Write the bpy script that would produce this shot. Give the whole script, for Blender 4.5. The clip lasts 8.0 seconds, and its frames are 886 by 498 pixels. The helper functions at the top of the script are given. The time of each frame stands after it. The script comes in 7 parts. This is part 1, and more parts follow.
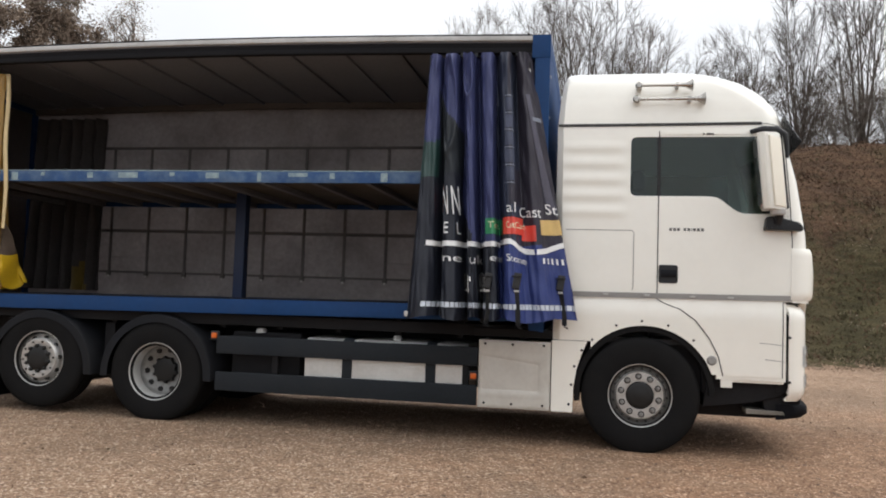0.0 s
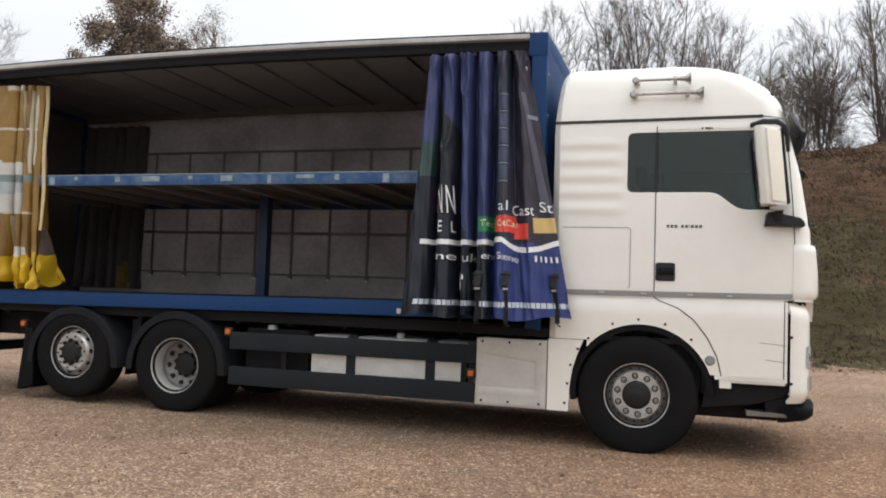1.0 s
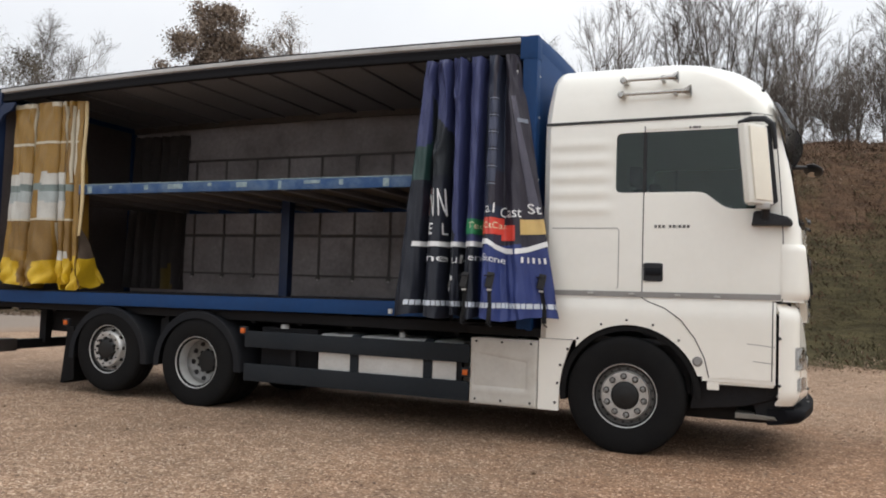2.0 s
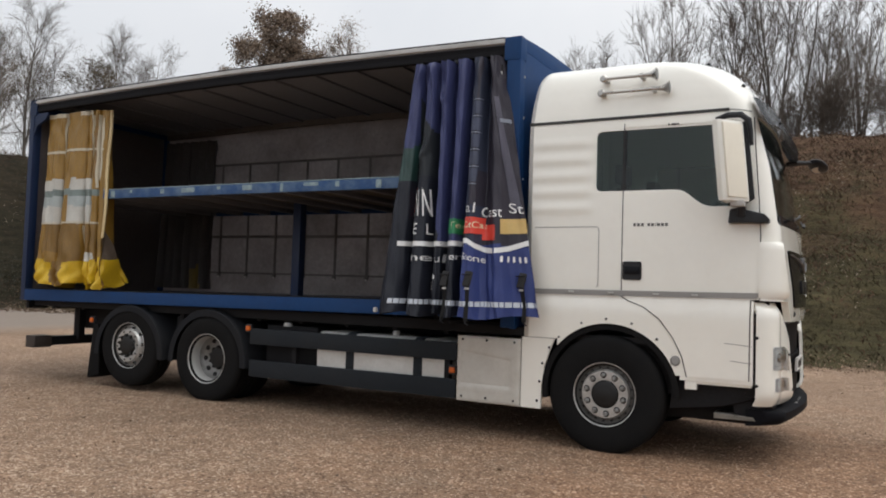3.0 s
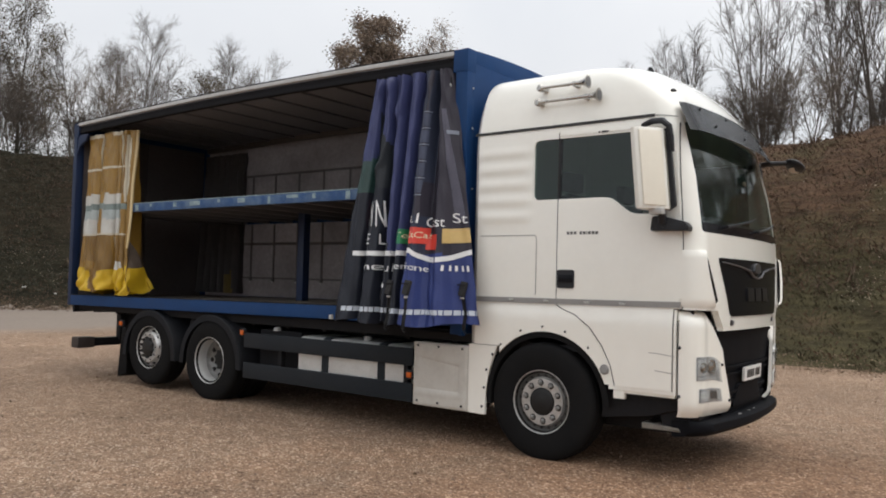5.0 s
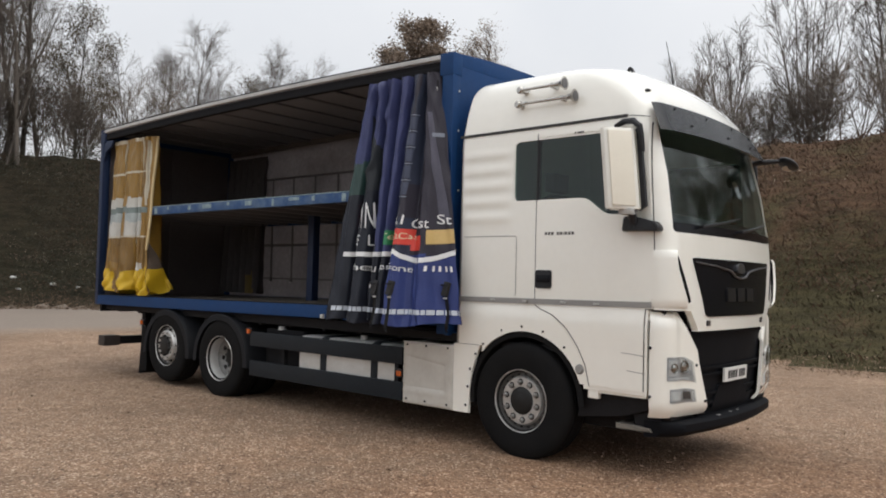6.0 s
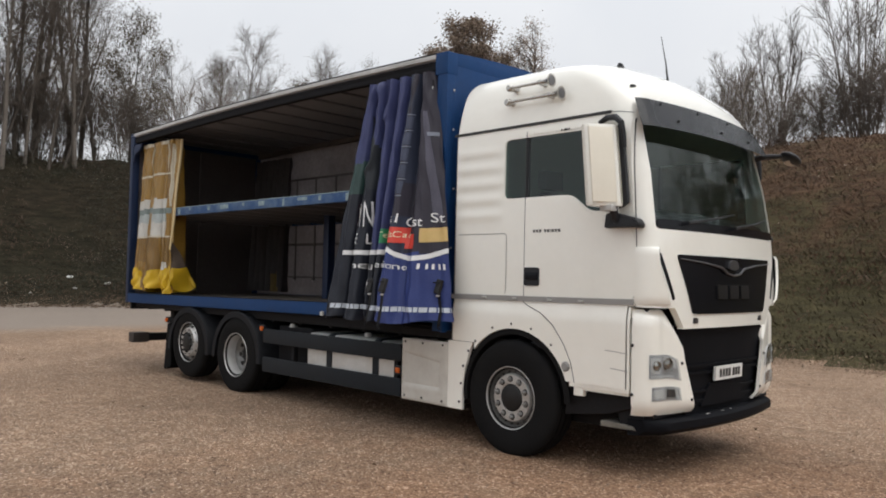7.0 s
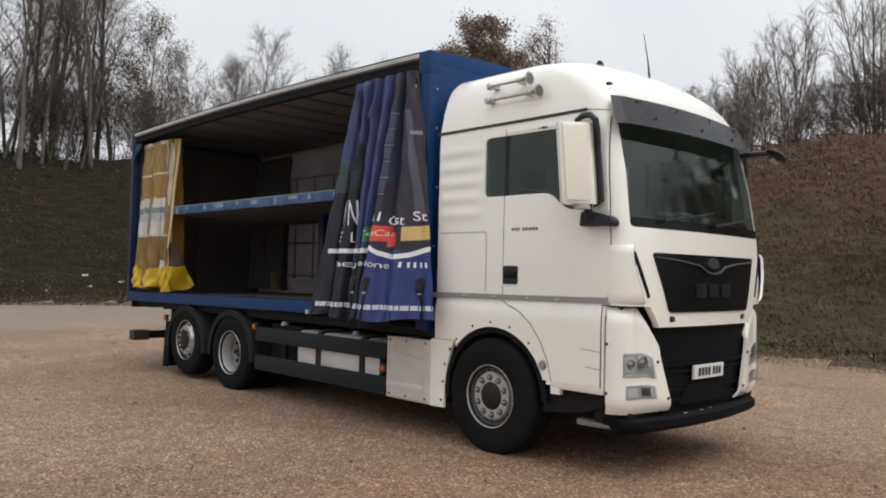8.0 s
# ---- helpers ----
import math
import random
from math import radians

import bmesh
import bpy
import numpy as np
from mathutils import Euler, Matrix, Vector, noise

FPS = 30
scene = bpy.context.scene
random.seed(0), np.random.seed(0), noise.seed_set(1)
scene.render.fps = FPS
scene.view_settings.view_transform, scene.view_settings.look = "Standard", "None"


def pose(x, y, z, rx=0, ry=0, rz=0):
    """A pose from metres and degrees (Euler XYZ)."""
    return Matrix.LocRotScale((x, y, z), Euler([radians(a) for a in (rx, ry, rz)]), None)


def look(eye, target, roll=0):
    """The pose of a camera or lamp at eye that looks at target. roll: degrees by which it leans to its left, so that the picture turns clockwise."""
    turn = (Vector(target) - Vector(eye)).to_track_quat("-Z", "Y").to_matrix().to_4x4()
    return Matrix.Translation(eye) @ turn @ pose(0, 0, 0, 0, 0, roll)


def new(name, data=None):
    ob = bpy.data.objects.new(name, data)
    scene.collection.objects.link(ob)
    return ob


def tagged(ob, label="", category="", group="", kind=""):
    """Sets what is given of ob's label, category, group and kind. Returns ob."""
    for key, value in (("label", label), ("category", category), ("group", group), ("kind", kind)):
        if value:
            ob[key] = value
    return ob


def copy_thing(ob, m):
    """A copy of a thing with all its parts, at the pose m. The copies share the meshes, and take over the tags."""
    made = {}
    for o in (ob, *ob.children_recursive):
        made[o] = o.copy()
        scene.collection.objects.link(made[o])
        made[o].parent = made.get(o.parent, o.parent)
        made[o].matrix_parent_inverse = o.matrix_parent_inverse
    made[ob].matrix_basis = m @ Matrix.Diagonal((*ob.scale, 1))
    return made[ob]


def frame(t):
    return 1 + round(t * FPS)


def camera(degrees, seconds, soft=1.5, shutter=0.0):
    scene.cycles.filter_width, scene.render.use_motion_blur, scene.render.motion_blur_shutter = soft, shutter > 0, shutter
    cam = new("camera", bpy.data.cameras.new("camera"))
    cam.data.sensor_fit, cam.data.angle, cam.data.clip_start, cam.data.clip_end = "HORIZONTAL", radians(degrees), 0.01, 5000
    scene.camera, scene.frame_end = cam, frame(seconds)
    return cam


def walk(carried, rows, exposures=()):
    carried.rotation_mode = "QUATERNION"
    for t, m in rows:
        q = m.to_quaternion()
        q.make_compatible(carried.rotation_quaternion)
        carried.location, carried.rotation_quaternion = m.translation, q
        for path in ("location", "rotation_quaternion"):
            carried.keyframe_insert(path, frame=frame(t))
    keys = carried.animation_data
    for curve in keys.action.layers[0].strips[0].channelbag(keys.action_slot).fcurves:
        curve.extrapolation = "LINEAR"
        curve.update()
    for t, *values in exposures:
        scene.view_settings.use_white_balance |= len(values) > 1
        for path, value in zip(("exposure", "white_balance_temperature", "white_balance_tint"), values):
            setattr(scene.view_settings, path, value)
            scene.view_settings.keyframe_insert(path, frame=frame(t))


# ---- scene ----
cam = camera(58.9, 8.0, soft=1.9)
PATH = [
    (0, (-0.454, -8.624, 1.376), (-0.828, -6.662, 1.491), 1.9),
    (0.5, (-0.032, -8.564, 1.383), (-0.535, -6.632, 1.493), 1.9),
    (1, (0.371, -8.505, 1.376), (-0.212, -6.595, 1.486), 2.0),
    (1.5, (0.833, -8.449, 1.413), (0.145, -6.574, 1.514), 1.9),
    (3, (2.054, -8.14, 1.444), (1.106, -6.381, 1.537), 1.8),
    (3.5, (2.477, -7.978, 1.512), (1.46, -6.257, 1.591), 1.6),
    (4, (2.884, -7.834, 1.518), (1.808, -6.15, 1.6), 1.6),
    (4.5, (3.241, -7.639, 1.57), (2.101, -5.998, 1.649), 1.5),
    (6, (4.173, -7.115, 1.616), (2.86, -5.608, 1.69), 1.4),
    (6.5, (4.464, -6.944, 1.624), (3.103, -5.48, 1.695), 1.3),
    (7, (4.659, -6.753, 1.614), (3.243, -5.342, 1.683), 1.3),
    (7.5, (4.795, -6.587, 1.626), (3.348, -5.207, 1.691), 1.3),
    (8, (4.923, -6.502, 1.621), (3.473, -5.126, 1.685), 1.3),
]
walk(cam, [(t, look(eye, target, roll)) for t, eye, target, roll in PATH],
     exposures=[(0.0, 0.13), (1.5, 0.15), (2.8, -0.16), (3.5, -0.13), (4.5, -0.07), (6.0, -0.12), (8.0, -0.12)])

# ---- world, sun ----
world = bpy.data.worlds.new("overcast")
scene.world = world
world.use_nodes = True
wn, wl = world.node_tree.nodes, world.node_tree.links
wn.clear()
SUN_EL, SUN_ROT = radians(64), radians(84)
sky = wn.new("ShaderNodeTexSky")
sky.sky_type, sky.sun_disc, sky.sun_elevation, sky.sun_rotation = 'NISHITA', False, SUN_EL, SUN_ROT
sky.air_density, sky.dust_density = 1.0, 4.0
grey = wn.new("ShaderNodeHueSaturation")
grey.inputs["Saturation"].default_value = 0.12
cloud = wn.new("ShaderNodeTexNoise")
cloud.inputs["Scale"].default_value, cloud.inputs["Detail"].default_value = 2.2, 6.0
cramp = wn.new("ShaderNodeValToRGB")
cramp.color_ramp.elements[0].position, cramp.color_ramp.elements[0].color = 0.25, (6.3, 6.6, 7.1, 1)
cramp.color_ramp.elements[1].position, cramp.color_ramp.elements[1].color = 0.75, (8.0, 8.1, 8.3, 1)
wmix = wn.new("ShaderNodeMixRGB")
wmix.inputs[0].default_value = 0.8
wcoord = wn.new("ShaderNodeTexCoord")
wback = wn.new("ShaderNodeBackground")
wback.inputs["Strength"].default_value = 0.125
wout = wn.new("ShaderNodeOutputWorld")
wl.new(wcoord.outputs["Generated"], cloud.inputs["Vector"])
wl.new(cloud.outputs["Fac"], cramp.inputs[0])
wl.new(sky.outputs[0], grey.inputs["Color"])
wl.new(grey.outputs[0], wmix.inputs[1])
wl.new(cramp.outputs[0], wmix.inputs[2])
# an overcast sky is brighter overhead than near the horizon
wsep, wup, wlift = wn.new("ShaderNodeSeparateXYZ"), wn.new("ShaderNodeMapRange"), wn.new("ShaderNodeMixRGB")
wup.inputs[1].default_value, wup.inputs[2].default_value, wup.inputs[3].default_value, wup.inputs[4].default_value = 0.0, 1.0, 0.86, 1.7
wlift.blend_type = 'MULTIPLY'
wlift.inputs[0].default_value = 1.0
wl.new(wcoord.outputs["Generated"], wsep.inputs[0])
wl.new(wsep.outputs[2], wup.inputs[0])
wl.new(wmix.outputs[0], wlift.inputs[1])
wl.new(wup.outputs[0], wlift.inputs[2])
wl.new(wlift.outputs[0], wback.inputs["Color"])
wl.new(wback.outputs[0], wout.inputs[0])

sun = new("sun", bpy.data.lights.new("sun", 'SUN'))
sun.data.energy, sun.data.angle, sun.data.color = 1.15, radians(54), (1.0, 0.95, 0.87)
sun.matrix_world = look((9, 1, 19), (0, 0, 0))

# ---- materials ----
MATS = {}


def surface(name, col, rough=0.5, metal=0.0, var=0.12, scale=3.0, bump=0.0, bscale=120.0, spec=0.5, coat=0.0, dirt=None, dirt_amount=0.0, dscale=1.5, island=0.0, random_ob=0.0):
    """A painted, plastic, metal or cloth surface: grain and stains at two scales, relief, dirt in patches."""
    m = bpy.data.materials.new(name)
    m.use_nodes = True
    n, l = m.node_tree.nodes, m.node_tree.links
    b = n["Principled BSDF"]
    b.inputs["Roughness"].default_value, b.inputs["Metallic"].default_value = rough, metal
    b.inputs["Specular IOR Level"].default_value, b.inputs["Coat Weight"].default_value = spec, coat
    b.inputs["Coat Roughness"].default_value = 0.08
    tc = n.new("ShaderNodeTexCoord")
    big, small = n.new("ShaderNodeTexNoise"), n.new("ShaderNodeTexNoise")
    big.inputs["Scale"].default_value, big.inputs["Detail"].default_value = scale, 5
    small.inputs["Scale"].default_value, small.inputs["Detail"].default_value = scale * 14, 3
    both = n.new("ShaderNodeMath")
    both.operation = 'ADD'
    for tex in (big, small):
        l.new(tc.outputs["Object"], tex.inputs["Vector"])
    l.new(big.outputs["Fac"], both.inputs[0])
    l.new(small.outputs["Fac"], both.inputs[1])
    rng = n.new("ShaderNodeMapRange")
    rng.inputs[1].default_value, rng.inputs[2].default_value = 0.6, 1.4
    rng.inputs[3].default_value, rng.inputs[4].default_value = 1 - var, 1 + var
    l.new(both.outputs[0], rng.inputs[0])
    val = rng.outputs[0]
    if island or random_ob:
        src = n.new("ShaderNodeNewGeometry").outputs["Random Per Island"] if island else n.new("ShaderNodeObjectInfo").outputs["Random"]
        r2 = n.new("ShaderNodeMapRange")
        amount = island or random_ob
        r2.inputs[3].default_value, r2.inputs[4].default_value = 1 - amount, 1 + amount
        l.new(src, r2.inputs[0])
        mul = n.new("ShaderNodeMath")
        mul.operation = 'MULTIPLY'
        l.new(val, mul.inputs[0])
        l.new(r2.outputs[0], mul.inputs[1])
        val = mul.outputs[0]
    hsv = n.new("ShaderNodeHueSaturation")
    hsv.inputs["Color"].default_value = (*col, 1)
    l.new(val, hsv.inputs["Value"])
    out = hsv.outputs[0]
    if dirt:
        dn = n.new("ShaderNodeTexNoise")
        dn.inputs["Scale"].default_value, dn.inputs["Detail"].default_value, dn.inputs["Roughness"].default_value = dscale, 8, 0.65
        l.new(tc.outputs["Object"], dn.inputs["Vector"])
        dr = n.new("ShaderNodeMapRange")
        dr.inputs[1].default_value, dr.inputs[2].default_value, dr.inputs[3].default_value, dr.inputs[4].default_value = 0.42, 0.72, 0.0, dirt_amount
        l.new(dn.outputs["Fac"], dr.inputs[0])
        mix = n.new("ShaderNodeMixRGB")
        mix.inputs[2].default_value = (*dirt, 1)
        l.new(dr.outputs[0], mix.inputs[0])
        l.new(out, mix.inputs[1])
        out = mix.outputs[0]
    l.new(out, b.inputs["Base Color"])
    rr = n.new("ShaderNodeMapRange")
    rr.inputs[3].default_value, rr.inputs[4].default_value = max(0.02, rough - 0.07), min(1.0, rough + 0.09)
    l.new(big.outputs["Fac"], rr.inputs[0])
    l.new(rr.outputs[0], b.inputs["Roughness"])
    if bump:
        bn = n.new("ShaderNodeTexNoise")
        bn.inputs["Scale"].default_value, bn.inputs["Detail"].default_value = bscale, 4
        l.new(tc.outputs["Object"], bn.inputs["Vector"])
        bp = n.new("ShaderNodeBump")
        bp.inputs["Strength"].default_value, bp.inputs["Distance"].default_value = bump, 0.01
        l.new(bn.outputs["Fac"], bp.inputs["Height"])
        l.new(bp.outputs[0], b.inputs["Normal"])
    MATS[name] = m
    return m


def glass(name, tint, gloss=0.03, head_on=0.04):
    """A tinted pane: what is behind it dimmed, with a mirror film that grows at grazing angles."""
    m = bpy.data.materials.new(name)
    m.use_nodes = True
    n, l = m.node_tree.nodes, m.node_tree.links
    n.clear()
    out, mix = n.new("ShaderNodeOutputMaterial"), n.new("ShaderNodeMixShader")
    tr, gl, lw = n.new("ShaderNodeBsdfTransparent"), n.new("ShaderNodeBsdfGlossy"), n.new("ShaderNodeLayerWeight")
    power, scale_up = n.new("ShaderNodeMath"), n.new("ShaderNodeMath")
    power.operation, scale_up.operation = 'POWER', 'MULTIPLY_ADD'
    power.inputs[1].default_value = 5.0
    scale_up.inputs[1].default_value, scale_up.inputs[2].default_value = 1 - head_on, head_on
    lw.inputs["Blend"].default_value = 0.5
    tr.inputs["Color"].default_value = (*tint, 1)
    gl.inputs["Roughness"].default_value = gloss
    l.new(lw.outputs["Facing"], power.inputs[0])
    l.new(power.outputs[0], scale_up.inputs[0])
    l.new(scale_up.outputs[0], mix.inputs[0])
    l.new(tr.outputs[0], mix.inputs[1])
    l.new(gl.outputs[0], mix.inputs[2])
    l.new(mix.outputs[0], out.inputs[0])
    MATS[name] = m
    return m


WHITE = surface("white_cab_paint", (0.895, 0.882, 0.815), 0.2, var=0.015, scale=1.2, coat=0.85, dirt=(0.50, 0.45, 0.37), dirt_amount=0.07, dscale=2.2)
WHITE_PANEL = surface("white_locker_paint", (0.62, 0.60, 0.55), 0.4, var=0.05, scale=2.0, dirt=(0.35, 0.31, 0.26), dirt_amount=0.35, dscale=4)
BLACKP = surface("black_plastic", (0.018, 0.019, 0.022), 0.40, var=0.2, bump=0.15, bscale=300, spec=0.3)
GRILLE = surface("black_gloss_grille", (0.006, 0.0065, 0.009), 0.2, var=0.1, spec=0.18)
LOWGRILLE = surface("matt_black_grille", (0.007, 0.0075, 0.0095), 0.6, var=0.2, spec=0.07)
WEB = surface("grey_webbing", (0.132, 0.122, 0.122), 0.8, var=0.25)
PACKBACK = surface("far_pack_back", (0.06, 0.052, 0.052), 0.6, var=0.3, scale=2.5)
GREYP = surface("dark_grey_plastic", (0.013, 0.0145, 0.018), 0.55, var=0.18, scale=4, bump=0.1, bscale=250, dirt=(0.03, 0.027, 0.024), dirt_amount=0.25, spec=0.12)
GUARD = surface("blue_grey_guard_paint", (0.018, 0.022, 0.027), 0.5, var=0.15, scale=3, dirt=(0.03, 0.027, 0.024), dirt_amount=0.25, spec=0.14)
CHASSIS = surface("chassis_black", (0.011, 0.011, 0.013), 0.7, var=0.3, spec=0.2, dirt=(0.022, 0.020, 0.018), dirt_amount=0.35)
RUBBER = surface("tyre_rubber", (0.011, 0.011, 0.0115), 0.8, var=0.2, scale=6, bump=0.2, bscale=200, spec=0.08, dirt=(0.018, 0.016, 0.014), dirt_amount=0.3, dscale=5)
STEEL = surface("bare_wheel_steel", (0.56, 0.56, 0.55), 0.34, 0.55, var=0.15, scale=8, dirt=(0.2, 0.18, 0.15), dirt_amount=0.5, dscale=7)
CHROME = surface("chrome", (0.46, 0.44, 0.41), 0.26, 1.0, var=0.05)
SILVER = surface("silver_paint", (0.5, 0.5, 0.49), 0.45, 0.2, var=0.08, dirt=(0.25, 0.22, 0.18), dirt_amount=0.35, dscale=4)
TANKM = surface("tank_aluminium", (0.62, 0.62, 0.60), 0.42, 0.35, var=0.08, dirt=(0.35, 0.32, 0.28), dirt_amount=0.3, dscale=4)
FASCIA = surface("grey_roof_fascia", (0.014, 0.014, 0.016), 0.8, var=0.15, scale=2, spec=0.12)
RAIL = surface("roof_rail_aluminium", (0.54, 0.54, 0.535), 0.45, 0.0, var=0.12, scale=2, dirt=(0.2, 0.19, 0.17), dirt_amount=0.5, dscale=2)
BLUE = surface("blue_body_paint", (0.005, 0.041, 0.138), 0.55, var=0.12, spec=0.25, scale=1.5, dirt=(0.03, 0.05, 0.10), dirt_amount=0.2, dscale=1.6)
# the body blue again, with the posts' shade put into its colour
SHADE_BLUE = surface("shaded_blue_post_paint", (0.006, 0.019, 0.062), 0.5, var=0.15)
BLUEWORN = surface("worn_blue_beam_paint", (0.012, 0.060, 0.18), 0.5, var=0.25, scale=5, dirt=(0.20, 0.28, 0.34), dirt_amount=0.5, dscale=4)
SCUFF = surface("scuffed_pale_paint", (0.28, 0.36, 0.38), 0.6, var=0.3, scale=12, dirt=(0.06, 0.14, 0.22), dirt_amount=0.8, dscale=14)
DECK = surface("worn_plywood_deck", (0.115, 0.095, 0.075), 0.75, var=0.3, scale=3, bump=0.3, bscale=60, dirt=(0.05, 0.045, 0.04), dirt_amount=0.6, dscale=2)
ROOFIN = surface("grey_roof_sheet", (0.195, 0.20, 0.222), 0.7, var=0.12, scale=1.5)
BOWS = surface("roof_bow_metal", (0.172, 0.176, 0.195), 0.6, var=0.1)
LINER = surface("grey_curtain_back", (0.285, 0.27, 0.275), 0.6, var=0.25, scale=1.3, bump=0.2, bscale=30, dirt=(0.15, 0.134, 0.134), dirt_amount=0.7, dscale=1.2)
STRAP = surface("black_webbing", (0.02, 0.02, 0.021), 0.8, var=0.2, bump=0.3, bscale=400)
DOORIN = surface("dark_brown_door_lining", (0.115, 0.098, 0.096), 0.6, var=0.2, scale=2)
ORANGE = surface("orange_lens", (0.60, 0.12, 0.015), 0.25, var=0.05)
LAMPGREY = surface("clear_lamp_reflector", (0.84, 0.84, 0.83), 0.2, 0.2, var=0.15, scale=14)
DISH = surface("dark_rim_steel", (0.11, 0.108, 0.104), 0.5, 0.4, var=0.25, scale=9)
LAMPBOWL = surface("lamp_bowl_grey", (0.45, 0.45, 0.45), 0.3, 0.1, var=0.2, scale=10)
GREYCH = surface("dull_grey_chrome", (0.15, 0.15, 0.158), 0.3, 0.8, var=0.1)
GREYDK = surface("dark_badge_grey", (0.022, 0.022, 0.024), 0.35, 0.5, var=0.1)
PLATE = surface("white_plate", (0.72, 0.72, 0.70), 0.35, var=0.03)
INKBAR = surface("black_ink", (0.02, 0.02, 0.02), 0.5, var=0.05)
SEAT = surface("grey_seat_cloth", (0.07, 0.07, 0.075), 0.9, var=0.2, bump=0.3, bscale=200)
BODY_GREY = surface("body_grey", (0.28, 0.275, 0.265), 0.5, var=0.08)
GASKET = surface("dark_seam_rubber", (0.03, 0.03, 0.03), 0.7, var=0.1)
DULLSTEEL = surface("dull_wheel_steel", (0.26, 0.26, 0.255), 0.45, 0.35, var=0.2, scale=8, dirt=(0.10, 0.09, 0.075), dirt_amount=0.6, dscale=9)
# the mirror cover's cream cast is the light on it, put into the colour
CREAM = surface("light_tinted_mirror_cover", (0.80, 0.755, 0.645), 0.35, var=0.02, scale=4, dirt=(0.55, 0.5, 0.4), dirt_amount=0.12, dscale=6)
STEPTAN = surface("muddy_step_metal", (0.20, 0.185, 0.16), 0.6, 0.2, var=0.25, scale=9)
RUSTY = surface("dark_rusty_steel", (0.038, 0.030, 0.027), 0.7, var=0.3, scale=6, dirt=(0.06, 0.04, 0.03), dirt_amount=0.5, dscale=8)
RIM_DARK = surface("dark_hub_metal", (0.012, 0.012, 0.012), 0.5, 0.3, var=0.2)
GLASS_CAB = glass("tinted_cab_glass", (0.5, 0.6, 0.59), 0.03, 0.045)
GLASS_SCREEN = glass("windscreen_glass", (0.64, 0.72, 0.70), 0.03, 0.045)
GLASS_LAMP = glass("lamp_cover_glass", (0.85, 0.87, 0.88))
C_GREY = surface("curtain_back_grey", (0.022, 0.026, 0.031), 0.5, var=0.2, scale=3, bump=0.15, bscale=40, spec=0.25)
C_NAVY = surface("curtain_print_black_navy", (0.015, 0.017, 0.025), 0.34, var=0.2, scale=3, bump=0.12, bscale=40, spec=0.25)
C_BLUE = surface("curtain_print_blue", (0.028, 0.043, 0.155), 0.5, var=0.12, scale=3, bump=0.12, bscale=40, spec=0.3)
C_VIOLET = surface("curtain_print_violet_blue", (0.042, 0.050, 0.130), 0.5, var=0.15, scale=3, bump=0.12, bscale=40, spec=0.3)
C_BROWN = surface("curtain_print_dark_plum", (0.028, 0.025, 0.037), 0.5, var=0.25, scale=4, bump=0.12, bscale=40, spec=0.3)
C_SLATE = surface("curtain_print_slate", (0.026, 0.032, 0.055), 0.5, var=0.25, scale=5, bump=0.12, bscale=40, spec=0.3)
C_WHITE = surface("curtain_print_white", (0.70, 0.70, 0.70), 0.45, var=0.06, scale=5)
C_REFL = surface("reflective_tape", (0.50, 0.54, 0.60), 0.4, var=0.1, scale=8)
C_PANE = surface("curtain_print_pale_slate", (0.17, 0.19, 0.24), 0.45, var=0.2, scale=6)
C_DUSK = surface("curtain_print_dusk_slate", (0.050, 0.058, 0.095), 0.5, var=0.3, scale=7, spec=0.3)
C_MAUVE = surface("curtain_print_pale_mauve", (0.075, 0.072, 0.100), 0.45, var=0.3, scale=6, spec=0.3)
C_RED = surface("curtain_print_red", (0.62, 0.06, 0.04), 0.45, var=0.06)
C_DARKGREEN = surface("curtain_print_dark_green", (0.012, 0.04, 0.036), 0.45, var=0.25, scale=4, bump=0.12, bscale=40)
C_LEMON = surface("curtain_print_lemon", (0.70, 0.68, 0.46), 0.45, var=0.06)
C_GREEN = surface("curtain_print_green", (0.02, 0.20, 0.08), 0.45, var=0.1)
C_SAND = surface("curtain_print_sand", (0.55, 0.38, 0.14), 0.45, var=0.08)
Y_OCHRE = surface("curtain_print_ochre", (0.26, 0.145, 0.024), 0.40, var=0.2, scale=4, bump=0.12, bscale=40)
Y_YELLOW = surface("curtain_print_yellow", (0.56, 0.36, 0.012), 0.5, var=0.15, scale=4, bump=0.12, bscale=40)
Y_PALE = surface("curtain_print_pale_blue", (0.36, 0.40, 0.40), 0.5, var=0.2, scale=6)
Y_WHITE = surface("curtain_print_off_white", (0.50, 0.49, 0.45), 0.5, var=0.15, scale=5)
Y_UMBER = surface("curtain_print_ochre_brown", (0.19, 0.105, 0.022), 0.45, var=0.25, scale=4, bump=0.12, bscale=40)
Y_TEAL = surface("curtain_print_teal_grey", (0.16, 0.20, 0.19), 0.5, var=0.3, scale=9)
Y_EDGE = surface("curtain_edge_webbing", (0.56, 0.43, 0.23), 0.6, var=0.15, scale=9)
Y_CREAM = surface("curtain_print_cream", (0.52, 0.47, 0.36), 0.5, var=0.12, scale=6)
Y_SHADED = surface("shaded_yellow_hem", (0.17, 0.115, 0.025), 0.55, var=0.3, scale=5)
Y_BROWN = surface("curtain_back_brown", (0.085, 0.062, 0.045), 0.6, var=0.25, scale=3)


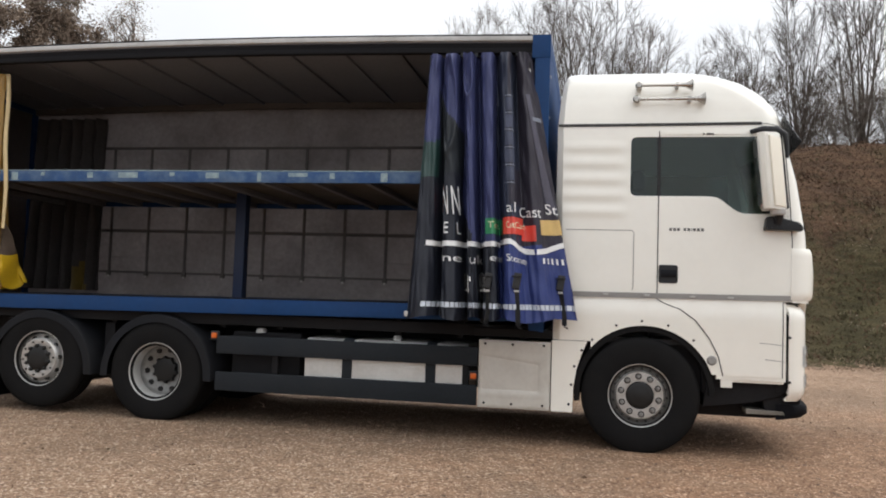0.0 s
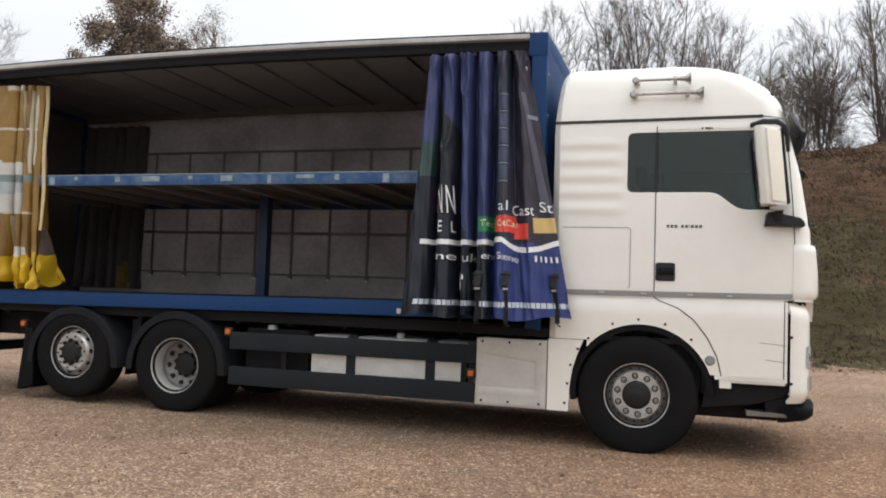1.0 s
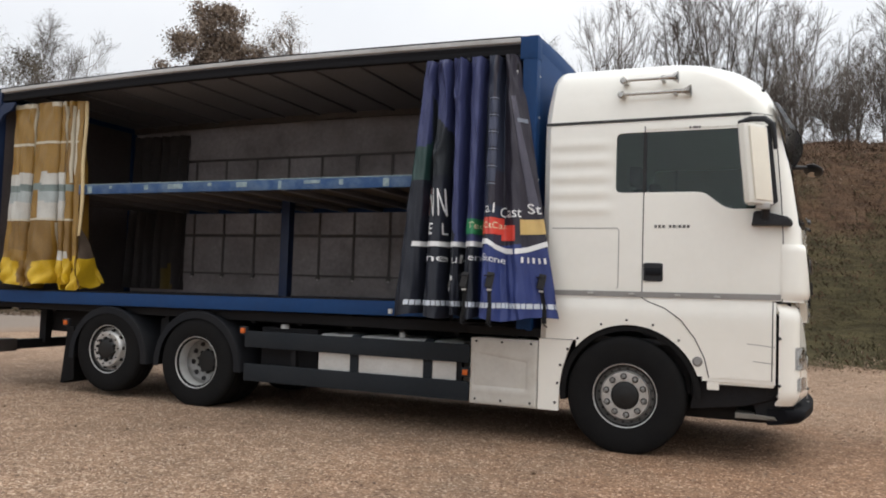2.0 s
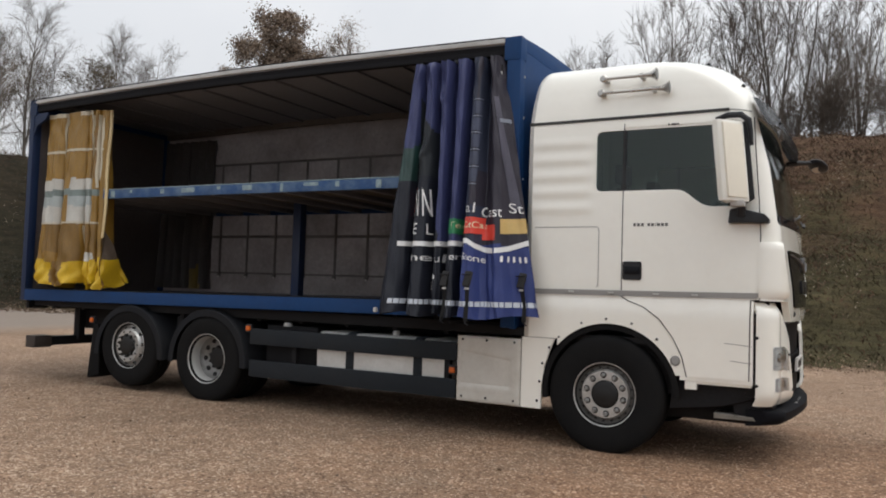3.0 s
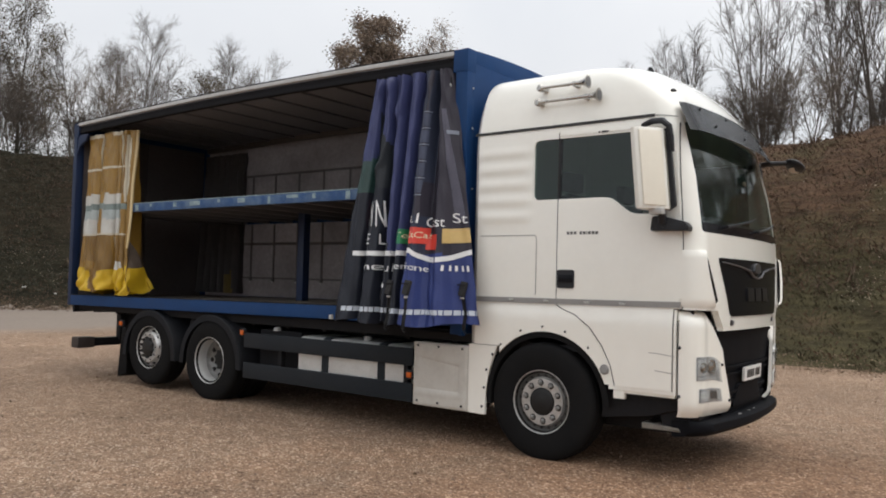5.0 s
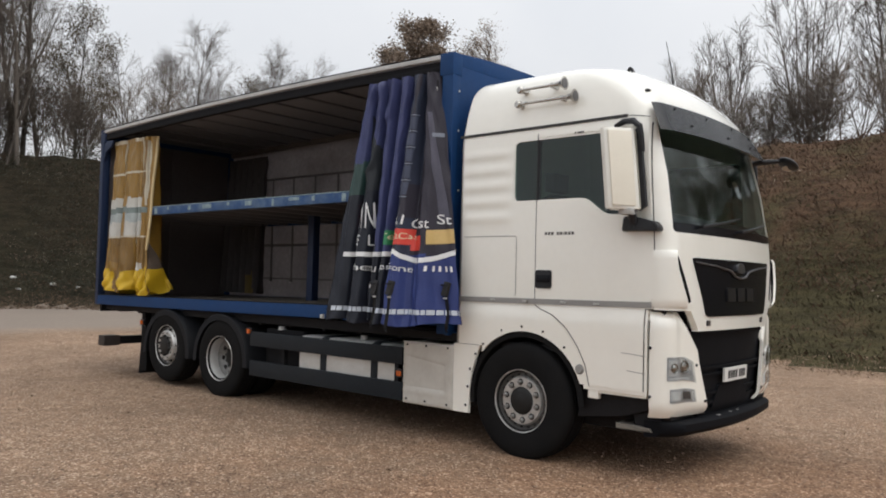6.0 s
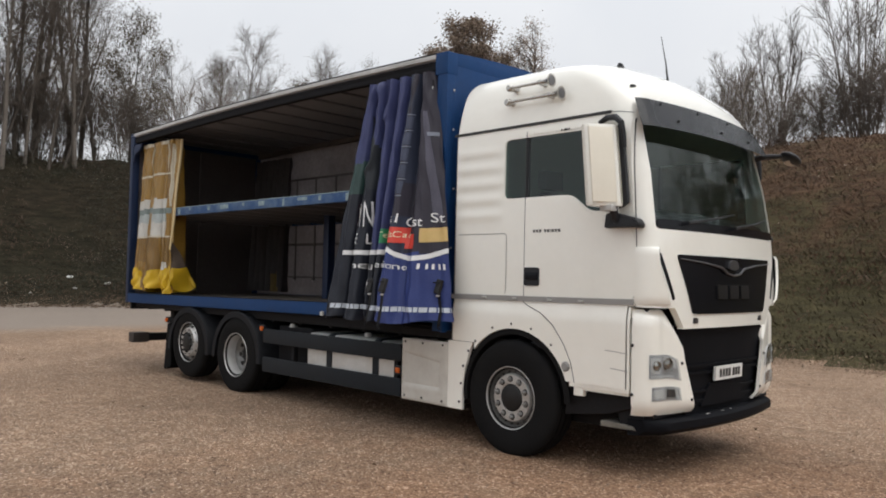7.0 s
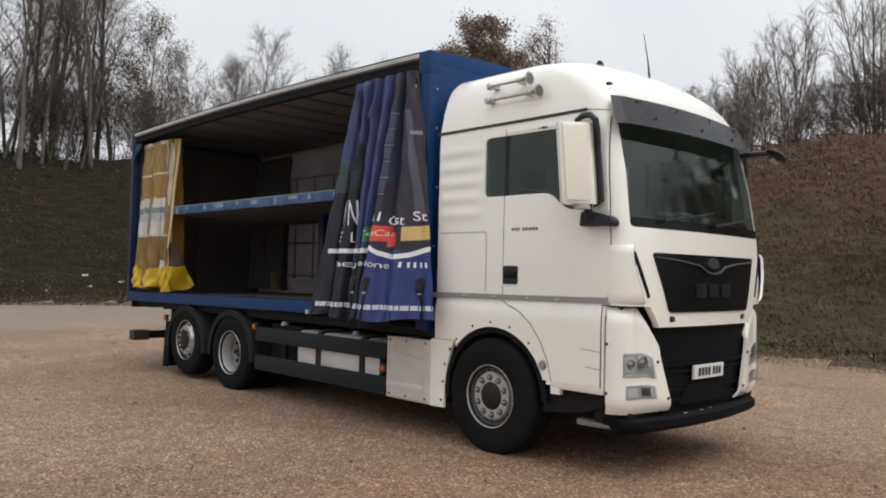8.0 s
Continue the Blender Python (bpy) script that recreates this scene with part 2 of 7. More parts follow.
# ---- mesh helpers ----
def mesh_object(name, verts, faces, materials, parent=None, smooth=0.0, indices=None):
    me = bpy.data.meshes.new(name)
    me.from_pydata(verts, [], faces)
    for m in materials if isinstance(materials, (list, tuple)) else [materials]:
        me.materials.append(m)
    if indices is not None:
        me.polygons.foreach_set("material_index", np.asarray(indices, dtype=np.int32))
    if smooth:
        me.polygons.foreach_set("use_smooth", np.ones(len(me.polygons), dtype=bool))
        me.set_sharp_from_angle(angle=radians(smooth))
    me.update()
    ob = new(name, me)
    ob.parent = parent
    return ob


def part(name, bm, material, parent, label="", smooth=35.0):
    """Links a bmesh as one mesh object under a thing or a part."""
    me = bpy.data.meshes.new(name)
    bmesh.ops.recalc_face_normals(bm, faces=bm.faces)
    bm.to_mesh(me)
    bm.free()
    for m in material if isinstance(material, (list, tuple)) else [material]:
        me.materials.append(m)
    if smooth:
        me.polygons.foreach_set("use_smooth", np.ones(len(me.polygons), dtype=bool))
        me.set_sharp_from_angle(angle=radians(smooth))
    ob = new(name, me)
    ob.parent = parent
    if label:
        ob["label"] = label
    return ob


def box(x0, x1, y0, y1, z0, z1, bevel=0.0, bm=None, segs=2):
    """A bevelled block; several may go into one bmesh where they are one piece."""
    b = bmesh.new()
    bmesh.ops.create_cube(b, size=1.0, matrix=Matrix.Translation(((x0 + x1) / 2, (y0 + y1) / 2, (z0 + z1) / 2)) @ Matrix.Diagonal((x1 - x0, y1 - y0, z1 - z0, 1)))
    if bevel:
        bmesh.ops.bevel(b, geom=list(b.edges), offset=bevel, segments=segs, affect='EDGES', profile=0.7)
    if bm is None:
        return b
    return joined(bm, b)


def joined(bm, other):
    tmp = bpy.data.meshes.new("tmp")
    other.to_mesh(tmp)
    other.free()
    bm.from_mesh(tmp)
    bpy.data.meshes.remove(tmp)
    return bm


def tube(points, radius, n=10, bm=None, caps=True):
    """A round bar along a line of points; radius may be a list."""
    b = bm if bm is not None else bmesh.new()
    pts = [Vector(p) for p in points]
    rad = radius if isinstance(radius, (list, tuple)) else [radius] * len(pts)
    rings = []
    for i, p in enumerate(pts):
        d = (pts[min(i + 1, len(pts) - 1)] - pts[max(i - 1, 0)]).normalized()
        a = d.orthogonal().normalized() if not rings else (last - d * last.dot(d)).normalized()
        last = a
        c = d.cross(a)
        rings.append([b.verts.new(p + (a * math.cos(k * math.tau / n) + c * math.sin(k * math.tau / n)) * rad[i]) for k in range(n)])
    for r0, r1 in zip(rings, rings[1:]):
        for k in range(n):
            b.faces.new((r0[k], r0[(k + 1) % n], r1[(k + 1) % n], r1[k]))
    if caps:
        b.faces.new(rings[0][::-1])
        b.faces.new(rings[-1])
    return b


def lathe(profile, n=48, bm=None, cx=0.0, cz=0.0, y0=0.0):
    """Turns a line of (radius, y) round the y axis."""
    b = bm if bm is not None else bmesh.new()
    rings = []
    for r, y in profile:
        if r < 1e-4:
            rings.append([b.verts.new((cx, y + y0, cz))])
        else:
            rings.append([b.verts.new((cx + r * math.cos(k * math.tau / n), y + y0, cz + r * math.sin(k * math.tau / n))) for k in range(n)])
    for r0, r1 in zip(rings, rings[1:]):
        for k in range(n):
            k2 = (k + 1) % n
            if len(r0) == 1 and len(r1) == 1:
                continue
            if len(r0) == 1:
                b.faces.new((r0[0], r1[k2], r1[k]))
            elif len(r1) == 1:
                b.faces.new((r0[k], r0[k2], r1[0]))
            else:
                b.faces.new((r0[k], r0[k2], r1[k2], r1[k]))
    return b


def prism(poly, axis, a, c, bevel=0.0):
    """A plate with the outline poly, from a to c along the axis; the outline is (x, z) for axis y, (y, z) for axis x, (x, y) for axis z."""
    b = bmesh.new()

    def put(p, d):
        return {"y": (p[0], d, p[1]), "x": (d, p[0], p[1]), "z": (p[0], p[1], d)}[axis]
    f0 = [b.verts.new(put(p, a)) for p in poly]
    f1 = [b.verts.new(put(p, c)) for p in poly]
    b.faces.new(f0)
    b.faces.new(f1[::-1])
    for i in range(len(poly)):
        j = (i + 1) % len(poly)
        b.faces.new((f0[i], f1[i], f1[j], f0[j]))
    bmesh.ops.recalc_face_normals(b, faces=b.faces)
    if bevel:
        bmesh.ops.bevel(b, geom=list(b.edges), offset=bevel, segments=2, affect='EDGES', profile=0.7)
    return b


def rounded(poly, radius, n=5):
    """The outline with its corners rounded."""
    out, count = [], len(poly)
    for i in range(count):
        p0, p1, p2 = Vector(poly[i - 1]), Vector(poly[i]), Vector(poly[(i + 1) % count])
        r = radius[i] if isinstance(radius, (list, tuple)) else radius
        if r <= 0:
            out.append(tuple(p1))
            continue
        a = p1 + (p0 - p1).normalized() * min(r, (p0 - p1).length * 0.45)
        c = p1 + (p2 - p1).normalized() * min(r, (p2 - p1).length * 0.45)
        for k in range(n + 1):
            t = k / n
            out.append(tuple(a * (1 - t) ** 2 + p1 * 2 * t * (1 - t) + c * t * t))
    return out


def lerp(x, pts):
    return float(np.interp(x, [p[0] for p in pts], [p[1] for p in pts]))


def boolean_cut(bm, cutters, smooth=30.0):
    """The bmesh less the cutters, as a new bmesh."""
    me = bpy.data.meshes.new("cut")
    bm.to_mesh(me)
    bm.free()
    ob = new("cut", me)
    tools = []
    for c in cutters:
        cm = bpy.data.meshes.new("tool")
        bmesh.ops.recalc_face_normals(c, faces=c.faces)
        c.to_mesh(cm)
        c.free()
        to = new("tool", cm)
        tools.append(to)
        mod = ob.modifiers.new("b", 'BOOLEAN')
        mod.operation, mod.solver, mod.object = 'DIFFERENCE', 'EXACT', to
    dg = bpy.context.evaluated_depsgraph_get()
    res = bpy.data.meshes.new_from_object(ob.evaluated_get(dg))
    out = bmesh.new()
    out.from_mesh(res)
    for o in tools + [ob]:
        data = o.data
        bpy.data.objects.remove(o)
        bpy.data.meshes.remove(data)
    bpy.data.meshes.remove(res)
    return out

# ---- ground: one sheet, a gravel yard inside a wooded bank ----
# stretches at low y and high x are unseen, added to shape light
FOOT = [(-36.0, -28.0), (0.0, -27.0), (22.0, -25.0), (31.0, -13.0), (32.0, 6.0), (24.0, 14.5), (14.0, 12.4), (6.5, 10.7), (0.9, 9.15), (-8.0, 9.9), (-20.0, 12.5), (-26.0, 10.5), (-29.5, 5.0), (-31.0, -5.0), (-33.0, -15.0), (-36.0, -28.0)]


def past_foot(x, y):
    """Metres beyond the foot of the bank; minus inside the yard."""
    p = np.stack([np.asarray(x, float), np.asarray(y, float)], -1)
    best, sign = np.full(p.shape[:-1], 1e9), np.full(p.shape[:-1], -1.0)
    for a, b in zip(FOOT, FOOT[1:]):
        a, b = np.array(a), np.array(b)
        d = b - a
        t = np.clip(((p - a) @ d) / (d @ d), 0, 1)
        q = a + t[..., None] * d
        dist = np.linalg.norm(p - q, axis=-1)
        side = d[0] * (p[..., 1] - a[1]) - d[1] * (p[..., 0] - a[0])
        near = dist < best
        best = np.where(near, dist, best)
        sign = np.where(near, np.where(side < 0, 1.0, -1.0), sign)
    return best * sign


def wavy(x, y, k):
    return np.sin(x * 0.9 * k + 1.3 * np.sin(y * 0.7 * k)) * 0.5 + np.sin(y * 1.1 * k + 1.7 * np.sin(x * 0.6 * k + 2.0)) * 0.5


def height(x, y):
    x, y = np.asarray(x, float), np.asarray(y, float)
    d = past_foot(x, y)
    top = np.interp(x, [-40, -32, -22, -10, 0, 10], [7.3, 6.95, 6.4, 6.1, 6.5, 7.2])
    # the unseen bank on these sides is kept low to let skylight onto the cab
    top = top * np.interp(y, [-22, -10], [0.2, 1.0]) * np.interp(x, [20, 32], [1.0, 0.25])
    run = np.interp(x, [-22, -12], [9.0, 10.3])
    s = np.clip(d / run, 0, 1)
    bank = top * (s * s * (3 - 2 * s) * 0.55 + s * 0.45)
    rough = np.clip(d / 2.0, 0, 1) * (0.22 * wavy(x, y, 1.1) + 0.10 * wavy(x + 9, y - 4, 3.1))
    berm = 0.10 * np.exp(-((d - 0.3) / 0.5) ** 2)
    yard = 0.012 * wavy(x, y, 0.6) * np.clip(-d - 1, 0, 1) * np.clip((np.hypot(x + 2.5, y) - 5.5) / 3, 0, 1)
    beyond = np.clip(d - run, 0, 60) * 0.02
    return bank + rough + berm + yard + beyond


def steps(*runs):
    out = []
    for a, b, n in runs:
        out += list(np.linspace(a, b, n, endpoint=False))
    return np.array(out + [runs[-1][1]])


gx = steps((-2500, -120, 8), (-120, -48, 24), (-48, -22, 60), (-22, 16, 90), (16, 50, 30), (50, 2500, 9))
gy = steps((-2500, -60, 8), (-60, -12, 40), (-12, 7, 34), (7, 26, 70), (26, 60, 30), (60, 2500, 9))
GX, GY = np.meshgrid(gx, gy)
GZ = height(GX, GY)
ncol = len(gx)
gverts = np.stack([GX.ravel(), GY.ravel(), GZ.ravel()], -1).tolist()
gfaces, gmat = [], []
D = past_foot(GX, GY)
for j in range(len(gy) - 1):
    for i in range(ncol - 1):
        k = j * ncol + i
        gfaces.append((k, k + 1, k + 1 + ncol, k + ncol))
        gmat.append(1 if (D[j, i] + D[j + 1, i + 1]) / 2 > 0.0 else 0)


def gravel_material():
    m = bpy.data.materials.new("red_brown_gravel")
    m.use_nodes = True
    n, l = m.node_tree.nodes, m.node_tree.links
    b = n["Principled BSDF"]
    geo = n.new("ShaderNodeNewGeometry")
    stones = n.new("ShaderNodeTexVoronoi")
    stones.inputs["Scale"].default_value = 62.0
    stones2 = n.new("ShaderNodeTexVoronoi")
    stones2.inputs["Scale"].default_value = 95.0
    hue = n.new("ShaderNodeValToRGB")
    e = hue.color_ramp.elements
    e[0].position, e[0].color = 0.0, (0.115, 0.070, 0.045, 1)
    e[1].position, e[1].color = 1.0, (0.66, 0.52, 0.40, 1)
    for p, c in ((0.3, (0.246, 0.158, 0.104, 1)), (0.6, (0.308, 0.204, 0.136, 1)), (0.85, (0.365, 0.26, 0.179, 1))):
        q = e.new(p)
        q.color = c
    sep = n.new("ShaderNodeSeparateColor")
    big = n.new("ShaderNodeTexNoise")
    big.inputs["Scale"].default_value, big.inputs["Detail"].default_value, big.inputs["Roughness"].default_value = 0.35, 6, 0.6
    mid = n.new("ShaderNodeTexNoise")
    mid.inputs["Scale"].default_value, mid.inputs["Detail"].default_value = 5.0, 5
    mid2 = n.new("ShaderNodeTexNoise")
    mid2.inputs["Scale"].default_value, mid2.inputs["Detail"].default_value, mid2.inputs["Roughness"].default_value = 0.7, 7, 0.65
    l.new(geo.outputs["Position"], mid2.inputs["Vector"])
    rng = n.new("ShaderNodeMapRange")
    rng.inputs[1].default_value, rng.inputs[2].default_value, rng.inputs[3].default_value, rng.inputs[4].default_value = 0.3, 0.7, 0.70, 1.21
    rng2 = n.new("ShaderNodeMapRange")
    rng2.inputs[1].default_value, rng2.inputs[2].default_value, rng2.inputs[3].default_value, rng2.inputs[4].default_value = 0.3, 0.7, 0.82, 1.15
    mul = n.new("ShaderNodeMath")
    mul.operation = 'MULTIPLY'
    hsv = n.new("ShaderNodeHueSaturation")
    # a grey hard track along the far side of the yard
    xyz = n.new("ShaderNodeSeparateXYZ")
    wob = n.new("ShaderNodeMath")
    wob.operation = 'MULTIPLY_ADD'
    wob.inputs[1].default_value = 3.0
    track = n.new("ShaderNodeMapRange")
    track.inputs[1].default_value, track.inputs[2].default_value, track.inputs[3].default_value, track.inputs[4].default_value = -14.5, -16.5, 0.0, 0.85
    mix = n.new("ShaderNodeMixRGB")
    mix.inputs[2].default_value = (0.25, 0.215, 0.185, 1)
    bump, bump2 = n.new("ShaderNodeBump"), n.new("ShaderNodeBump")
    bump.inputs["Strength"].default_value, bump.inputs["Distance"].default_value = 0.95, 0.012
    bump2.inputs["Strength"].default_value, bump2.inputs["Distance"].default_value = 0.5, 0.03
    for t in (stones, stones2, big, mid):
        l.new(geo.outputs["Position"], t.inputs["Vector"])
    l.new(stones.outputs["Color"], sep.inputs[0])
    l.new(sep.outputs[0], hue.inputs[0])
    l.new(big.outputs["Fac"], rng.inputs[0])
    l.new(mid.outputs["Fac"], rng2.inputs[0])
    l.new(rng.outputs[0], mul.inputs[0])
    l.new(rng2.outputs[0], mul.inputs[1])
    l.new(mul.outputs[0], hsv.inputs["Value"])
    l.new(hue.outputs[0], hsv.inputs["Color"])
    l.new(geo.outputs["Position"], xyz.inputs[0])
    l.new(big.outputs["Fac"], wob.inputs[0])
    l.new(xyz.outputs[0], wob.inputs[2])
    l.new(wob.outputs[0], track.inputs[0])
    l.new(track.outputs[0], mix.inputs[0])
    # a ragged red-earth patch; its darkening also paints in shade beside the lorry
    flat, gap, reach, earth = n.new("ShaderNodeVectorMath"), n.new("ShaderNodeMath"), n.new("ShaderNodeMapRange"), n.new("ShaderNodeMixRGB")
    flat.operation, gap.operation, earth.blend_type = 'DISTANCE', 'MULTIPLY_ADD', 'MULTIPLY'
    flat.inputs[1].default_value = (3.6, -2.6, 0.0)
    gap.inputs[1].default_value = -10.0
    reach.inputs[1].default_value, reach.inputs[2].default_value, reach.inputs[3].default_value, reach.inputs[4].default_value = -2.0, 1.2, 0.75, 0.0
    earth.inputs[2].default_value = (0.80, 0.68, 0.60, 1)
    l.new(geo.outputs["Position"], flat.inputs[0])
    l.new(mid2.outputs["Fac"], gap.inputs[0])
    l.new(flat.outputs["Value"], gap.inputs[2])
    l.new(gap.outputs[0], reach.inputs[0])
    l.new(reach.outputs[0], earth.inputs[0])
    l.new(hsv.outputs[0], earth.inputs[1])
    l.new(earth.outputs[0], mix.inputs[1])
    l.new(mix.outputs[0], b.inputs["Base Color"])
    l.new(stones.outputs["Distance"], bump.inputs["Height"])
    l.new(mid.outputs["Fac"], bump2.inputs["Height"])
    l.new(bump2.outputs[0], bump.inputs["Normal"])
    bump.invert = True
    l.new(bump.outputs[0], b.inputs["Normal"])
    b.inputs["Roughness"].default_value, b.inputs["Specular IOR Level"].default_value = 0.9, 0.25
    return m


def bank_material():
    m = bpy.data.materials.new("bank_soil_and_litter")
    m.use_nodes = True
    n, l = m.node_tree.nodes, m.node_tree.links
    b = n["Principled BSDF"]
    geo = n.new("ShaderNodeNewGeometry")
    a, c = n.new("ShaderNodeTexNoise"), n.new("ShaderNodeTexNoise")
    a.inputs["Scale"].default_value, a.inputs["Detail"].default_value, a.inputs["Roughness"].default_value = 0.45, 8, 0.62
    c.inputs["Scale"].default_value, c.inputs["Detail"].default_value, c.inputs["Roughness"].default_value = 2.6, 9, 0.72
    ramp = n.new("ShaderNodeValToRGB")
    e = ramp.color_ramp.elements
    e[0].position, e[0].color = 0.36, (0.074, 0.066, 0.037, 1)
    e[1].position, e[1].color = 0.64, (0.114, 0.074, 0.050, 1)
    q = e.new(0.5)
    q.color = (0.088, 0.073, 0.043, 1)
    # grass low on the slope, bracken above, in ragged patches; earth and ivy, darkened for shade, on the far bank
    xyz, up, shift = n.new("ShaderNodeSeparateXYZ"), n.new("ShaderNodeMapRange"), n.new("ShaderNodeMath")
    up.inputs[1].default_value, up.inputs[2].default_value, up.inputs[3].default_value, up.inputs[4].default_value = 1.4, 4.6, -0.16, 0.16
    shift.operation = 'ADD'
    # the far bank's wooded shade is put into this dark colour
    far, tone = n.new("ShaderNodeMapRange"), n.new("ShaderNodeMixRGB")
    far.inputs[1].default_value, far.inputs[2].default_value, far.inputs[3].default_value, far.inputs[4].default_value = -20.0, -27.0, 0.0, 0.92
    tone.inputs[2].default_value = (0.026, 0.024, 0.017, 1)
    mix = n.new("ShaderNodeMixRGB")
    mix.blend_type = 'MULTIPLY'
    mix.inputs[0].default_value = 0.8
    r2 = n.new("ShaderNodeValToRGB")
    r2.color_ramp.elements[0].position, r2.color_ramp.elements[0].color = 0.33, (0.36, 0.36, 0.38, 1)
    r2.color_ramp.elements[1].position, r2.color_ramp.elements[1].color = 0.66, (1.4, 1.32, 1.22, 1)
    bump = n.new("ShaderNodeBump")
    bump.inputs["Strength"].default_value, bump.inputs["Distance"].default_value = 1.0, 0.15
    # tufts lie in low terraces along the slope
    terrace = n.new("ShaderNodeVectorMath")
    terrace.operation = 'MULTIPLY'
    terrace.inputs[1].default_value = (0.5, 0.5, 2.2)
    l.new(geo.outputs["Position"], terrace.inputs[0])
    l.new(geo.outputs["Position"], a.inputs["Vector"])
    l.new(terrace.outputs[0], c.inputs["Vector"])
    l.new(geo.outputs["Position"], xyz.inputs[0])
    l.new(xyz.outputs[2], up.inputs[0])
    l.new(a.outputs["Fac"], shift.inputs[0])
    l.new(up.outputs[0], shift.inputs[1])
    l.new(shift.outputs[0], ramp.inputs[0])
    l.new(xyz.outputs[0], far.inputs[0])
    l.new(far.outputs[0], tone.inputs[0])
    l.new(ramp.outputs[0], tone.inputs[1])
    l.new(c.outputs["Fac"], r2.inputs[0])
    l.new(tone.outputs[0], mix.inputs[1])
    l.new(r2.outputs[0], mix.inputs[2])
    l.new(mix.outputs[0], b.inputs["Base Color"])
    l.new(c.outputs["Fac"], bump.inputs["Height"])
    l.new(bump.outputs[0], b.inputs["Normal"])
    b.inputs["Roughness"].default_value, b.inputs["Specular IOR Level"].default_value = 0.95, 0.1
    return m


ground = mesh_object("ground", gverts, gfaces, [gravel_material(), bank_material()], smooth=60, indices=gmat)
tagged(ground, "red-brown gravel yard rising into a rough earth bank", "ground", kind="structure")

# ---- the lorry ----
lorry = new("lorry")
tagged(lorry, "white three-axle curtain-sided lorry, blue side curtains drawn open, parked on gravel", "lorry")

W_PTS = [(0.5, 1.205), (1.2, 1.214), (1.26, 1.2135), (1.30, 1.211), (1.34, 1.205), (1.375, 1.198), (1.41, 1.1965), (1.45, 1.198), (2.0, 1.2), (2.9, 1.192), (3.05, 1.18), (3.2, 1.157), (3.35, 1.122), (3.45, 1.085), (3.52, 1.03), (3.565, 0.95), (3.59, 0.84), (3.605, 0.68), (3.615, 0.3)]
XF_PTS = [(0.5, 1.50), (1.3, 1.535), (1.5, 1.535), (2.05, 1.50), (2.5, 1.425), (2.85, 1.335), (3.05, 1.292), (3.15, 1.268), (3.25, 1.222), (3.35, 1.148), (3.45, 1.035), (3.53, 0.89), (3.575, 0.73), (3.60, 0.5), (3.615, 0.15)]
XR_PTS = [(0.5, -0.80), (3.0, -0.80), (3.2, -0.785), (3.4, -0.76), (3.5, -0.735), (3.565, -0.705), (3.59, -0.67), (3.605, -0.58), (3.615, -0.3)]
BOW = 0.065


def cab_section(z):
    w, xf, xr = lerp(z, W_PTS), lerp(z, XF_PTS), lerp(z, XR_PTS)
    r = min(lerp(z, [(0.5, 0.16), (2.9, 0.16), (3.15, 0.21), (3.3, 0.30), (3.45, 0.40), (3.56, 0.46)]), w * 0.5)
    return w, xf, xr, r


def cab_side(x, z):
    """Half width of the cab at a place on its side, with the pressed ribs of the rear panel."""
    w, xf, xr, r = cab_section(z)
    if -0.76 < x < -0.13 and 2.12 < z < 2.88:
        edge = min(1, (x + 0.76) / 0.06, (-0.13 - x) / 0.10)
        w += 0.009 * max(0.0, edge) * (0.5 - 0.5 * math.cos((z - 2.12) / 0.152 * math.tau))
    xb = xf - BOW - r
    if x > xb:
        w = w - r + math.sqrt(max(0.0, r * r - (x - xb) ** 2))
    return w


def cab_front(y, z, grow=0.0):
    """How far forward the cab's front lies at (y, z)."""
    w, xf, xr, r = cab_section(z)
    a = abs(y)
    if a <= w - r:
        return xf - BOW * (a / (w - r)) ** 2 + grow
    return xf - BOW - r + math.sqrt(max(0.0, r * r - min(r, a - (w - r)) ** 2)) + grow


def cab_ring(z, inset=0.0):
    w, xf, xr, r = cab_section(z)
    pts = []
    xb = xf - BOW - r
    for x in np.linspace(xr, xb, 34):
        rear = 0.05 * max(0.0, 1 - (x - xr) / 0.06) ** 2
        pts.append((x, cab_side(x, z) - rear))
    for k in range(1, 9):
        a = k / 9 * math.pi / 2
        pts.append((xb + r * math.sin(a), w - r + r * math.cos(a)))
    for y in np.linspace(w - r, 0, 9):
        pts.append((xf - BOW * (y / (w - r)) ** 2, y))
    if inset:
        pts = [(xr + inset + (x - xr) * (xf - xr - 2 * inset) / (xf - xr), y * (w - inset) / w) for x, y in pts]
    return [(x, -y) for x, y in pts] + [(x, y) for x, y in pts[-2::-1]]


def cab_solid(zs, inset=0.0):
    b = bmesh.new()
    rings = [[b.verts.new((x, y, z)) for x, y in cab_ring(z, inset)] for z in zs]
    n = len(rings[0])
    for r0, r1 in zip(rings, rings[1:]):
        for k in range(n):
            b.faces.new((r0[k], r0[(k + 1) % n], r1[(k + 1) % n], r1[k]))
    b.faces.new(rings[0][::-1])
    b.faces.new(rings[-1])
    bmesh.ops.recalc_face_normals(b, faces=b.faces)
    return b


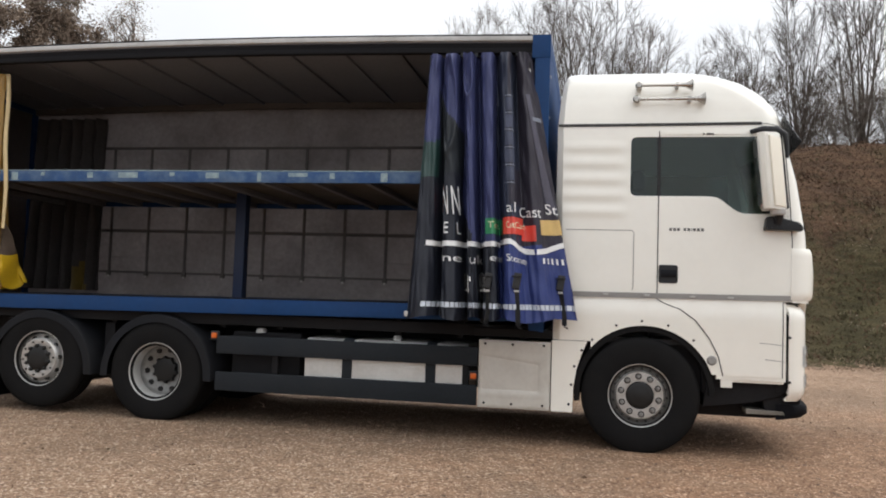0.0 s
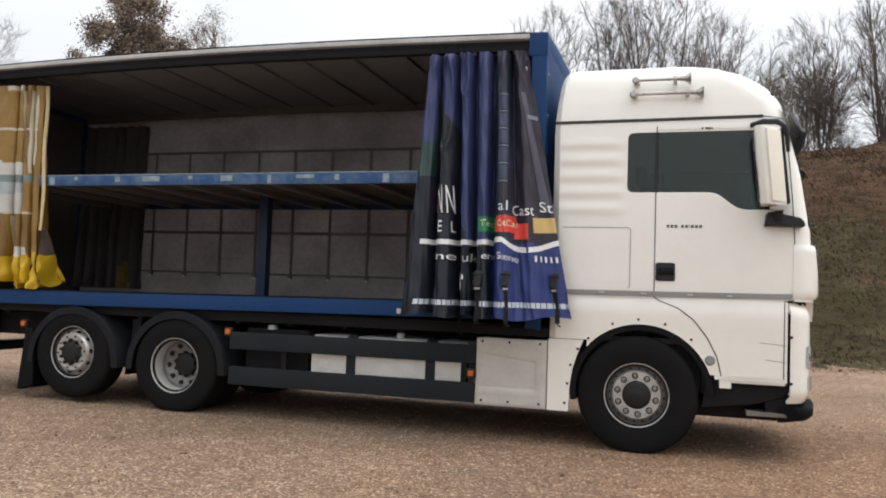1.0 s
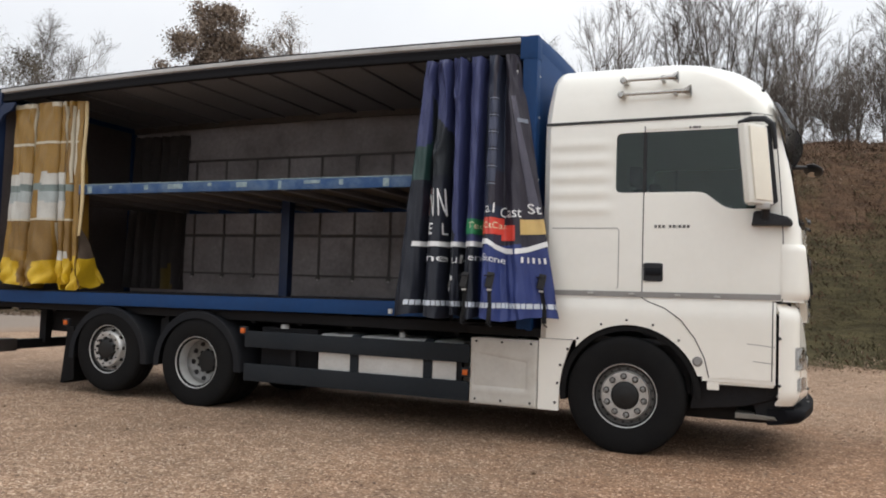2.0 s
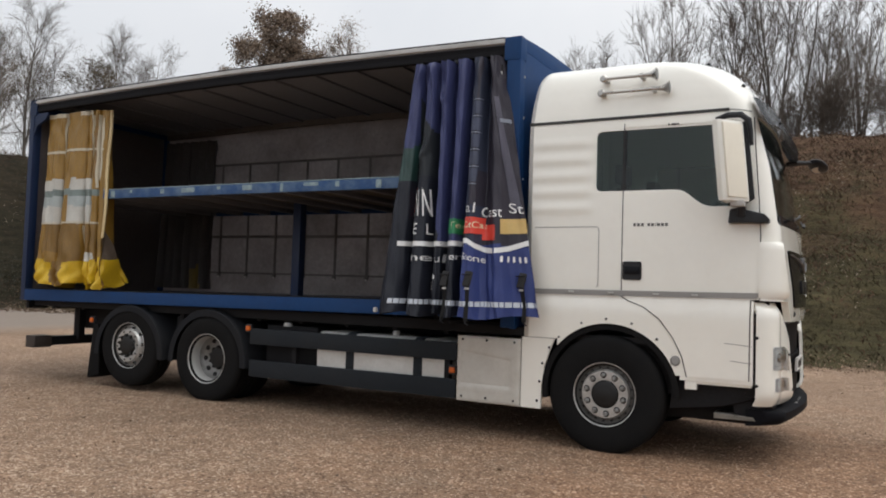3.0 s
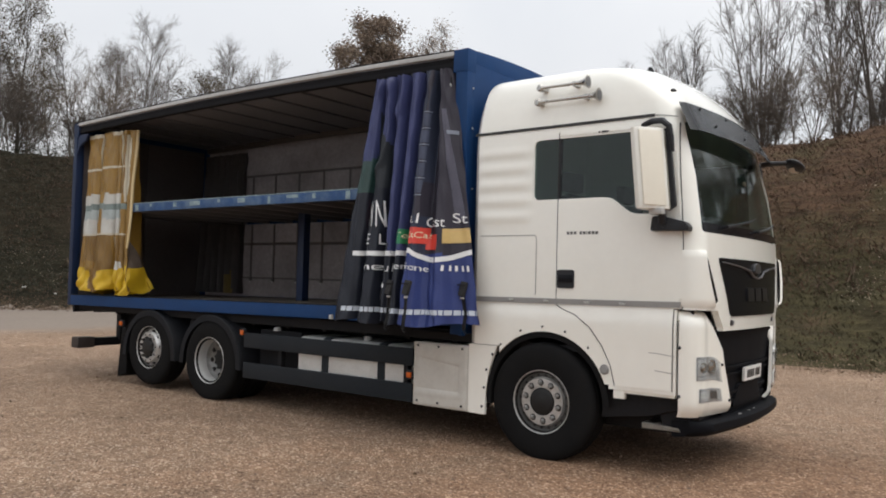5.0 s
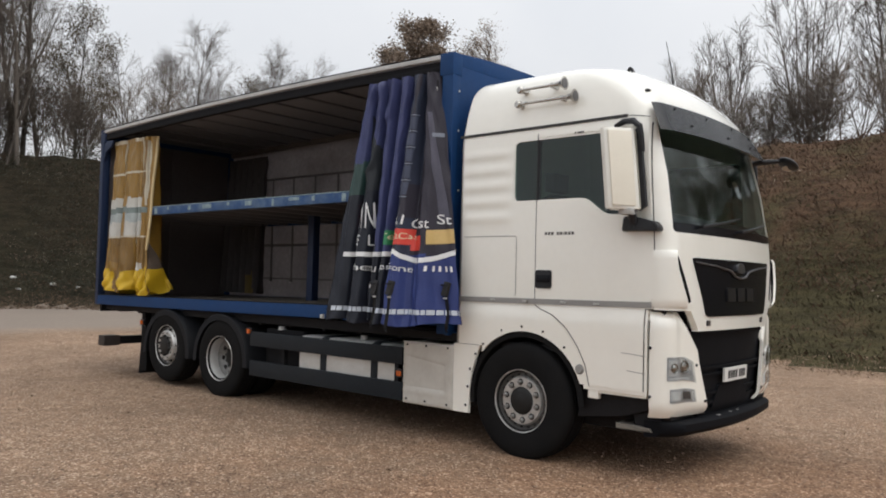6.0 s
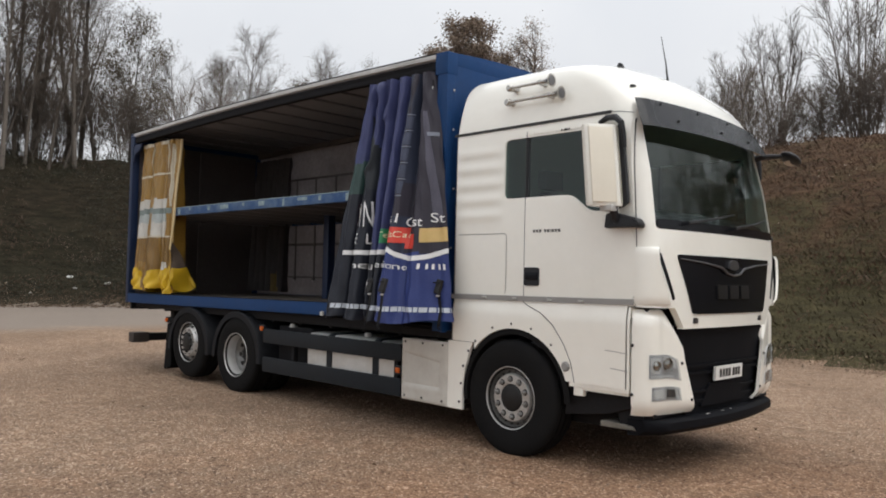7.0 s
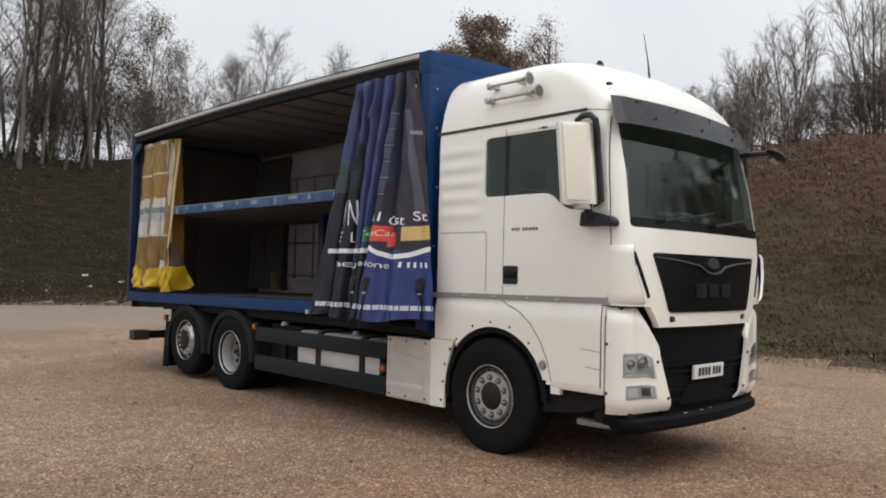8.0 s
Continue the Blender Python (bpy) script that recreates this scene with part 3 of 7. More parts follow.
CAB_Z = [0.70] + list(np.arange(0.80, 1.2, 0.08)) + [1.2, 1.23, 1.26, 1.28, 1.30, 1.32, 1.34, 1.36, 1.375, 1.39, 1.405, 1.42, 1.435, 1.45, 1.50] + list(np.arange(1.6, 2.1, 0.1)) + list(np.arange(2.12, 2.9, 0.0253)) + [2.93, 3.0, 3.05, 3.1, 3.15, 3.2, 3.25, 3.3, 3.35, 3.4, 3.45, 3.49, 3.53, 3.555, 3.58, 3.595, 3.605, 3.611, 3.615]
SIDE_WINDOW = rounded([(-0.12, 2.345), (-0.12, 2.895), (1.115, 2.895), (1.15, 2.19), (0.88, 2.19), (0.81, 2.215), (0.66, 2.335), (0.58, 2.345)], [0.06, 0.06, 0.05, 0.05, 0.04, 0.05, 0.05, 0.05])
SCREEN = rounded([(-1.118, 2.035), (-1.07, 2.97), (1.07, 2.97), (1.118, 2.035)], 0.045)


def disc_poly(cx, cz, r, n=64):
    return [(cx + r * math.cos(k * math.tau / n), cz + r * math.sin(k * math.tau / n)) for k in range(n)]


cutters = [cab_solid([0.76] + [z for z in CAB_Z[1:-8]], 0.055), prism(SIDE_WINDOW, "y", -1.5, 1.5), prism(SCREEN, "x", 0.9, 2.0),
           prism(disc_poly(0.03, 0.52, 0.63), "y", -1.5, -0.7), prism(disc_poly(0.03, 0.52, 0.63), "y", 0.7, 1.5),
           box(-1.5, -0.45, -1.6, 1.6, 0.3, 0.99), box(1.245, 2.0, -1.6, 1.6, 0.3, 1.225), prism([(-0.80, 1.1), (-0.80, 1.24), (-0.92, 1.395), (-1.5, 1.405), (-1.5, 1.1)], 'x', 1.245, 2.0), prism([(0.80, 1.1), (0.80, 1.24), (0.92, 1.395), (1.5, 1.405), (1.5, 1.1)], 'x', 1.245, 2.0), box(-1.5, 0.66, -1.6, 1.6, 0.3, 0.735)]
cab = part("cab_shell", boolean_cut(cab_solid(CAB_Z), cutters), WHITE, lorry, "gloss white cab shell with a high rounded roof", smooth=32)


def on_side(poly, offset, thick, side=-1, cuts=16):
    """A plate with the outline poly (x, z) that lies on the cab's side."""
    b = bmesh.new()
    f = b.faces.new([b.verts.new((x, 0, z)) for x, z in poly])
    f.normal_update()
    bmesh.ops.triangulate(b, faces=[f])
    xs, zs = [p[0] for p in poly], [p[1] for p in poly]
    for axis, lo, hi in ((0, min(xs), max(xs)), (2, min(zs), max(zs))):
        count = max(2, int((hi - lo) / 0.05))
        for k in range(1, count):
            co, no = [0, 0, 0], [0, 0, 0]
            co[axis], no[axis] = lo + (hi - lo) * k / count, 1
            bmesh.ops.bisect_plane(b, geom=list(b.verts) + list(b.edges) + list(b.faces), plane_co=co, plane_no=no)
    ext = bmesh.ops.extrude_face_region(b, geom=list(b.faces))
    top = [g for g in ext["geom"] if isinstance(g, bmesh.types.BMVert)]
    tops = set(top)
    for v in b.verts:
        w = cab_side(v.co.x, v.co.z) + offset
        v.co.y = side * (w if v in tops else w - thick)
    return b


def on_front(poly, offset, thick):
    """A plate with the outline poly (y, z) that lies on the cab's front."""
    b = bmesh.new()
    f = b.faces.new([b.verts.new((0, y, z)) for y, z in poly])
    f.normal_update()
    bmesh.ops.triangulate(b, faces=[f])
    ys, zs = [p[0] for p in poly], [p[1] for p in poly]
    for axis, lo, hi, step in ((1, min(ys), max(ys), 0.05), (2, min(zs), max(zs), 0.09)):
        count = max(2, int((hi - lo) / step))
        for k in range(1, count):
            co, no = [0, 0, 0], [0, 0, 0]
            co[axis], no[axis] = lo + (hi - lo) * k / count, 1
            bmesh.ops.bisect_plane(b, geom=list(b.verts) + list(b.edges) + list(b.faces), plane_co=co, plane_no=no)
    ext = bmesh.ops.extrude_face_region(b, geom=list(b.faces))
    tops = {g for g in ext["geom"] if isinstance(g, bmesh.types.BMVert)}
    for v in b.verts:
        x = cab_front(v.co.y, v.co.z) + offset
        v.co.x = x if v in tops else x - thick
    return b


def grown(poly, d):
    """The outline moved outward by d."""
    cx, cz = sum(p[0] for p in poly) / len(poly), sum(p[1] for p in poly) / len(poly)
    area = sum(poly[i - 1][0] * poly[i][1] - poly[i][0] * poly[i - 1][1] for i in range(len(poly)))
    s = 1 if area > 0 else -1
    out = []
    for i in range(len(poly)):
        p0, p1, p2 = Vector(poly[i - 1]), Vector(poly[i]), Vector(poly[(i + 1) % len(poly)])
        d1, d2 = (p1 - p0).normalized(), (p2 - p1).normalized()
        nn = (Vector((d1.y, -d1.x)) + Vector((d2.y, -d2.x))).normalized() * s
        out.append(tuple(p1 + nn * d))
    return out


def ribbon_on_side(line, half, offset, side=-1):
    """A narrow strip along a line of (x, z) on the cab's side."""
    b = bmesh.new()
    rows = []
    pts = []
    for p, q in zip(line, line[1:]):
        cnt = max(1, int((Vector(q) - Vector(p)).length / 0.04))
        pts += [tuple(Vector(p).lerp(Vector(q), k / cnt)) for k in range(cnt)]
    pts.append(line[-1])
    for i, p in enumerate(pts):
        d = (Vector(pts[min(i + 1, len(pts) - 1)]) - Vector(pts[max(i - 1, 0)])).normalized()
        nrm = Vector((-d.y, d.x)) * half
        row = []
        for s in (-1, 1):
            x, z = p[0] + nrm.x * s, p[1] + nrm.y * s
            row.append(b.verts.new((x, side * (cab_side(x, z) + offset), z)))
        rows.append(row)
    for r0, r1 in zip(rows, rows[1:]):
        b.faces.new((r0[0], r0[1], r1[1], r1[0]))
    return b


DOOR_REAR, DOOR_LOW = 0.14, [(0.14, 1.40), (0.20, 1.365), (0.34, 1.315), (0.48, 1.215), (0.60, 1.06), (0.68, 0.90), (0.72, 0.732)]
DOOR_OUT = [(1.210, 0.732), (1.214, 1.405), (1.285, 1.50), (1.285, 1.95), (1.27, 2.25), (1.215, 2.93)]
for side, word in ((-1, "driver"), (1, "passenger")):
    pane_side = on_side(grown(SIDE_WINDOW, 0.012), -0.012, 0.006, side)
    door = part("door", on_side([(DOOR_REAR, 2.325), (0.59, 2.325), (0.665, 2.315), (0.81, 2.195), (0.88, 2.17), (1.165, 2.17), *DOOR_OUT[3::-1], *DOOR_LOW[::-1]], 0.006, 0.012, side), WHITE, lorry, "white cab door with a black recessed handle")
    part("window_frame", on_side([(DOOR_REAR, 2.915), (DOOR_REAR, 2.95), (1.205, 2.95), (1.265, 2.17), (1.17, 2.17), (1.135, 2.915)], 0.006, 0.012, side), WHITE, door)
    pane = part("window_pane", pane_side, GLASS_CAB, door, "dark tinted side window")
    pane.visible_shadow = False
    part("window_pillar", on_side([(0.122, 2.345), (0.122, 2.895), (0.152, 2.895), (0.152, 2.345)], -0.009, 0.03, side), BLACKP, door)
    part("door_seam", ribbon_on_side([(DOOR_REAR - 0.004, 2.95), *[(x - 0.004, z - 0.002) for x, z in DOOR_LOW]], 0.0055, 0.003, side), GASKET, door)
    part("front_seam", ribbon_on_side([(1.222, 2.95), (1.276, 2.25), (1.292, 1.95), (1.292, 1.50), (1.290, 1.405), (1.22, 1.398), (1.216, 0.732)], 0.004, 0.003, side), GASKET, door)
    hb = prism(rounded([(0.145, 1.545), (0.145, 1.71), (0.315, 1.71), (0.315, 1.545)], 0.025), "y", side * 1.196, side * 1.212)
    handle = part("handle", hb, BLACKP, door, "black recessed door handle", smooth=40)
    part("handle_grip", box(0.165, 0.300, *sorted((side * 1.212, side * 1.226)), 1.60, 1.665, 0.006), GRILLE, door)
    # grey strip stands in for the shadow of the sill groove
    part("sill_trim", ribbon_on_side([(-0.78, 1.420), (0.14, 1.426), (0.7, 1.431), (1.28, 1.438)], 0.024, 0.017, side), BODY_GREY, lorry, "grey strip painted for the shadow line along the cab sill")
    part("roof_seam", ribbon_on_side([(-0.79, 3.008), (0.2, 3.012), (1.03, 3.018)], 0.014, 0.006, side), GASKET, lorry, "dark seam under the roof cap")
    part("front_roof_seam", ribbon_on_side([(1.03, 3.018), (1.2, 3.00)], 0.003, 0.004, side), GASKET, lorry)
    part("side_hatch_seam", ribbon_on_side([(-0.70, 2.022), (-0.10, 2.022), (-0.08, 2.0), (-0.08, 1.49), (-0.095, 1.475)], 0.0035, 0.003, side), BODY_GREY, lorry)
    for k in range(3):
        part("side_marker", box(0.52 + 0.04 * k - (0.01 if k == 1 else 0), 0.535 + 0.04 * k + (0.02 if k == 1 else 0), *sorted((side * 1.185, side * 1.199)), 2.913, 2.929, 0.002), GASKET, lorry)
    for x in (-0.35, 0.02, 0.42, 0.75):
        part("trim_lamp", box(x, x + 0.05, *sorted((side * 1.205, side * 1.232)), 1.419, 1.436, 0.004), SILVER, lorry)

screen = part("windscreen", on_front(grown(SCREEN, 0.012), -0.012, 0.006), GLASS_SCREEN, lorry, "curved windscreen with dark lower edge")
screen.visible_shadow = False
part("windscreen_band", on_front([(-1.124, 2.02), (-1.116, 2.09), (1.116, 2.09), (1.124, 2.02)], -0.018, 0.010), GRILLE, lorry)
# cab inside
part("dashboard", prism(rounded([(1.36, 1.95), (1.31, 2.17), (1.12, 2.24), (0.90, 2.16), (0.88, 1.5), (1.36, 1.5)], 0.04), "y", -1.12, 1.12), BLACKP, lorry)
for sy in (-0.62, 0.62):
    seat = part("seat", box(0.05, 0.55, sy - 0.25, sy + 0.25, 1.55, 1.72, 0.05), SEAT, lorry)
    part("backrest", prism(rounded([(0.10, 1.65), (-0.06, 2.40), (0.06, 2.44), (0.24, 1.70)], 0.04), "y", sy - 0.24, sy + 0.24, 0.03), SEAT, seat)
    part("headrest", box(-0.08, 0.03, sy - 0.14, sy + 0.14, 2.47, 2.66, 0.04), SEAT, seat)
    part("seat_base", box(0.08, 0.5, sy - 0.2, sy + 0.2, 1.0, 1.56, 0.02), BLACKP, seat)
part("cab_floor", box(-0.72, 1.2, -1.1, 1.1, 0.98, 1.03), BLACKP, lorry)
part("bunk", box(-0.73, -0.15, -1.08, 1.08, 1.5, 1.85, 0.05), SEAT, lorry)
wheelb = bmesh.new()
tube([(0.78 + 0.11 * math.sin(a) * 0.6, -0.62 + 0.22 * math.cos(a), 2.10 + 0.22 * math.sin(a) * 0.85) for a in np.linspace(0, math.tau, 25)], 0.016, 8, wheelb)
tube([(0.78, -0.84, 2.10), (0.80, -0.62, 2.09), (0.78, -0.40, 2.10)], 0.014, 6, wheelb)
tube([(0.80, -0.62, 2.09), (1.0, -0.62, 1.9)], 0.03, 8, wheelb)
part("steering_wheel", wheelb, BLACKP, lorry)

# front panels
part("grille", on_front(rounded([(-0.875, 1.835), (-0.675, 1.345), (0.695, 1.345), (0.895, 1.835)], 0.035), 0.012, 0.02), GRILLE, lorry, "glossy black upper grille panel")
gl = bmesh.new()
tube([(cab_front(y, z) + 0.028, y, z) for y, z in ((-0.86, 1.80), (-0.5, 1.775), (-0.22, 1.74), (-0.12, 1.69), (0, 1.675), (0.12, 1.69), (0.22, 1.74), (0.5, 1.775), (0.86, 1.80))], [0.005, 0.007, 0.010, 0.010, 0.008, 0.010, 0.010, 0.007, 0.005], 8, gl)
part("chrome_strip", gl, GREYCH, lorry, "grey chrome strip curving under the badge")
part("badge", on_front(rounded([(-0.09, 1.735), (-0.06, 1.80), (0.02, 1.815), (0.08, 1.80), (0.10, 1.74), (0.03, 1.72)], 0.02), 0.034, 0.02), GREYCH, lorry, "small grey badge")
for k, y in enumerate((-0.22, 0.0, 0.22)):
    part("badge_block", on_front(rounded([(y - 0.085, 1.47), (y - 0.085, 1.59), (y + 0.085, 1.59), (y + 0.085, 1.47)], 0.01), 0.026, 0.014), GREYDK, lorry)
part("lower_grille", on_front([(-0.83, 1.215), (-0.83, 0.98), (-0.62, 0.50), (0.62, 0.50), (0.83, 0.98), (0.83, 1.215)], -0.055, 0.06), LOWGRILLE, lorry, "black slatted lower grille")
for z in (1.195, 0.90, 0.84, 0.68, 0.60):
    hw = lerp(z, [(0.5, 0.60), (0.98, 0.80), (1.2, 0.80)])
    part("grille_slat", on_front([(-hw, z - 0.012), (-hw, z + 0.012), (hw, z + 0.012), (hw, z - 0.012)], -0.035, 0.025), LOWGRILLE, lorry)
part("tow_panel", on_front(rounded([(-0.42, 0.55), (-0.28, 0.74), (0.28, 0.74), (0.42, 0.55)], 0.03), -0.03, 0.03), LOWGRILLE, lorry)
plate = part("number_plate", on_front([(-0.26, 0.765), (-0.26, 0.885), (0.26, 0.885), (0.26, 0.765)], 0.005, 0.02), PLATE, lorry, "white number plate with plain dark bars")
for y in (-0.17, -0.115, -0.06, -0.005, 0.075, 0.13, 0.185):
    part("plate_bar", on_front([(y - 0.019, 0.79), (y - 0.019, 0.86), (y + 0.019, 0.86), (y + 0.019, 0.79)], 0.008, 0.006), INKBAR, plate)
for s in (-1, 1):
    part("washer_pod", box(1.445, 1.515, *sorted((s * 0.575, s * 0.665)), 1.265, 1.315, 0.012), BLACKP, lorry)
    part("washer_jet", box(1.51, 1.522, *sorted((s * 0.60, s * 0.645)), 1.275, 1.305, 0.005), GREYCH, lorry)


# bumper corners
def bumper_point(s, v, side):
    """A place on a bumper corner: s from the side round to the inner edge, v from the bottom to the top."""
    top = 1.385 - 0.03 * (1 - min(1, s / 0.12)) ** 2 - 0.24 * max(0.0, (s - 0.60) / 0.40) ** 2.0
    z = 0.53 + (top - 0.53) * v
    round_v = 0.05 * max(0.0, 1 - v / 0.15) ** 2 + 0.06 * max(0.0, (v - 0.86) / 0.14) ** 2
    w = 1.216 - 0.8 * round_v
    r = 0.16
    inner = lerp(z, [(0.5, 0.585), (0.98, 0.76), (1.12, 0.79), (1.4, 0.84)])

    def face(y):
        return 1.555 - round_v - 0.11 * (y / 0.98) ** 2
    yc, xc = w - r, face(w - r) - r * 0.93
    if s < 0.14:
        x, y = 1.268 + (xc - 1.268) * s / 0.14, w
    elif s < 0.5:
        a = math.pi / 2 * 0.88 * (s - 0.14) / 0.36
        x, y = xc + r * math.sin(a), yc + r * math.cos(a)
    else:
        a = math.pi / 2 * 0.88
        xs, ys = xc + r * math.sin(a), yc + r * math.cos(a)
        t = (s - 0.5) / 0.5
        y = ys + (inner - ys) * t
        x = xs + (face(y) - face(ys)) + (face(ys) - xs) * min(1, t * 4)
    return x, side * y, z


def bumper_patch(name, s0, s1, v0, v1, out, material, parent, side, label="", n=(10, 6), thick=0.02):
    vs, fs = [], []
    for layer in (0, -thick):
        for j in range(n[1] + 1):
            for i in range(n[0] + 1):
                s, v = s0 + (s1 - s0) * i / n[0], v0 + (v1 - v0) * j / n[1]
                p, q, r = Vector(bumper_point(s, v, side)), Vector(bumper_point(min(s + 0.01, 1), v, side)), Vector(bumper_point(s, min(v + 0.01, 1), side))
                nrm = (q - p).cross(r - p)
                nrm = nrm.normalized() if nrm.length > 1e-9 else Vector((1, 0, 0))
                if nrm.x < 0 and s > 0.2 or nrm.y * side < 0 and s <= 0.2:
                    nrm = -nrm
                vs.append(p + nrm * (out + layer))
    w, total = n[0] + 1, (n[0] + 1) * (n[1] + 1)
    for j in range(n[1]):
        for i in range(n[0]):
            k = j * w + i
            fs.append((k, k + 1, k + 1 + w, k + w))
            fs.append((total + k + w, total + k + w + 1, total + k + 1, total + k))
    rim = [i for i in range(w)] + [j * w + n[0] for j in range(1, n[1] + 1)] + [n[1] * w + i for i in range(n[0] - 1, -1, -1)] + [j * w for j in range(n[1] - 1, 0, -1)]
    for a, b in zip(rim, rim[1:] + rim[:1]):
        fs.append((a, b, total + b, total + a))
    b = bmesh.new()
    bv = [b.verts.new(v) for v in vs]
    for f in fs:
        b.faces.new([bv[i] for i in f])
    return part(name, b, material, parent, label, smooth=50)


for side in (-1, 1):
    corner = bumper_patch("bumper_corner", 0.0, 1.0, 0.0, 1.0, 0.0, WHITE, lorry, side, "white bumper corner with headlamp and fog lamp", (34, 24), 0.03)
    lamp = bumper_patch("headlight", 0.355, 0.835, 0.36, 0.575, 0.003, LAMPBOWL, lorry, side, "clear headlight in the bumper corner", (12, 6), 0.01)
    bumper_patch("reflector", 0.375, 0.53, 0.40, 0.55, 0.008, LAMPGREY, lamp, side, n=(6, 4), thick=0.004)
    bumper_patch("reflector", 0.60, 0.80, 0.47, 0.56, 0.008, LAMPGREY, lamp, side, n=(6, 4), thick=0.004)
    bumper_patch("lamp_strip", 0.38, 0.74, 0.365, 0.385, 0.008, C_WHITE, lamp, side, n=(6, 2), thick=0.004)
    for s, v, r in ((0.46, 0.475, 0.036), (0.67, 0.485, 0.050)):
        p, q = Vector(bumper_point(s, v, side)), Vector(bumper_point(s + 0.02, v, side))
        along = (q - p).normalized()
        outw = Vector((along.y, -along.x, 0)) if along.y * along.x != 0 else Vector((1, 0, 0))
        outw = outw if outw.x > 0 else -outw
        b = bmesh.new()
        lathe([(0.0, -0.010), (r * 0.6, -0.006), (r * 0.8, 0.0), (r, -0.004), (r * 1.12, -0.004), (r * 1.15, 0.004)], 24, b)
        turn = Vector((0, -1, 0)).rotation_difference(outw).to_matrix().to_4x4()
        bmesh.ops.transform(b, matrix=Matrix.Translation(p + outw * 0.010) @ turn, verts=b.verts)
        part("projector_lens", b, CHROME, lamp)
    bumper_patch("cover", 0.35, 0.84, 0.355, 0.58, 0.020, GLASS_LAMP, lamp, side, n=(12, 6), thick=0.003).visible_shadow = False
    fog = bumper_patch("fog_light", 0.40, 0.81, 0.15, 0.275, 0.003, LAMPBOWL, lorry, side, "clear fog lamp low in the bumper corner", (10, 4), 0.01)
    bumper_patch("reflector", 0.42, 0.58, 0.17, 0.255, 0.008, LAMPGREY, fog, side, n=(6, 3), thick=0.004)
    bumper_patch("reflector", 0.63, 0.74, 0.175, 0.25, 0.008, GREYCH, fog, side, n=(6, 3), thick=0.004)
    bumper_patch("reflector", 0.75, 0.785, 0.165, 0.26, 0.008, LAMPGREY, fog, side, n=(4, 3), thick=0.004)
    bumper_patch("cover", 0.395, 0.815, 0.145, 0.28, 0.014, GLASS_LAMP, fog, side, n=(8, 4), thick=0.002).visible_shadow = False
    for s, v in ((0.10, 0.66), (0.10, 0.20), (0.93, 0.60), (0.97, 0.17)):
        p = Vector(bumper_point(s, v, side))
        b = bmesh.new()
        bmesh.ops.create_uvsphere(b, u_segments=10, v_segments=6, radius=0.014, matrix=Matrix.Translation(p))
        part("stud", b, BLACKP, corner)
    # wind deflector on the cab's front corner, an open slot along its front edge
    outer, inner_skin = [], []
    for z in np.linspace(1.425, 1.885, 15):
        t = (z - 1.425) / 0.46
        w, xf, xr, r = cab_section(z)
        xb = xf - BOW - r
        end = 0.975 + 0.115 * t + 0.035 * math.sin(math.pi * t) ** 0.8
        path = [(1.285, w)] + [(xb + r * math.sin(a), w - r + r * math.cos(a)) for a in np.linspace(0, math.pi / 2, 14)] + [(xf - BOW * 0.75, (w - r) * 0.85)]
        pts = [path[0]]
        for p, q in zip(path, path[1:]):
            if q[1] < end:
                f = (p[1] - end) / max(1e-6, p[1] - q[1])
                pts.append((p[0] + (q[0] - p[0]) * f, end))
                break
            pts.append(q)
        pts = np.array(pts)
        s_all = np.concatenate([[0], np.cumsum(np.linalg.norm(np.diff(pts, axis=0), axis=1))])
        qs = np.linspace(0, s_all[-1], 14)
        line = np.stack([np.interp(qs, s_all, pts[:, 0]), np.interp(qs, s_all, pts[:, 1])], -1)
        way = np.gradient(line, axis=0)
        way /= np.linalg.norm(way, axis=1)[:, None]
        nrm = np.stack([-way[:, 1], way[:, 0]], -1)
        edge = 0.010 * (max(0.0, abs(t - 0.5) * 2 - 0.8) / 0.2) ** 2
        off = 0.014 + 0.012 * np.linspace(0, 1, 14) ** 2 - edge
        nrm = nrm + np.outer(1.9 * np.linspace(0, 1, 14) ** 1.5, (0.12, 1.0))
        outer.append([(*(p + n_ * o), z) for p, n_, o in zip(line, nrm, off)])
        inner_skin.append([(*(p + n_ * (o - 0.012)), z) for p, n_, o in zip(line, nrm, off)])
    db = bmesh.new()
    va = [[db.verts.new((x, side * y, z)) for x, y, z in row] for row in outer]
    vb = [[db.verts.new((x, side * y, z)) for x, y, z in row] for row in inner_skin]
    nr, nc = len(va), len(va[0])
    for a in range(nr - 1):
        for k in range(nc - 1):
            db.faces.new((va[a][k], va[a][k + 1], va[a + 1][k + 1], va[a + 1][k]))
            db.faces.new((vb[a + 1][k], vb[a + 1][k + 1], vb[a][k + 1], vb[a][k]))
        db.faces.new((va[a][0], va[a + 1][0], vb[a + 1][0], vb[a][0]))
        db.faces.new((va[a][-1], va[a + 1][-1], vb[a + 1][-1], vb[a][-1]))
    for k in range(nc - 1):
        db.faces.new((va[0][k], va[0][k + 1], vb[0][k + 1], vb[0][k]))
        db.faces.new((va[-1][k], va[-1][k + 1], vb[-1][k + 1], vb[-1][k]))
    ib = bmesh.new()
    vc = [[ib.verts.new((x, side * (y - 0.003), z)) for x, y, z in row[5:]] for row in inner_skin]
    for r0, r1 in zip(vc, vc[1:]):
        for k in range(len(r0) - 1):
            ib.faces.new((r0[k], r0[k + 1], r1[k + 1], r1[k]))
    bmesh.ops.solidify(ib, geom=list(ib.faces), thickness=0.002)
    part("deflector_lining", ib, BLACKP, lorry)
    part("wind_deflector", db, WHITE, lorry, "white wind deflector on the cab corner", smooth=40)
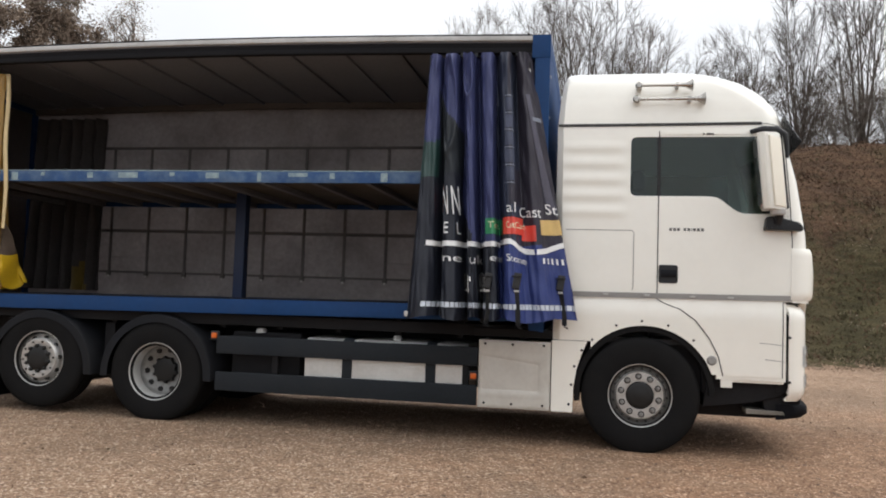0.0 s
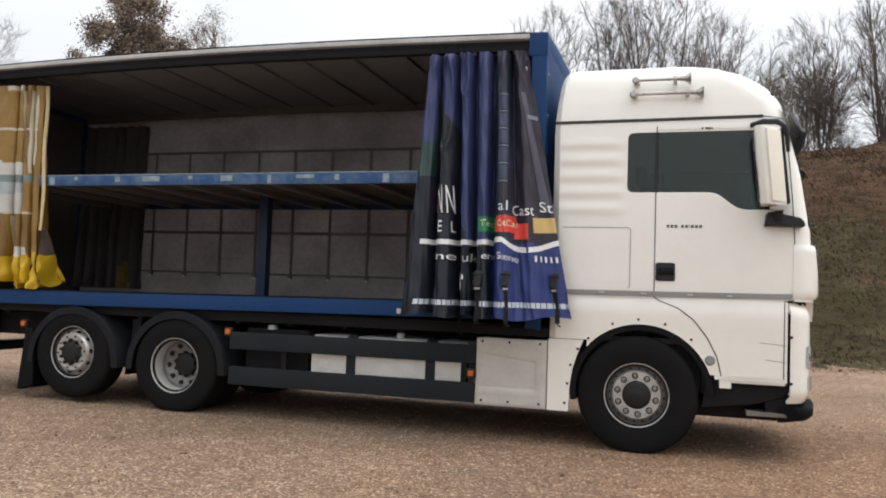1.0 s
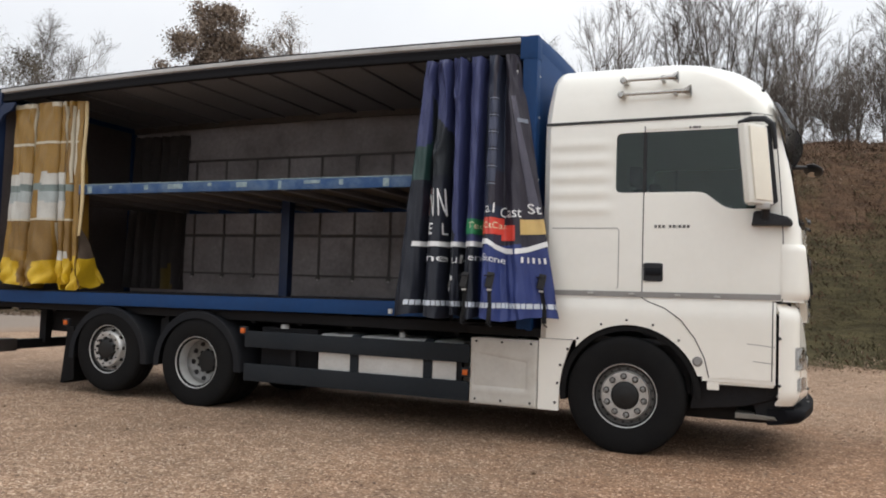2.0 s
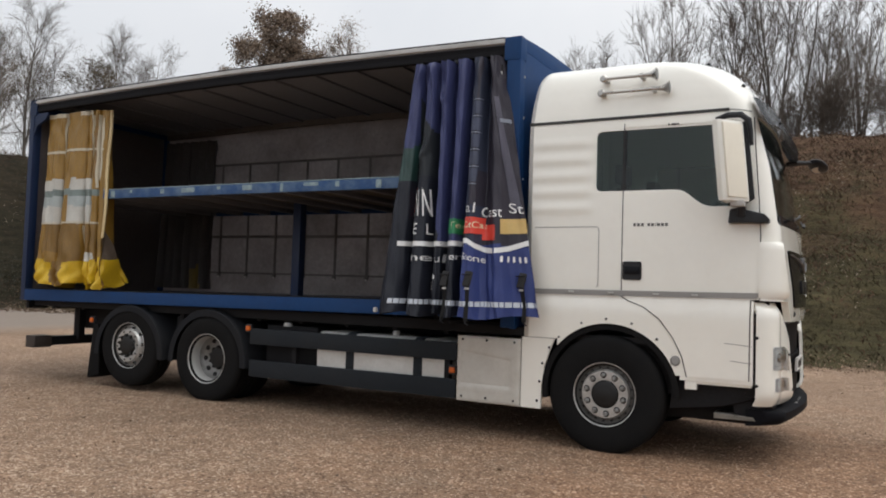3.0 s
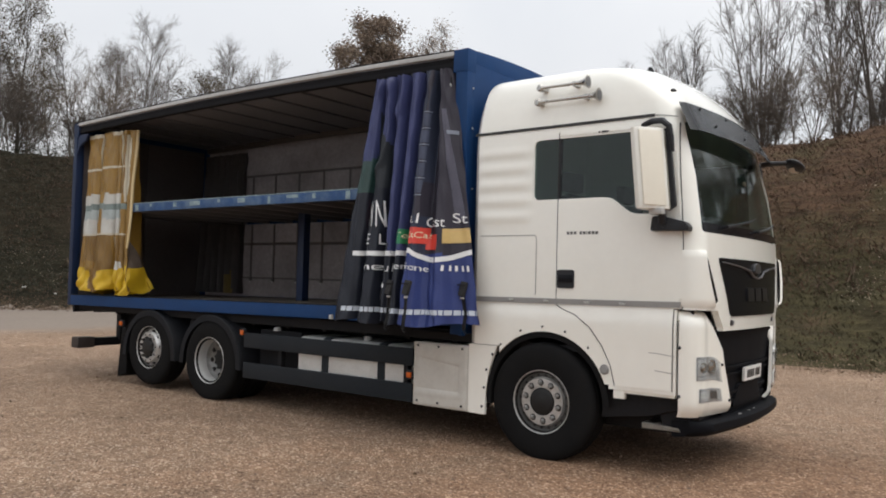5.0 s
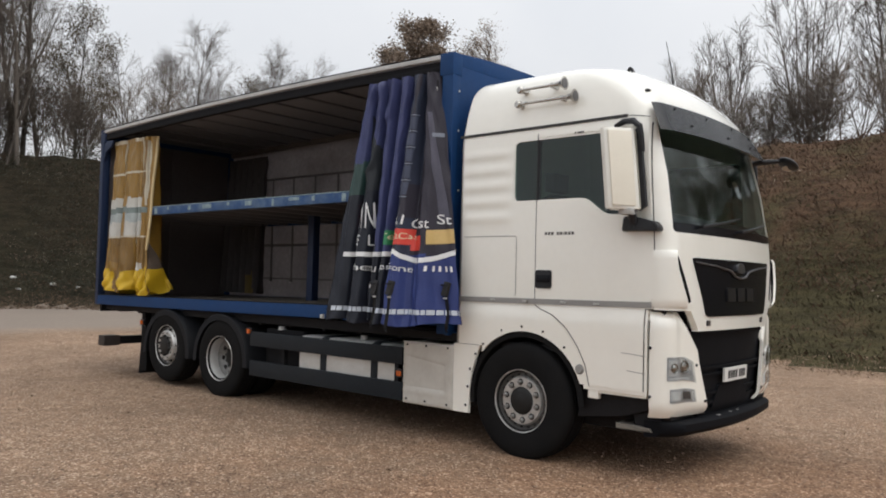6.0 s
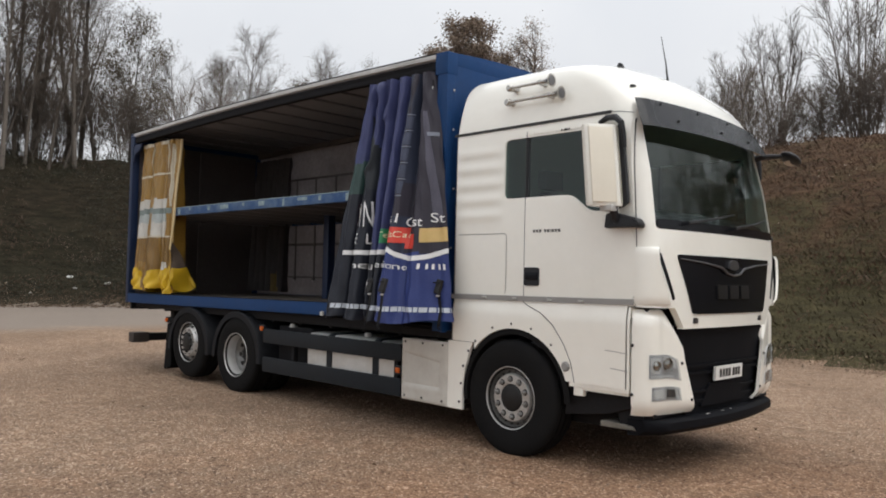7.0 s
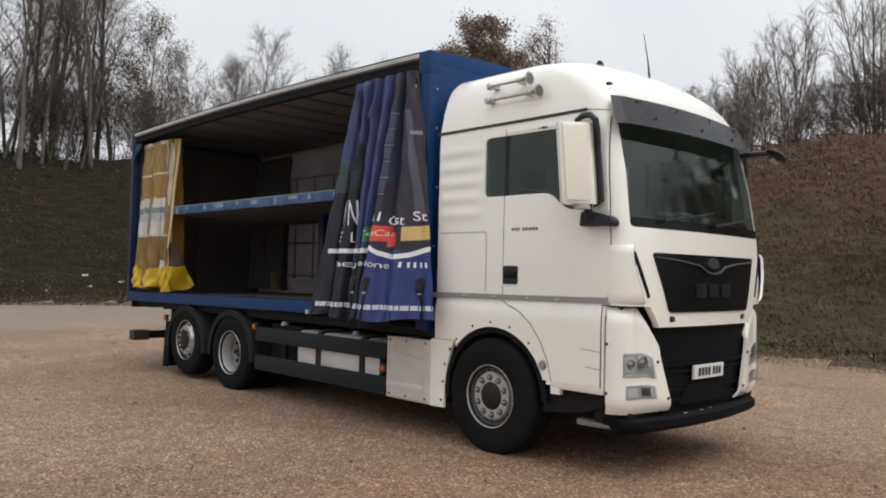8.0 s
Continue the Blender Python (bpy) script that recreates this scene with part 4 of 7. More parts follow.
    # black plate on the cab paints the darkness inside the slot
    part("deflector_slot", on_front([(side * y, z) for y, z in ((1.125, 1.84), (1.085, 1.84), (1.00, 1.66), (0.925, 1.475), (0.955, 1.46), (1.02, 1.60))], 0.004, 0.01), GRILLE, lorry)
    part("corner_backing", box(1.18, 1.36, *sorted((side * 0.7, side * 1.14)), 0.60, 1.42, 0.01), CHASSIS, lorry)
    part("scratch", ribbon_on_side([(1.07, 0.892), (1.15, 0.885), (1.235, 0.878)], 0.003, 0.0075, side), BODY_GREY, lorry) if side < 0 else None
    part("scratch", ribbon_on_side([(1.02, 1.035), (1.12, 1.03), (1.235, 1.018)], 0.0028, 0.0075, side), BODY_GREY, lorry) if side < 0 else None
lipb = bmesh.new()
rows = []
for y in np.linspace(-1.12, 1.12, 41):
    a = abs(y)
    xo = 1.575 - 0.09 * (a / 0.95) ** 2 if a < 0.95 else 1.485 - 0.24 * ((a - 0.95) / 0.22) ** 2
    rows.append([lipb.verts.new((x, y, z)) for x, z in ((xo - 0.16, 0.495), (xo - 0.03, 0.498), (xo, 0.475), (xo, 0.415), (xo - 0.05, 0.375), (xo - 0.16, 0.355))])
for r0, r1 in zip(rows, rows[1:]):
    for k in range(6):
        lipb.faces.new((r0[k], r0[(k + 1) % 6], r1[(k + 1) % 6], r1[k]))
lipb.faces.new(rows[0])
lipb.faces.new(rows[-1][::-1])
part("bumper_lip", lipb, LOWGRILLE, lorry, "black plastic bumper lip", smooth=45)
part("front_beam", box(1.05, 1.40, -1.08, 1.08, 0.50, 1.2, 0.02), CHASSIS, lorry)
for y0, y1 in ((-0.43, -0.38), (-0.15, -0.125), (0.01, 0.03)):
    part("lip_clip", box(1.51, 1.53, y0, y1, 0.496, 0.502, 0.002), BODY_GREY, lorry)

# black lower border of the windscreen and its wipers
part("windscreen_border", on_front(rounded([(-1.105, 2.045), (-1.102, 2.115), (1.102, 2.115), (1.105, 2.045)], 0.03), 0.002, 0.006), GRILLE, lorry, "black printed lower border of the windscreen")
for y0, y1 in ((-0.75, -0.10), (0.05, 0.70)):
    arm = bmesh.new()
    pts = [(cab_front(y0 + (y1 - y0) * k / 6, 2.10 + 0.09 * k / 6) + 0.045, y0 + (y1 - y0) * k / 6, 2.10 + 0.09 * k / 6) for k in range(7)]
    tube(pts, [0.013, 0.012, 0.011, 0.010, 0.009, 0.008, 0.006], 6, arm)
    wiper = part("wiper_arm", arm, BLACKP, lorry, "black windscreen wiper")
    blade = [(cab_front(y, z) + 0.03, y, z) for y, z in [(y0 + (y1 - y0) * (0.35 + 0.95 * k / 6), 2.125 + 0.10 * k / 6) for k in range(7)]]
    part("wiper_blade", tube(blade, 0.007, 5), BLACKP, wiper)


# roof fittings, mirrors, horns
def visor():
    b = bmesh.new()
    rows = []
    for q in np.linspace(-1.0, 1.0, 45):
        row = []
        for t in np.linspace(0, 1, 7):
            z = 3.125 - 0.26 * t - 0.01 * math.sin(t * math.pi)
            w, xf, xr, r = cab_section(z)
            d = 0.05 + 0.085 * t
            flat = w - r
            m = abs(q)
            if m < 0.86:
                a = m / 0.86 * flat
                x, y = xf - BOW * (a / flat) ** 2 + d, a
            else:
                a = (m - 0.86) / 0.14 * radians(38)
                x, y = xf - BOW - r + (r + d) * math.cos(a), flat + (r + d) * math.sin(a)
            row.append(b.verts.new((x, math.copysign(y, q), z + 0.012 * (1 - m * m))))
        rows.append(row)
    for r0, r1 in zip(rows, rows[1:]):
        for k in range(len(r0) - 1):
            b.faces.new((r0[k], r1[k], r1[k + 1], r0[k + 1]))
    bmesh.ops.solidify(b, geom=list(b.faces), thickness=0.012)
    ob = part("sun_visor", b, VISOR, lorry, "smoked dark grey sun visor over the windscreen", smooth=50)
    for y, t in ((-0.86, 0.1), (-0.30, 0.1), (0.28, 0.1), (0.85, 0.12), (-0.72, 0.62), (0.0, 0.62), (0.62, 0.62)):
        z = 3.125 - 0.26 * t
        x = cab_front(y, z) + 0.05 + 0.085 * t
        s = bmesh.new()
        bmesh.ops.create_uvsphere(s, u_segments=8, v_segments=6, radius=0.013, matrix=Matrix.Translation((x + 0.008, y, z)))
        part("stud", s, BLACKP, ob)
    return ob


VISOR = surface("smoked_visor_plastic", (0.040, 0.043, 0.050), 0.22, var=0.1)
visor()
for y in (-1.0, 1.0):
    mk = bmesh.new()
    bmesh.ops.create_uvsphere(mk, u_segments=14, v_segments=8, radius=1.0, matrix=Matrix.Translation((cab_front(y, 3.25) - 0.01, y, 3.25)) @ Matrix.Rotation(radians(-40), 4, 'Y') @ Matrix.Diagonal((0.02, 0.05, 0.018, 1)))
    part("marker_lamp", mk, BLACKP, lorry)
part("roof_beacon", prism(rounded([(0.70, 3.50), (0.75, 3.585), (0.775, 3.585), (0.83, 3.50)], 0.01), "y", -0.665, -0.635, 0.006), BLACKP, lorry, "small black fin on the roof")
aer = tube([(0.90, -0.04, 3.50), (0.865, -0.02, 3.70), (0.79, 0.02, 3.98)], [0.012, 0.006, 0.003], 6)
part("aerial", aer, BLACKP, lorry, "thin black roof aerial")

for z, x0, x1 in ((3.375, -0.05, 0.42), (3.245, -0.07, 0.53)):
    y = -1.215
    wall = -cab_side(x0, z)
    b = tube([(x0, y, z), (x0 + 0.15, y, z), (x1 - 0.12, y, z), (x1 - 0.05, y, z), (x1 - 0.012, y, z), (x1, y, z)], [0.013, 0.013, 0.016, 0.026, 0.05, 0.062], 16)
    horn = part("air_horn", b, CHROME, lorry, "chrome air horn trumpet on the roof side", smooth=50)
    # darker disc on the closed end stands in for the horn's shaded throat
    part("bell_mouth", tube([(x1 - 0.02, y, z), (x1 + 0.003, y, z)], [0.02, 0.046], 16), GREYCH, horn)
    part("diaphragm", lathe([(0.0, -0.03), (0.024, -0.03), (0.034, -0.018), (0.034, 0.018), (0.024, 0.026), (0.0, 0.026)], 18, None, x0 - 0.01, z, y), CHROME, horn)
    bb = box(x0 - 0.03, x0 + 0.02, y + 0.02, wall + 0.03, z - 0.018, z + 0.018, 0.004)
    part("bracket", bb, SILVER, horn)
    part("bracket", box(x1 - 0.15, x1 - 0.12, y - 0.01, wall + 0.05, z - 0.022, z + 0.022, 0.004), SILVER, horn)

for side in (-1, 1):
    # main mirror: a tall white housing, turned a little to the rear, on black arms
    b = prism(rounded([(0.985, 1.27), (0.965, 1.47), (0.985, 1.51), (1.035, 1.515), (1.185, 1.345), (1.175, 1.27)], 0.02), "z", 2.205, 2.875, 0.02)
    for v in b.verts:
        v.co.x += (2.54 - v.co.z) * 0.09
        v.co.y *= side
    mirror = part("mirror", b, WHITE, lorry, "tall white mirror housing on black arms", smooth=40)
    g = box(0.960, 0.972, *sorted((side * 1.285, side * 1.46)), 2.25, 2.83, 0.003)
    cover = prism([(1.045, 1.512), (1.060, 1.520), (1.182, 1.362), (1.176, 1.352)], "z", 2.235, 2.845, 0.004)
    for v in [*g.verts, *cover.verts]:
        v.co.x += (2.54 - v.co.z) * 0.09
    for v in cover.verts:
        v.co.y *= side
    part("mirror_glass", g, CHROME, mirror)
    part("housing_cover", cover, CREAM, mirror, "plastic mirror cover tinted cream for the light on it")
    part("housing_foot", box(1.08, 1.19, *sorted((side * 1.30, side * 1.42)), 2.165, 2.215, 0.012), SILVER, mirror)
    arm = tube([(0.93, side * 1.205, 2.935), (1.03, side * 1.25, 2.955), (1.14, side * 1.30, 2.94), (1.20, side * 1.31, 2.89), (1.215, side * 1.30, 2.80), (1.225, side * 1.29, 2.68)], [0.020, 0.026, 0.028, 0.026, 0.022, 0.016], 10)
    part("upper_arm", arm, BLACKP, mirror)
    low = prism(rounded([(1.045, 2.04), (1.06, 2.155), (1.12, 2.165), (1.33, 2.11), (1.365, 2.07), (1.36, 2.035)], 0.02), "y", side * 1.19, side * 1.30, 0.014)
    part("lower_arm", low, BLACKP, mirror)
    part("pivot", tube([(1.15, side * 1.30, 2.10), (1.16, side * 1.34, 2.21)], 0.035, 10), BLACKP, mirror)
    part("shade_edge", prism([(1.125, 2.87), (1.185, 2.90), (1.25, 2.24), (1.185, 2.20)], 'y', side * 1.235, side * 1.275, 0.010), BLACKP, mirror)
# kerb mirror at the passenger's front corner
ka = tube([(1.30, 0.98, 2.86), (1.42, 1.02, 2.875), (1.54, 1.06, 2.875)], [0.03, 0.026, 0.022], 8)
km = part("kerb_mirror", ka, BLACKP, lorry, "black kerb mirror on an arm")
kb = bmesh.new()
bmesh.ops.create_uvsphere(kb, u_segments=20, v_segments=10, radius=1.0, matrix=Matrix.Translation((1.60, 1.12, 2.85)) @ Matrix.Rotation(radians(18), 4, 'Y') @ Matrix.Rotation(radians(-22), 4, 'X') @ Matrix.Diagonal((0.105, 0.125, 0.042, 1)))
part("mirror_head", kb, BLACKP, km)
kg = lathe([(0.0, 0.0), (0.055, 0.0), (0.06, 0.004)], 20)
bmesh.ops.transform(kg, matrix=Matrix.Translation((1.60, 1.12, 2.803)) @ Matrix.Rotation(radians(-22), 4, 'X') @ Matrix.Rotation(radians(90), 4, 'X'), verts=kg.verts)
part("mirror_glass", kg, CHROME, km)

# wheel arch trims, step panel, rivets, filler badge
for side in (-1, 1):
    ab = bmesh.new()
    rows = []
    for a in np.linspace(radians(2), radians(188), 47):
        c, s = math.cos(a), math.sin(a)
        rows.append([ab.verts.new((0.03 + r * c, side * y, 0.52 + r * s)) for r, y in ((0.628, 1.19), (0.600, 1.205), (0.575, 1.20), (0.575, 0.85), (0.60, 0.85))])
    for r0, r1 in zip(rows, rows[1:]):
        for k in range(4):
            ab.faces.new((r0[k], r0[k + 1], r1[k + 1], r1[k]))
    part("arch_liner", ab, RUBBER, lorry, "black wheel arch liner", smooth=50)
    sp = rounded([(-0.805, 0.325), (-0.805, 0.985), (-0.48, 0.985), (-0.53, 0.86), (-0.575, 0.72), (-0.60, 0.55), (-0.605, 0.325)], 0.01)
    step_panel = part("step_panel", prism(sp, "y", side * 1.17, side * 1.205, 0.006), WHITE, lorry, "white panel behind the front wheel")
    for x, z in ((-0.62, 0.40), (-0.60, 0.58), (-0.575, 0.75), (-0.51, 0.90)):
        s = bmesh.new()
        bmesh.ops.create_uvsphere(s, u_segments=8, v_segments=6, radius=0.013, matrix=Matrix.Translation((x - 0.02, side * 1.205, z)))
        part("stud", s, BLACKP, step_panel)
    for a in (28, 50, 72, 92, 112, 134):
        s = bmesh.new()
        x, z = 0.03 + 0.672 * math.cos(radians(a)), 0.52 + 0.672 * math.sin(radians(a))
        bmesh.ops.create_uvsphere(s, u_segments=8, v_segments=6, radius=0.011, matrix=Matrix.Translation((x, side * (cab_side(x, z)), z)))
        part("stud", s, GREYP, lorry)
    fb = lathe([(0.0, 0.012), (0.030, 0.012), (0.036, 0.0), (0.040, 0.004), (0.044, 0.0), (0.044, -0.02)], 20, None, 0.62, 0.86, 0)
    bmesh.ops.transform(fb, matrix=Matrix.Translation((0, side * 1.212, 0)) @ Matrix.Diagonal((1, side, 1, 1)), verts=fb.verts)
    part("marker_cap", fb, BODY_GREY, lorry)
    part("skirt_edge", box(0.70, 1.235, *sorted((side * 1.10, side * 1.195)), 0.675, 0.728, 0.012), WHITE, lorry)
    part("skirt_tab", box(0.70, 0.80, *sorted((side * 1.15, side * 1.2)), 0.625, 0.70, 0.01), WHITE, lorry)
    part("step_board", prism(rounded([(0.93, 0.395), (0.93, 0.442), (1.24, 0.43), (1.26, 0.40)], 0.006), "y", side * 0.92, side * 1.13, 0.006), STEPTAN, lorry, "worn muddy metal boarding step")
    part("step_bracket", prism([(1.10, 0.41), (1.05, 0.66), (1.28, 0.66), (1.34, 0.45), (1.30, 0.40)], "y", side * 0.95, side * 1.10, 0.01), CHASSIS, lorry)
    part("inner_guard", prism([(0.56, 0.44), (0.60, 0.73), (1.28, 0.73), (1.24, 0.58), (1.0, 0.50)], "y", side * 0.6, side * 1.13, 0.01), CHASSIS, lorry)
    part("lower_bodywork", box(0.55, 1.30, *sorted((side * 0.4, side * 1.08)), 0.55, 0.80, 0.03), CHASSIS, lorry)


# wheels
def torus_profile_tyre():
    half = 0.152
    return [(0.262, -half + 0.03), (0.276, -half + 0.012), (0.31, -half), (0.40, -half - 0.006), (0.455, -half - 0.002), (0.488, -half + 0.008), (0.507, -half + 0.026), (0.515, -half + 0.05),
            (0.515, -0.075), (0.503, -0.073), (0.503, -0.063), (0.516, -0.061), (0.516, -0.005), (0.504, -0.004), (0.504, 0.004), (0.516, 0.005), (0.516, 0.061), (0.503, 0.063), (0.503, 0.073), (0.515, 0.075),
            (0.515, half - 0.05), (0.507, half - 0.026), (0.488, half - 0.008), (0.40, half + 0.004), (0.31, half), (0.262, half - 0.03)]


def wheel(kind):
    """One wheel round the origin, its outer side towards -y. kind: steer, drive or tag."""
    w = new("wheel")
    w.parent = lorry
    q = {"steer": 0.925, "drive": 0.95, "tag": 0.935}[kind]

    def turned(profile, n=64, cx=0.0, cz=0.0, y0=0.0):
        return lathe([(r * q, y) for r, y in profile], n, None, cx * q, cz * q, y0)

    part("tyre", lathe([(r + (0.016 * max(0.0, (r - 0.4) / 0.115) if kind == "steer" else 0.0), y) for r, y in torus_profile_tyre()], 64), RUBBER, w, "black lorry tyre, dusty tread")
    lip = [(0.302, -0.140), (0.311, -0.147), (0.308, -0.154), (0.302, -0.152), (0.298, -0.143)]
    if kind == "drive":
        disc = [(0.299, -0.146), (0.284, -0.11), (0.275, -0.08), (0.268, 0.0), (0.258, 0.03), (0.236, 0.055), (0.16, 0.078), (0.13, 0.08)]
        face, hole_r, hole_y, hole_s, holes = 0.07, 0.222, 0.055, 0.032, 10
    elif kind == "tag":
        disc = [(0.278, -0.100), (0.262, -0.088), (0.245, -0.100), (0.226, -0.146), (0.216, -0.158), (0.15, -0.160), (0.128, -0.150)]
        face, hole_r, hole_y, hole_s, holes = -0.160, 0.238, -0.115, 0.024, 10
    else:
        disc = [(0.241, -0.095), (0.234, -0.118), (0.226, -0.128), (0.14, -0.128), (0.130, -0.118)]
        face, hole_r, hole_y, hole_s, holes = -0.128, 0.258, -0.090, 0.014, 20
    rim = part("rim", turned(lip), STEEL, w, "bare steel wheel rim with dirt", smooth=40)
    part("disc", turned(disc[3:] if kind == "drive" else disc), DULLSTEEL if kind == "drive" else STEEL, w, smooth=40)
    if kind == "drive":
        part("barrel", turned(disc[:4]), SILVER, w, "silver painted wheel barrel", smooth=40)
    else:
        part("dish", turned([(0.299, -0.146), (0.286, -0.115), (0.274, -0.10), (0.268, -0.088), (0.238, -0.092), (0.2, -0.08)]), DISH, w, "dark wheel dish", smooth=40)
    # dark caps on the face stand in for the shaded hand holes
    for k in range(holes):
        a = (k + 0.5) * math.tau / holes
        h = turned([(0.0, -0.006), (hole_s * 0.9, -0.006), (hole_s, 0.0), (hole_s, 0.02)], 10, hole_r * math.cos(a), hole_r * math.sin(a), hole_y)
        if kind == "tag":
            bmesh.ops.transform(h, matrix=Matrix.Translation((0, -0.008, 0)), verts=h.verts)
        part("hand_hole", h, RIM_DARK, w)
    for k in range(10):
        a = k * math.tau / 10
        ring = {"steer": 0.186, "tag": 0.141, "drive": 0.132}[kind]
        cx, cz = ring * math.cos(a), ring * math.sin(a)
        if kind == "steer":
            part("nut_washer", turned([(0.0, -0.003), (0.031, -0.003), (0.034, 0.004)], 14, cx, cz, face), RIM_DARK, w)
        nb = turned([(0.0, -0.036), (0.014, -0.036), (0.020, -0.030), (0.0225, -0.002)], 8, cx, cz, face)
        part("wheel_nut", nb, DULLSTEEL if kind == "steer" else RIM_DARK, w, smooth=40)
    if kind == "tag":
        for k in range(10):
            a = (k + 0.5) * math.tau / 10
            part("stud", turned([(0.0, -0.008), (0.011, -0.008), (0.013, 0.002)], 8, 0.192 * math.cos(a), 0.192 * math.sin(a), face), RIM_DARK, w)
    if kind == "drive":
        hub = [(0.135, 0.08), (0.132, 0.05), (0.122, 0.035), (0.09, 0.028), (0.05, 0.026), (0.0, 0.026)]
    elif kind == "tag":
        hub = [(0.148, -0.152), (0.130, -0.175), (0.105, -0.185), (0.05, -0.188), (0.0, -0.188)]
    else:
        hub = [(0.138, -0.118), (0.132, -0.130), (0.120, -0.138), (0.085, -0.142), (0.06, -0.144), (0.05, -0.147), (0.0, -0.147)]
    part("hub", turned(hub, 32), RIM_DARK, w, "dark greasy wheel hub")
    if kind == "drive":
        inner = part("inner_tyre", lathe([(r, y + 0.34) for r, y in torus_profile_tyre()], 48), RUBBER, w)
    part("drum", lathe([(0.21, 0.06), (0.21, 0.30), (0.0, 0.30)], 24), CHASSIS, w)
    return w


AXLES = (("steer", 0.0, 0.514, 1.055), ("drive", -4.83, 0.490, 1.06), ("tag", -6.18, 0.560, 1.055))
for kind, x, z, y in AXLES:
    w = wheel(kind)
    w.matrix_basis = pose(x, -y, z, 0, 13, 0)
    copy_thing(w, pose(x, y, z, 0, -7, 180))
    part("axle", tube([(x, -0.95, z), (x, 0.95, z)], 0.07, 12), CHASSIS, lorry)

# mudguards over the rear axles, flaps
for side in (-1, 1):
    for x in (-4.83, -6.18):
        mb = bmesh.new()
        rows = []
        sweep = [(0.612 * math.cos(radians(a)), 0.46 + 0.605 * math.sin(radians(a))) for a in np.linspace(0, 180, 37)]
        sweep = [(0.617, 0.42)] + sweep + [(-0.617, 0.42)]
        for dx, z in sweep:
            d = Vector((dx, 0, z - 0.46))
            d = d.normalized() if z > 0.46 else Vector((math.copysign(1, dx), 0, 0))
            rows.append([mb.verts.new((x + dx + d.x * o, side * y, z + d.z * o)) for o, y in ((-0.075, 1.215), (-0.075, 1.222), (0.0, 1.222), (0.008, 1.21), (0.008, 0.62), (0.0, 0.62), (-0.008, 1.20))])
        for r0, r1 in zip(rows, rows[1:]):
            for k in range(len(rows[0])):
                k2 = (k + 1) % len(rows[0])
                mb.faces.new((r0[k], r0[k2], r1[k2], r1[k]))
        mb.faces.new(rows[0])
        mb.faces.new(rows[-1][::-1])
        part("mudguard", mb, GREYP, lorry, "dark grey plastic mudguard", smooth=50)
    part("mudflap", prism([(-6.92, 0.10), (-6.86, 0.10), (-6.80, 0.80), (-6.84, 0.80)], "y", side * 0.62, side * 1.21, 0.004), RUBBER, lorry, "black rubber mudflap")
    part("mudflap_side", prism([(-6.915, 0.10), (-6.84, 0.80), (-6.74, 0.80), (-6.70, 0.16)], "y", side * 1.195, side * 1.215, 0.004), RUBBER, lorry)

# chassis
for y in (-0.40, 0.40):
    part("chassis_rail", box(-8.1, 1.1, y - 0.04, y + 0.04, 0.66, 0.95, 0.008), CHASSIS, lorry)
for x in (-7.6, -5.5, -3.9, -2.6, -1.2, 0.5):
    part("crossmember", box(x - 0.06, x + 0.06, -0.38, 0.38, 0.70, 0.90, 0.01), CHASSIS, lorry)
part("gearbox", box(-1.9, 0.5, -0.36, 0.36, 0.40, 1.0, 0.08), CHASSIS, lorry)
part("propshaft", tube([(-1.9, 0, 0.62), (-4.6, 0, 0.55)], 0.06, 12), CHASSIS, lorry)
part("differential", box(-5.1, -4.55, -0.26, 0.26, 0.34, 0.74, 0.10), CHASSIS, lorry)
part("subframe", box(-8.25, -1.0, -1.10, 1.10, 0.99, 1.10, 0.01), CHASSIS, lorry)
for x in np.arange(-7.9, -1.0, 0.62):
    part("outrigger", box(x - 0.03, x + 0.03, -1.05, 1.05, 0.96, 1.12, 0.006), CHASSIS, lorry)
# dark blocks added to keep light and lit ground from showing underneath
part("engine_undertray", box(0.25, 1.25, -0.90, 0.90, 0.33, 0.50, 0.06), CHASSIS, lorry)
part("axle_tank", tube([(-5.5, -0.85, 0.52), (-5.5, -0.82, 0.52), (-5.5, 0.82, 0.52), (-5.5, 0.85, 0.52)], [0.12, 0.2, 0.2, 0.12], 18), CHASSIS, lorry)
part("axle_panel", box(-5.56, -5.44, -1.0, 1.0, 0.48, 0.96, 0.02), CHASSIS, lorry)
part("far_locker", box(-1.5, -0.82, 0.80, 1.19, 0.24, 0.95, 0.03), CHASSIS, lorry)
part("air_tank_bracket", box(-4.08, -3.34, -1.02, -0.46, 0.40, 0.93, 0.03), CHASSIS, lorry)
part("battery_box", box(-4.1, -3.35, 0.45, 1.1, 0.45, 0.92, 0.03), CHASSIS, lorry)
part("air_tank", tube([(-4.0, -0.75, 0.70), (-3.98, -0.75, 0.70), (-3.42, -0.75, 0.70), (-3.40, -0.75, 0.70)], [0.08, 0.13, 0.13, 0.08], 16), CHASSIS, lorry)
# far guard, made solid and low to keep light out underneath
part("far_guard", box(-4.17, -0.9, 1.14, 1.19, 0.25, 0.98, 0.02), GUARD, lorry)
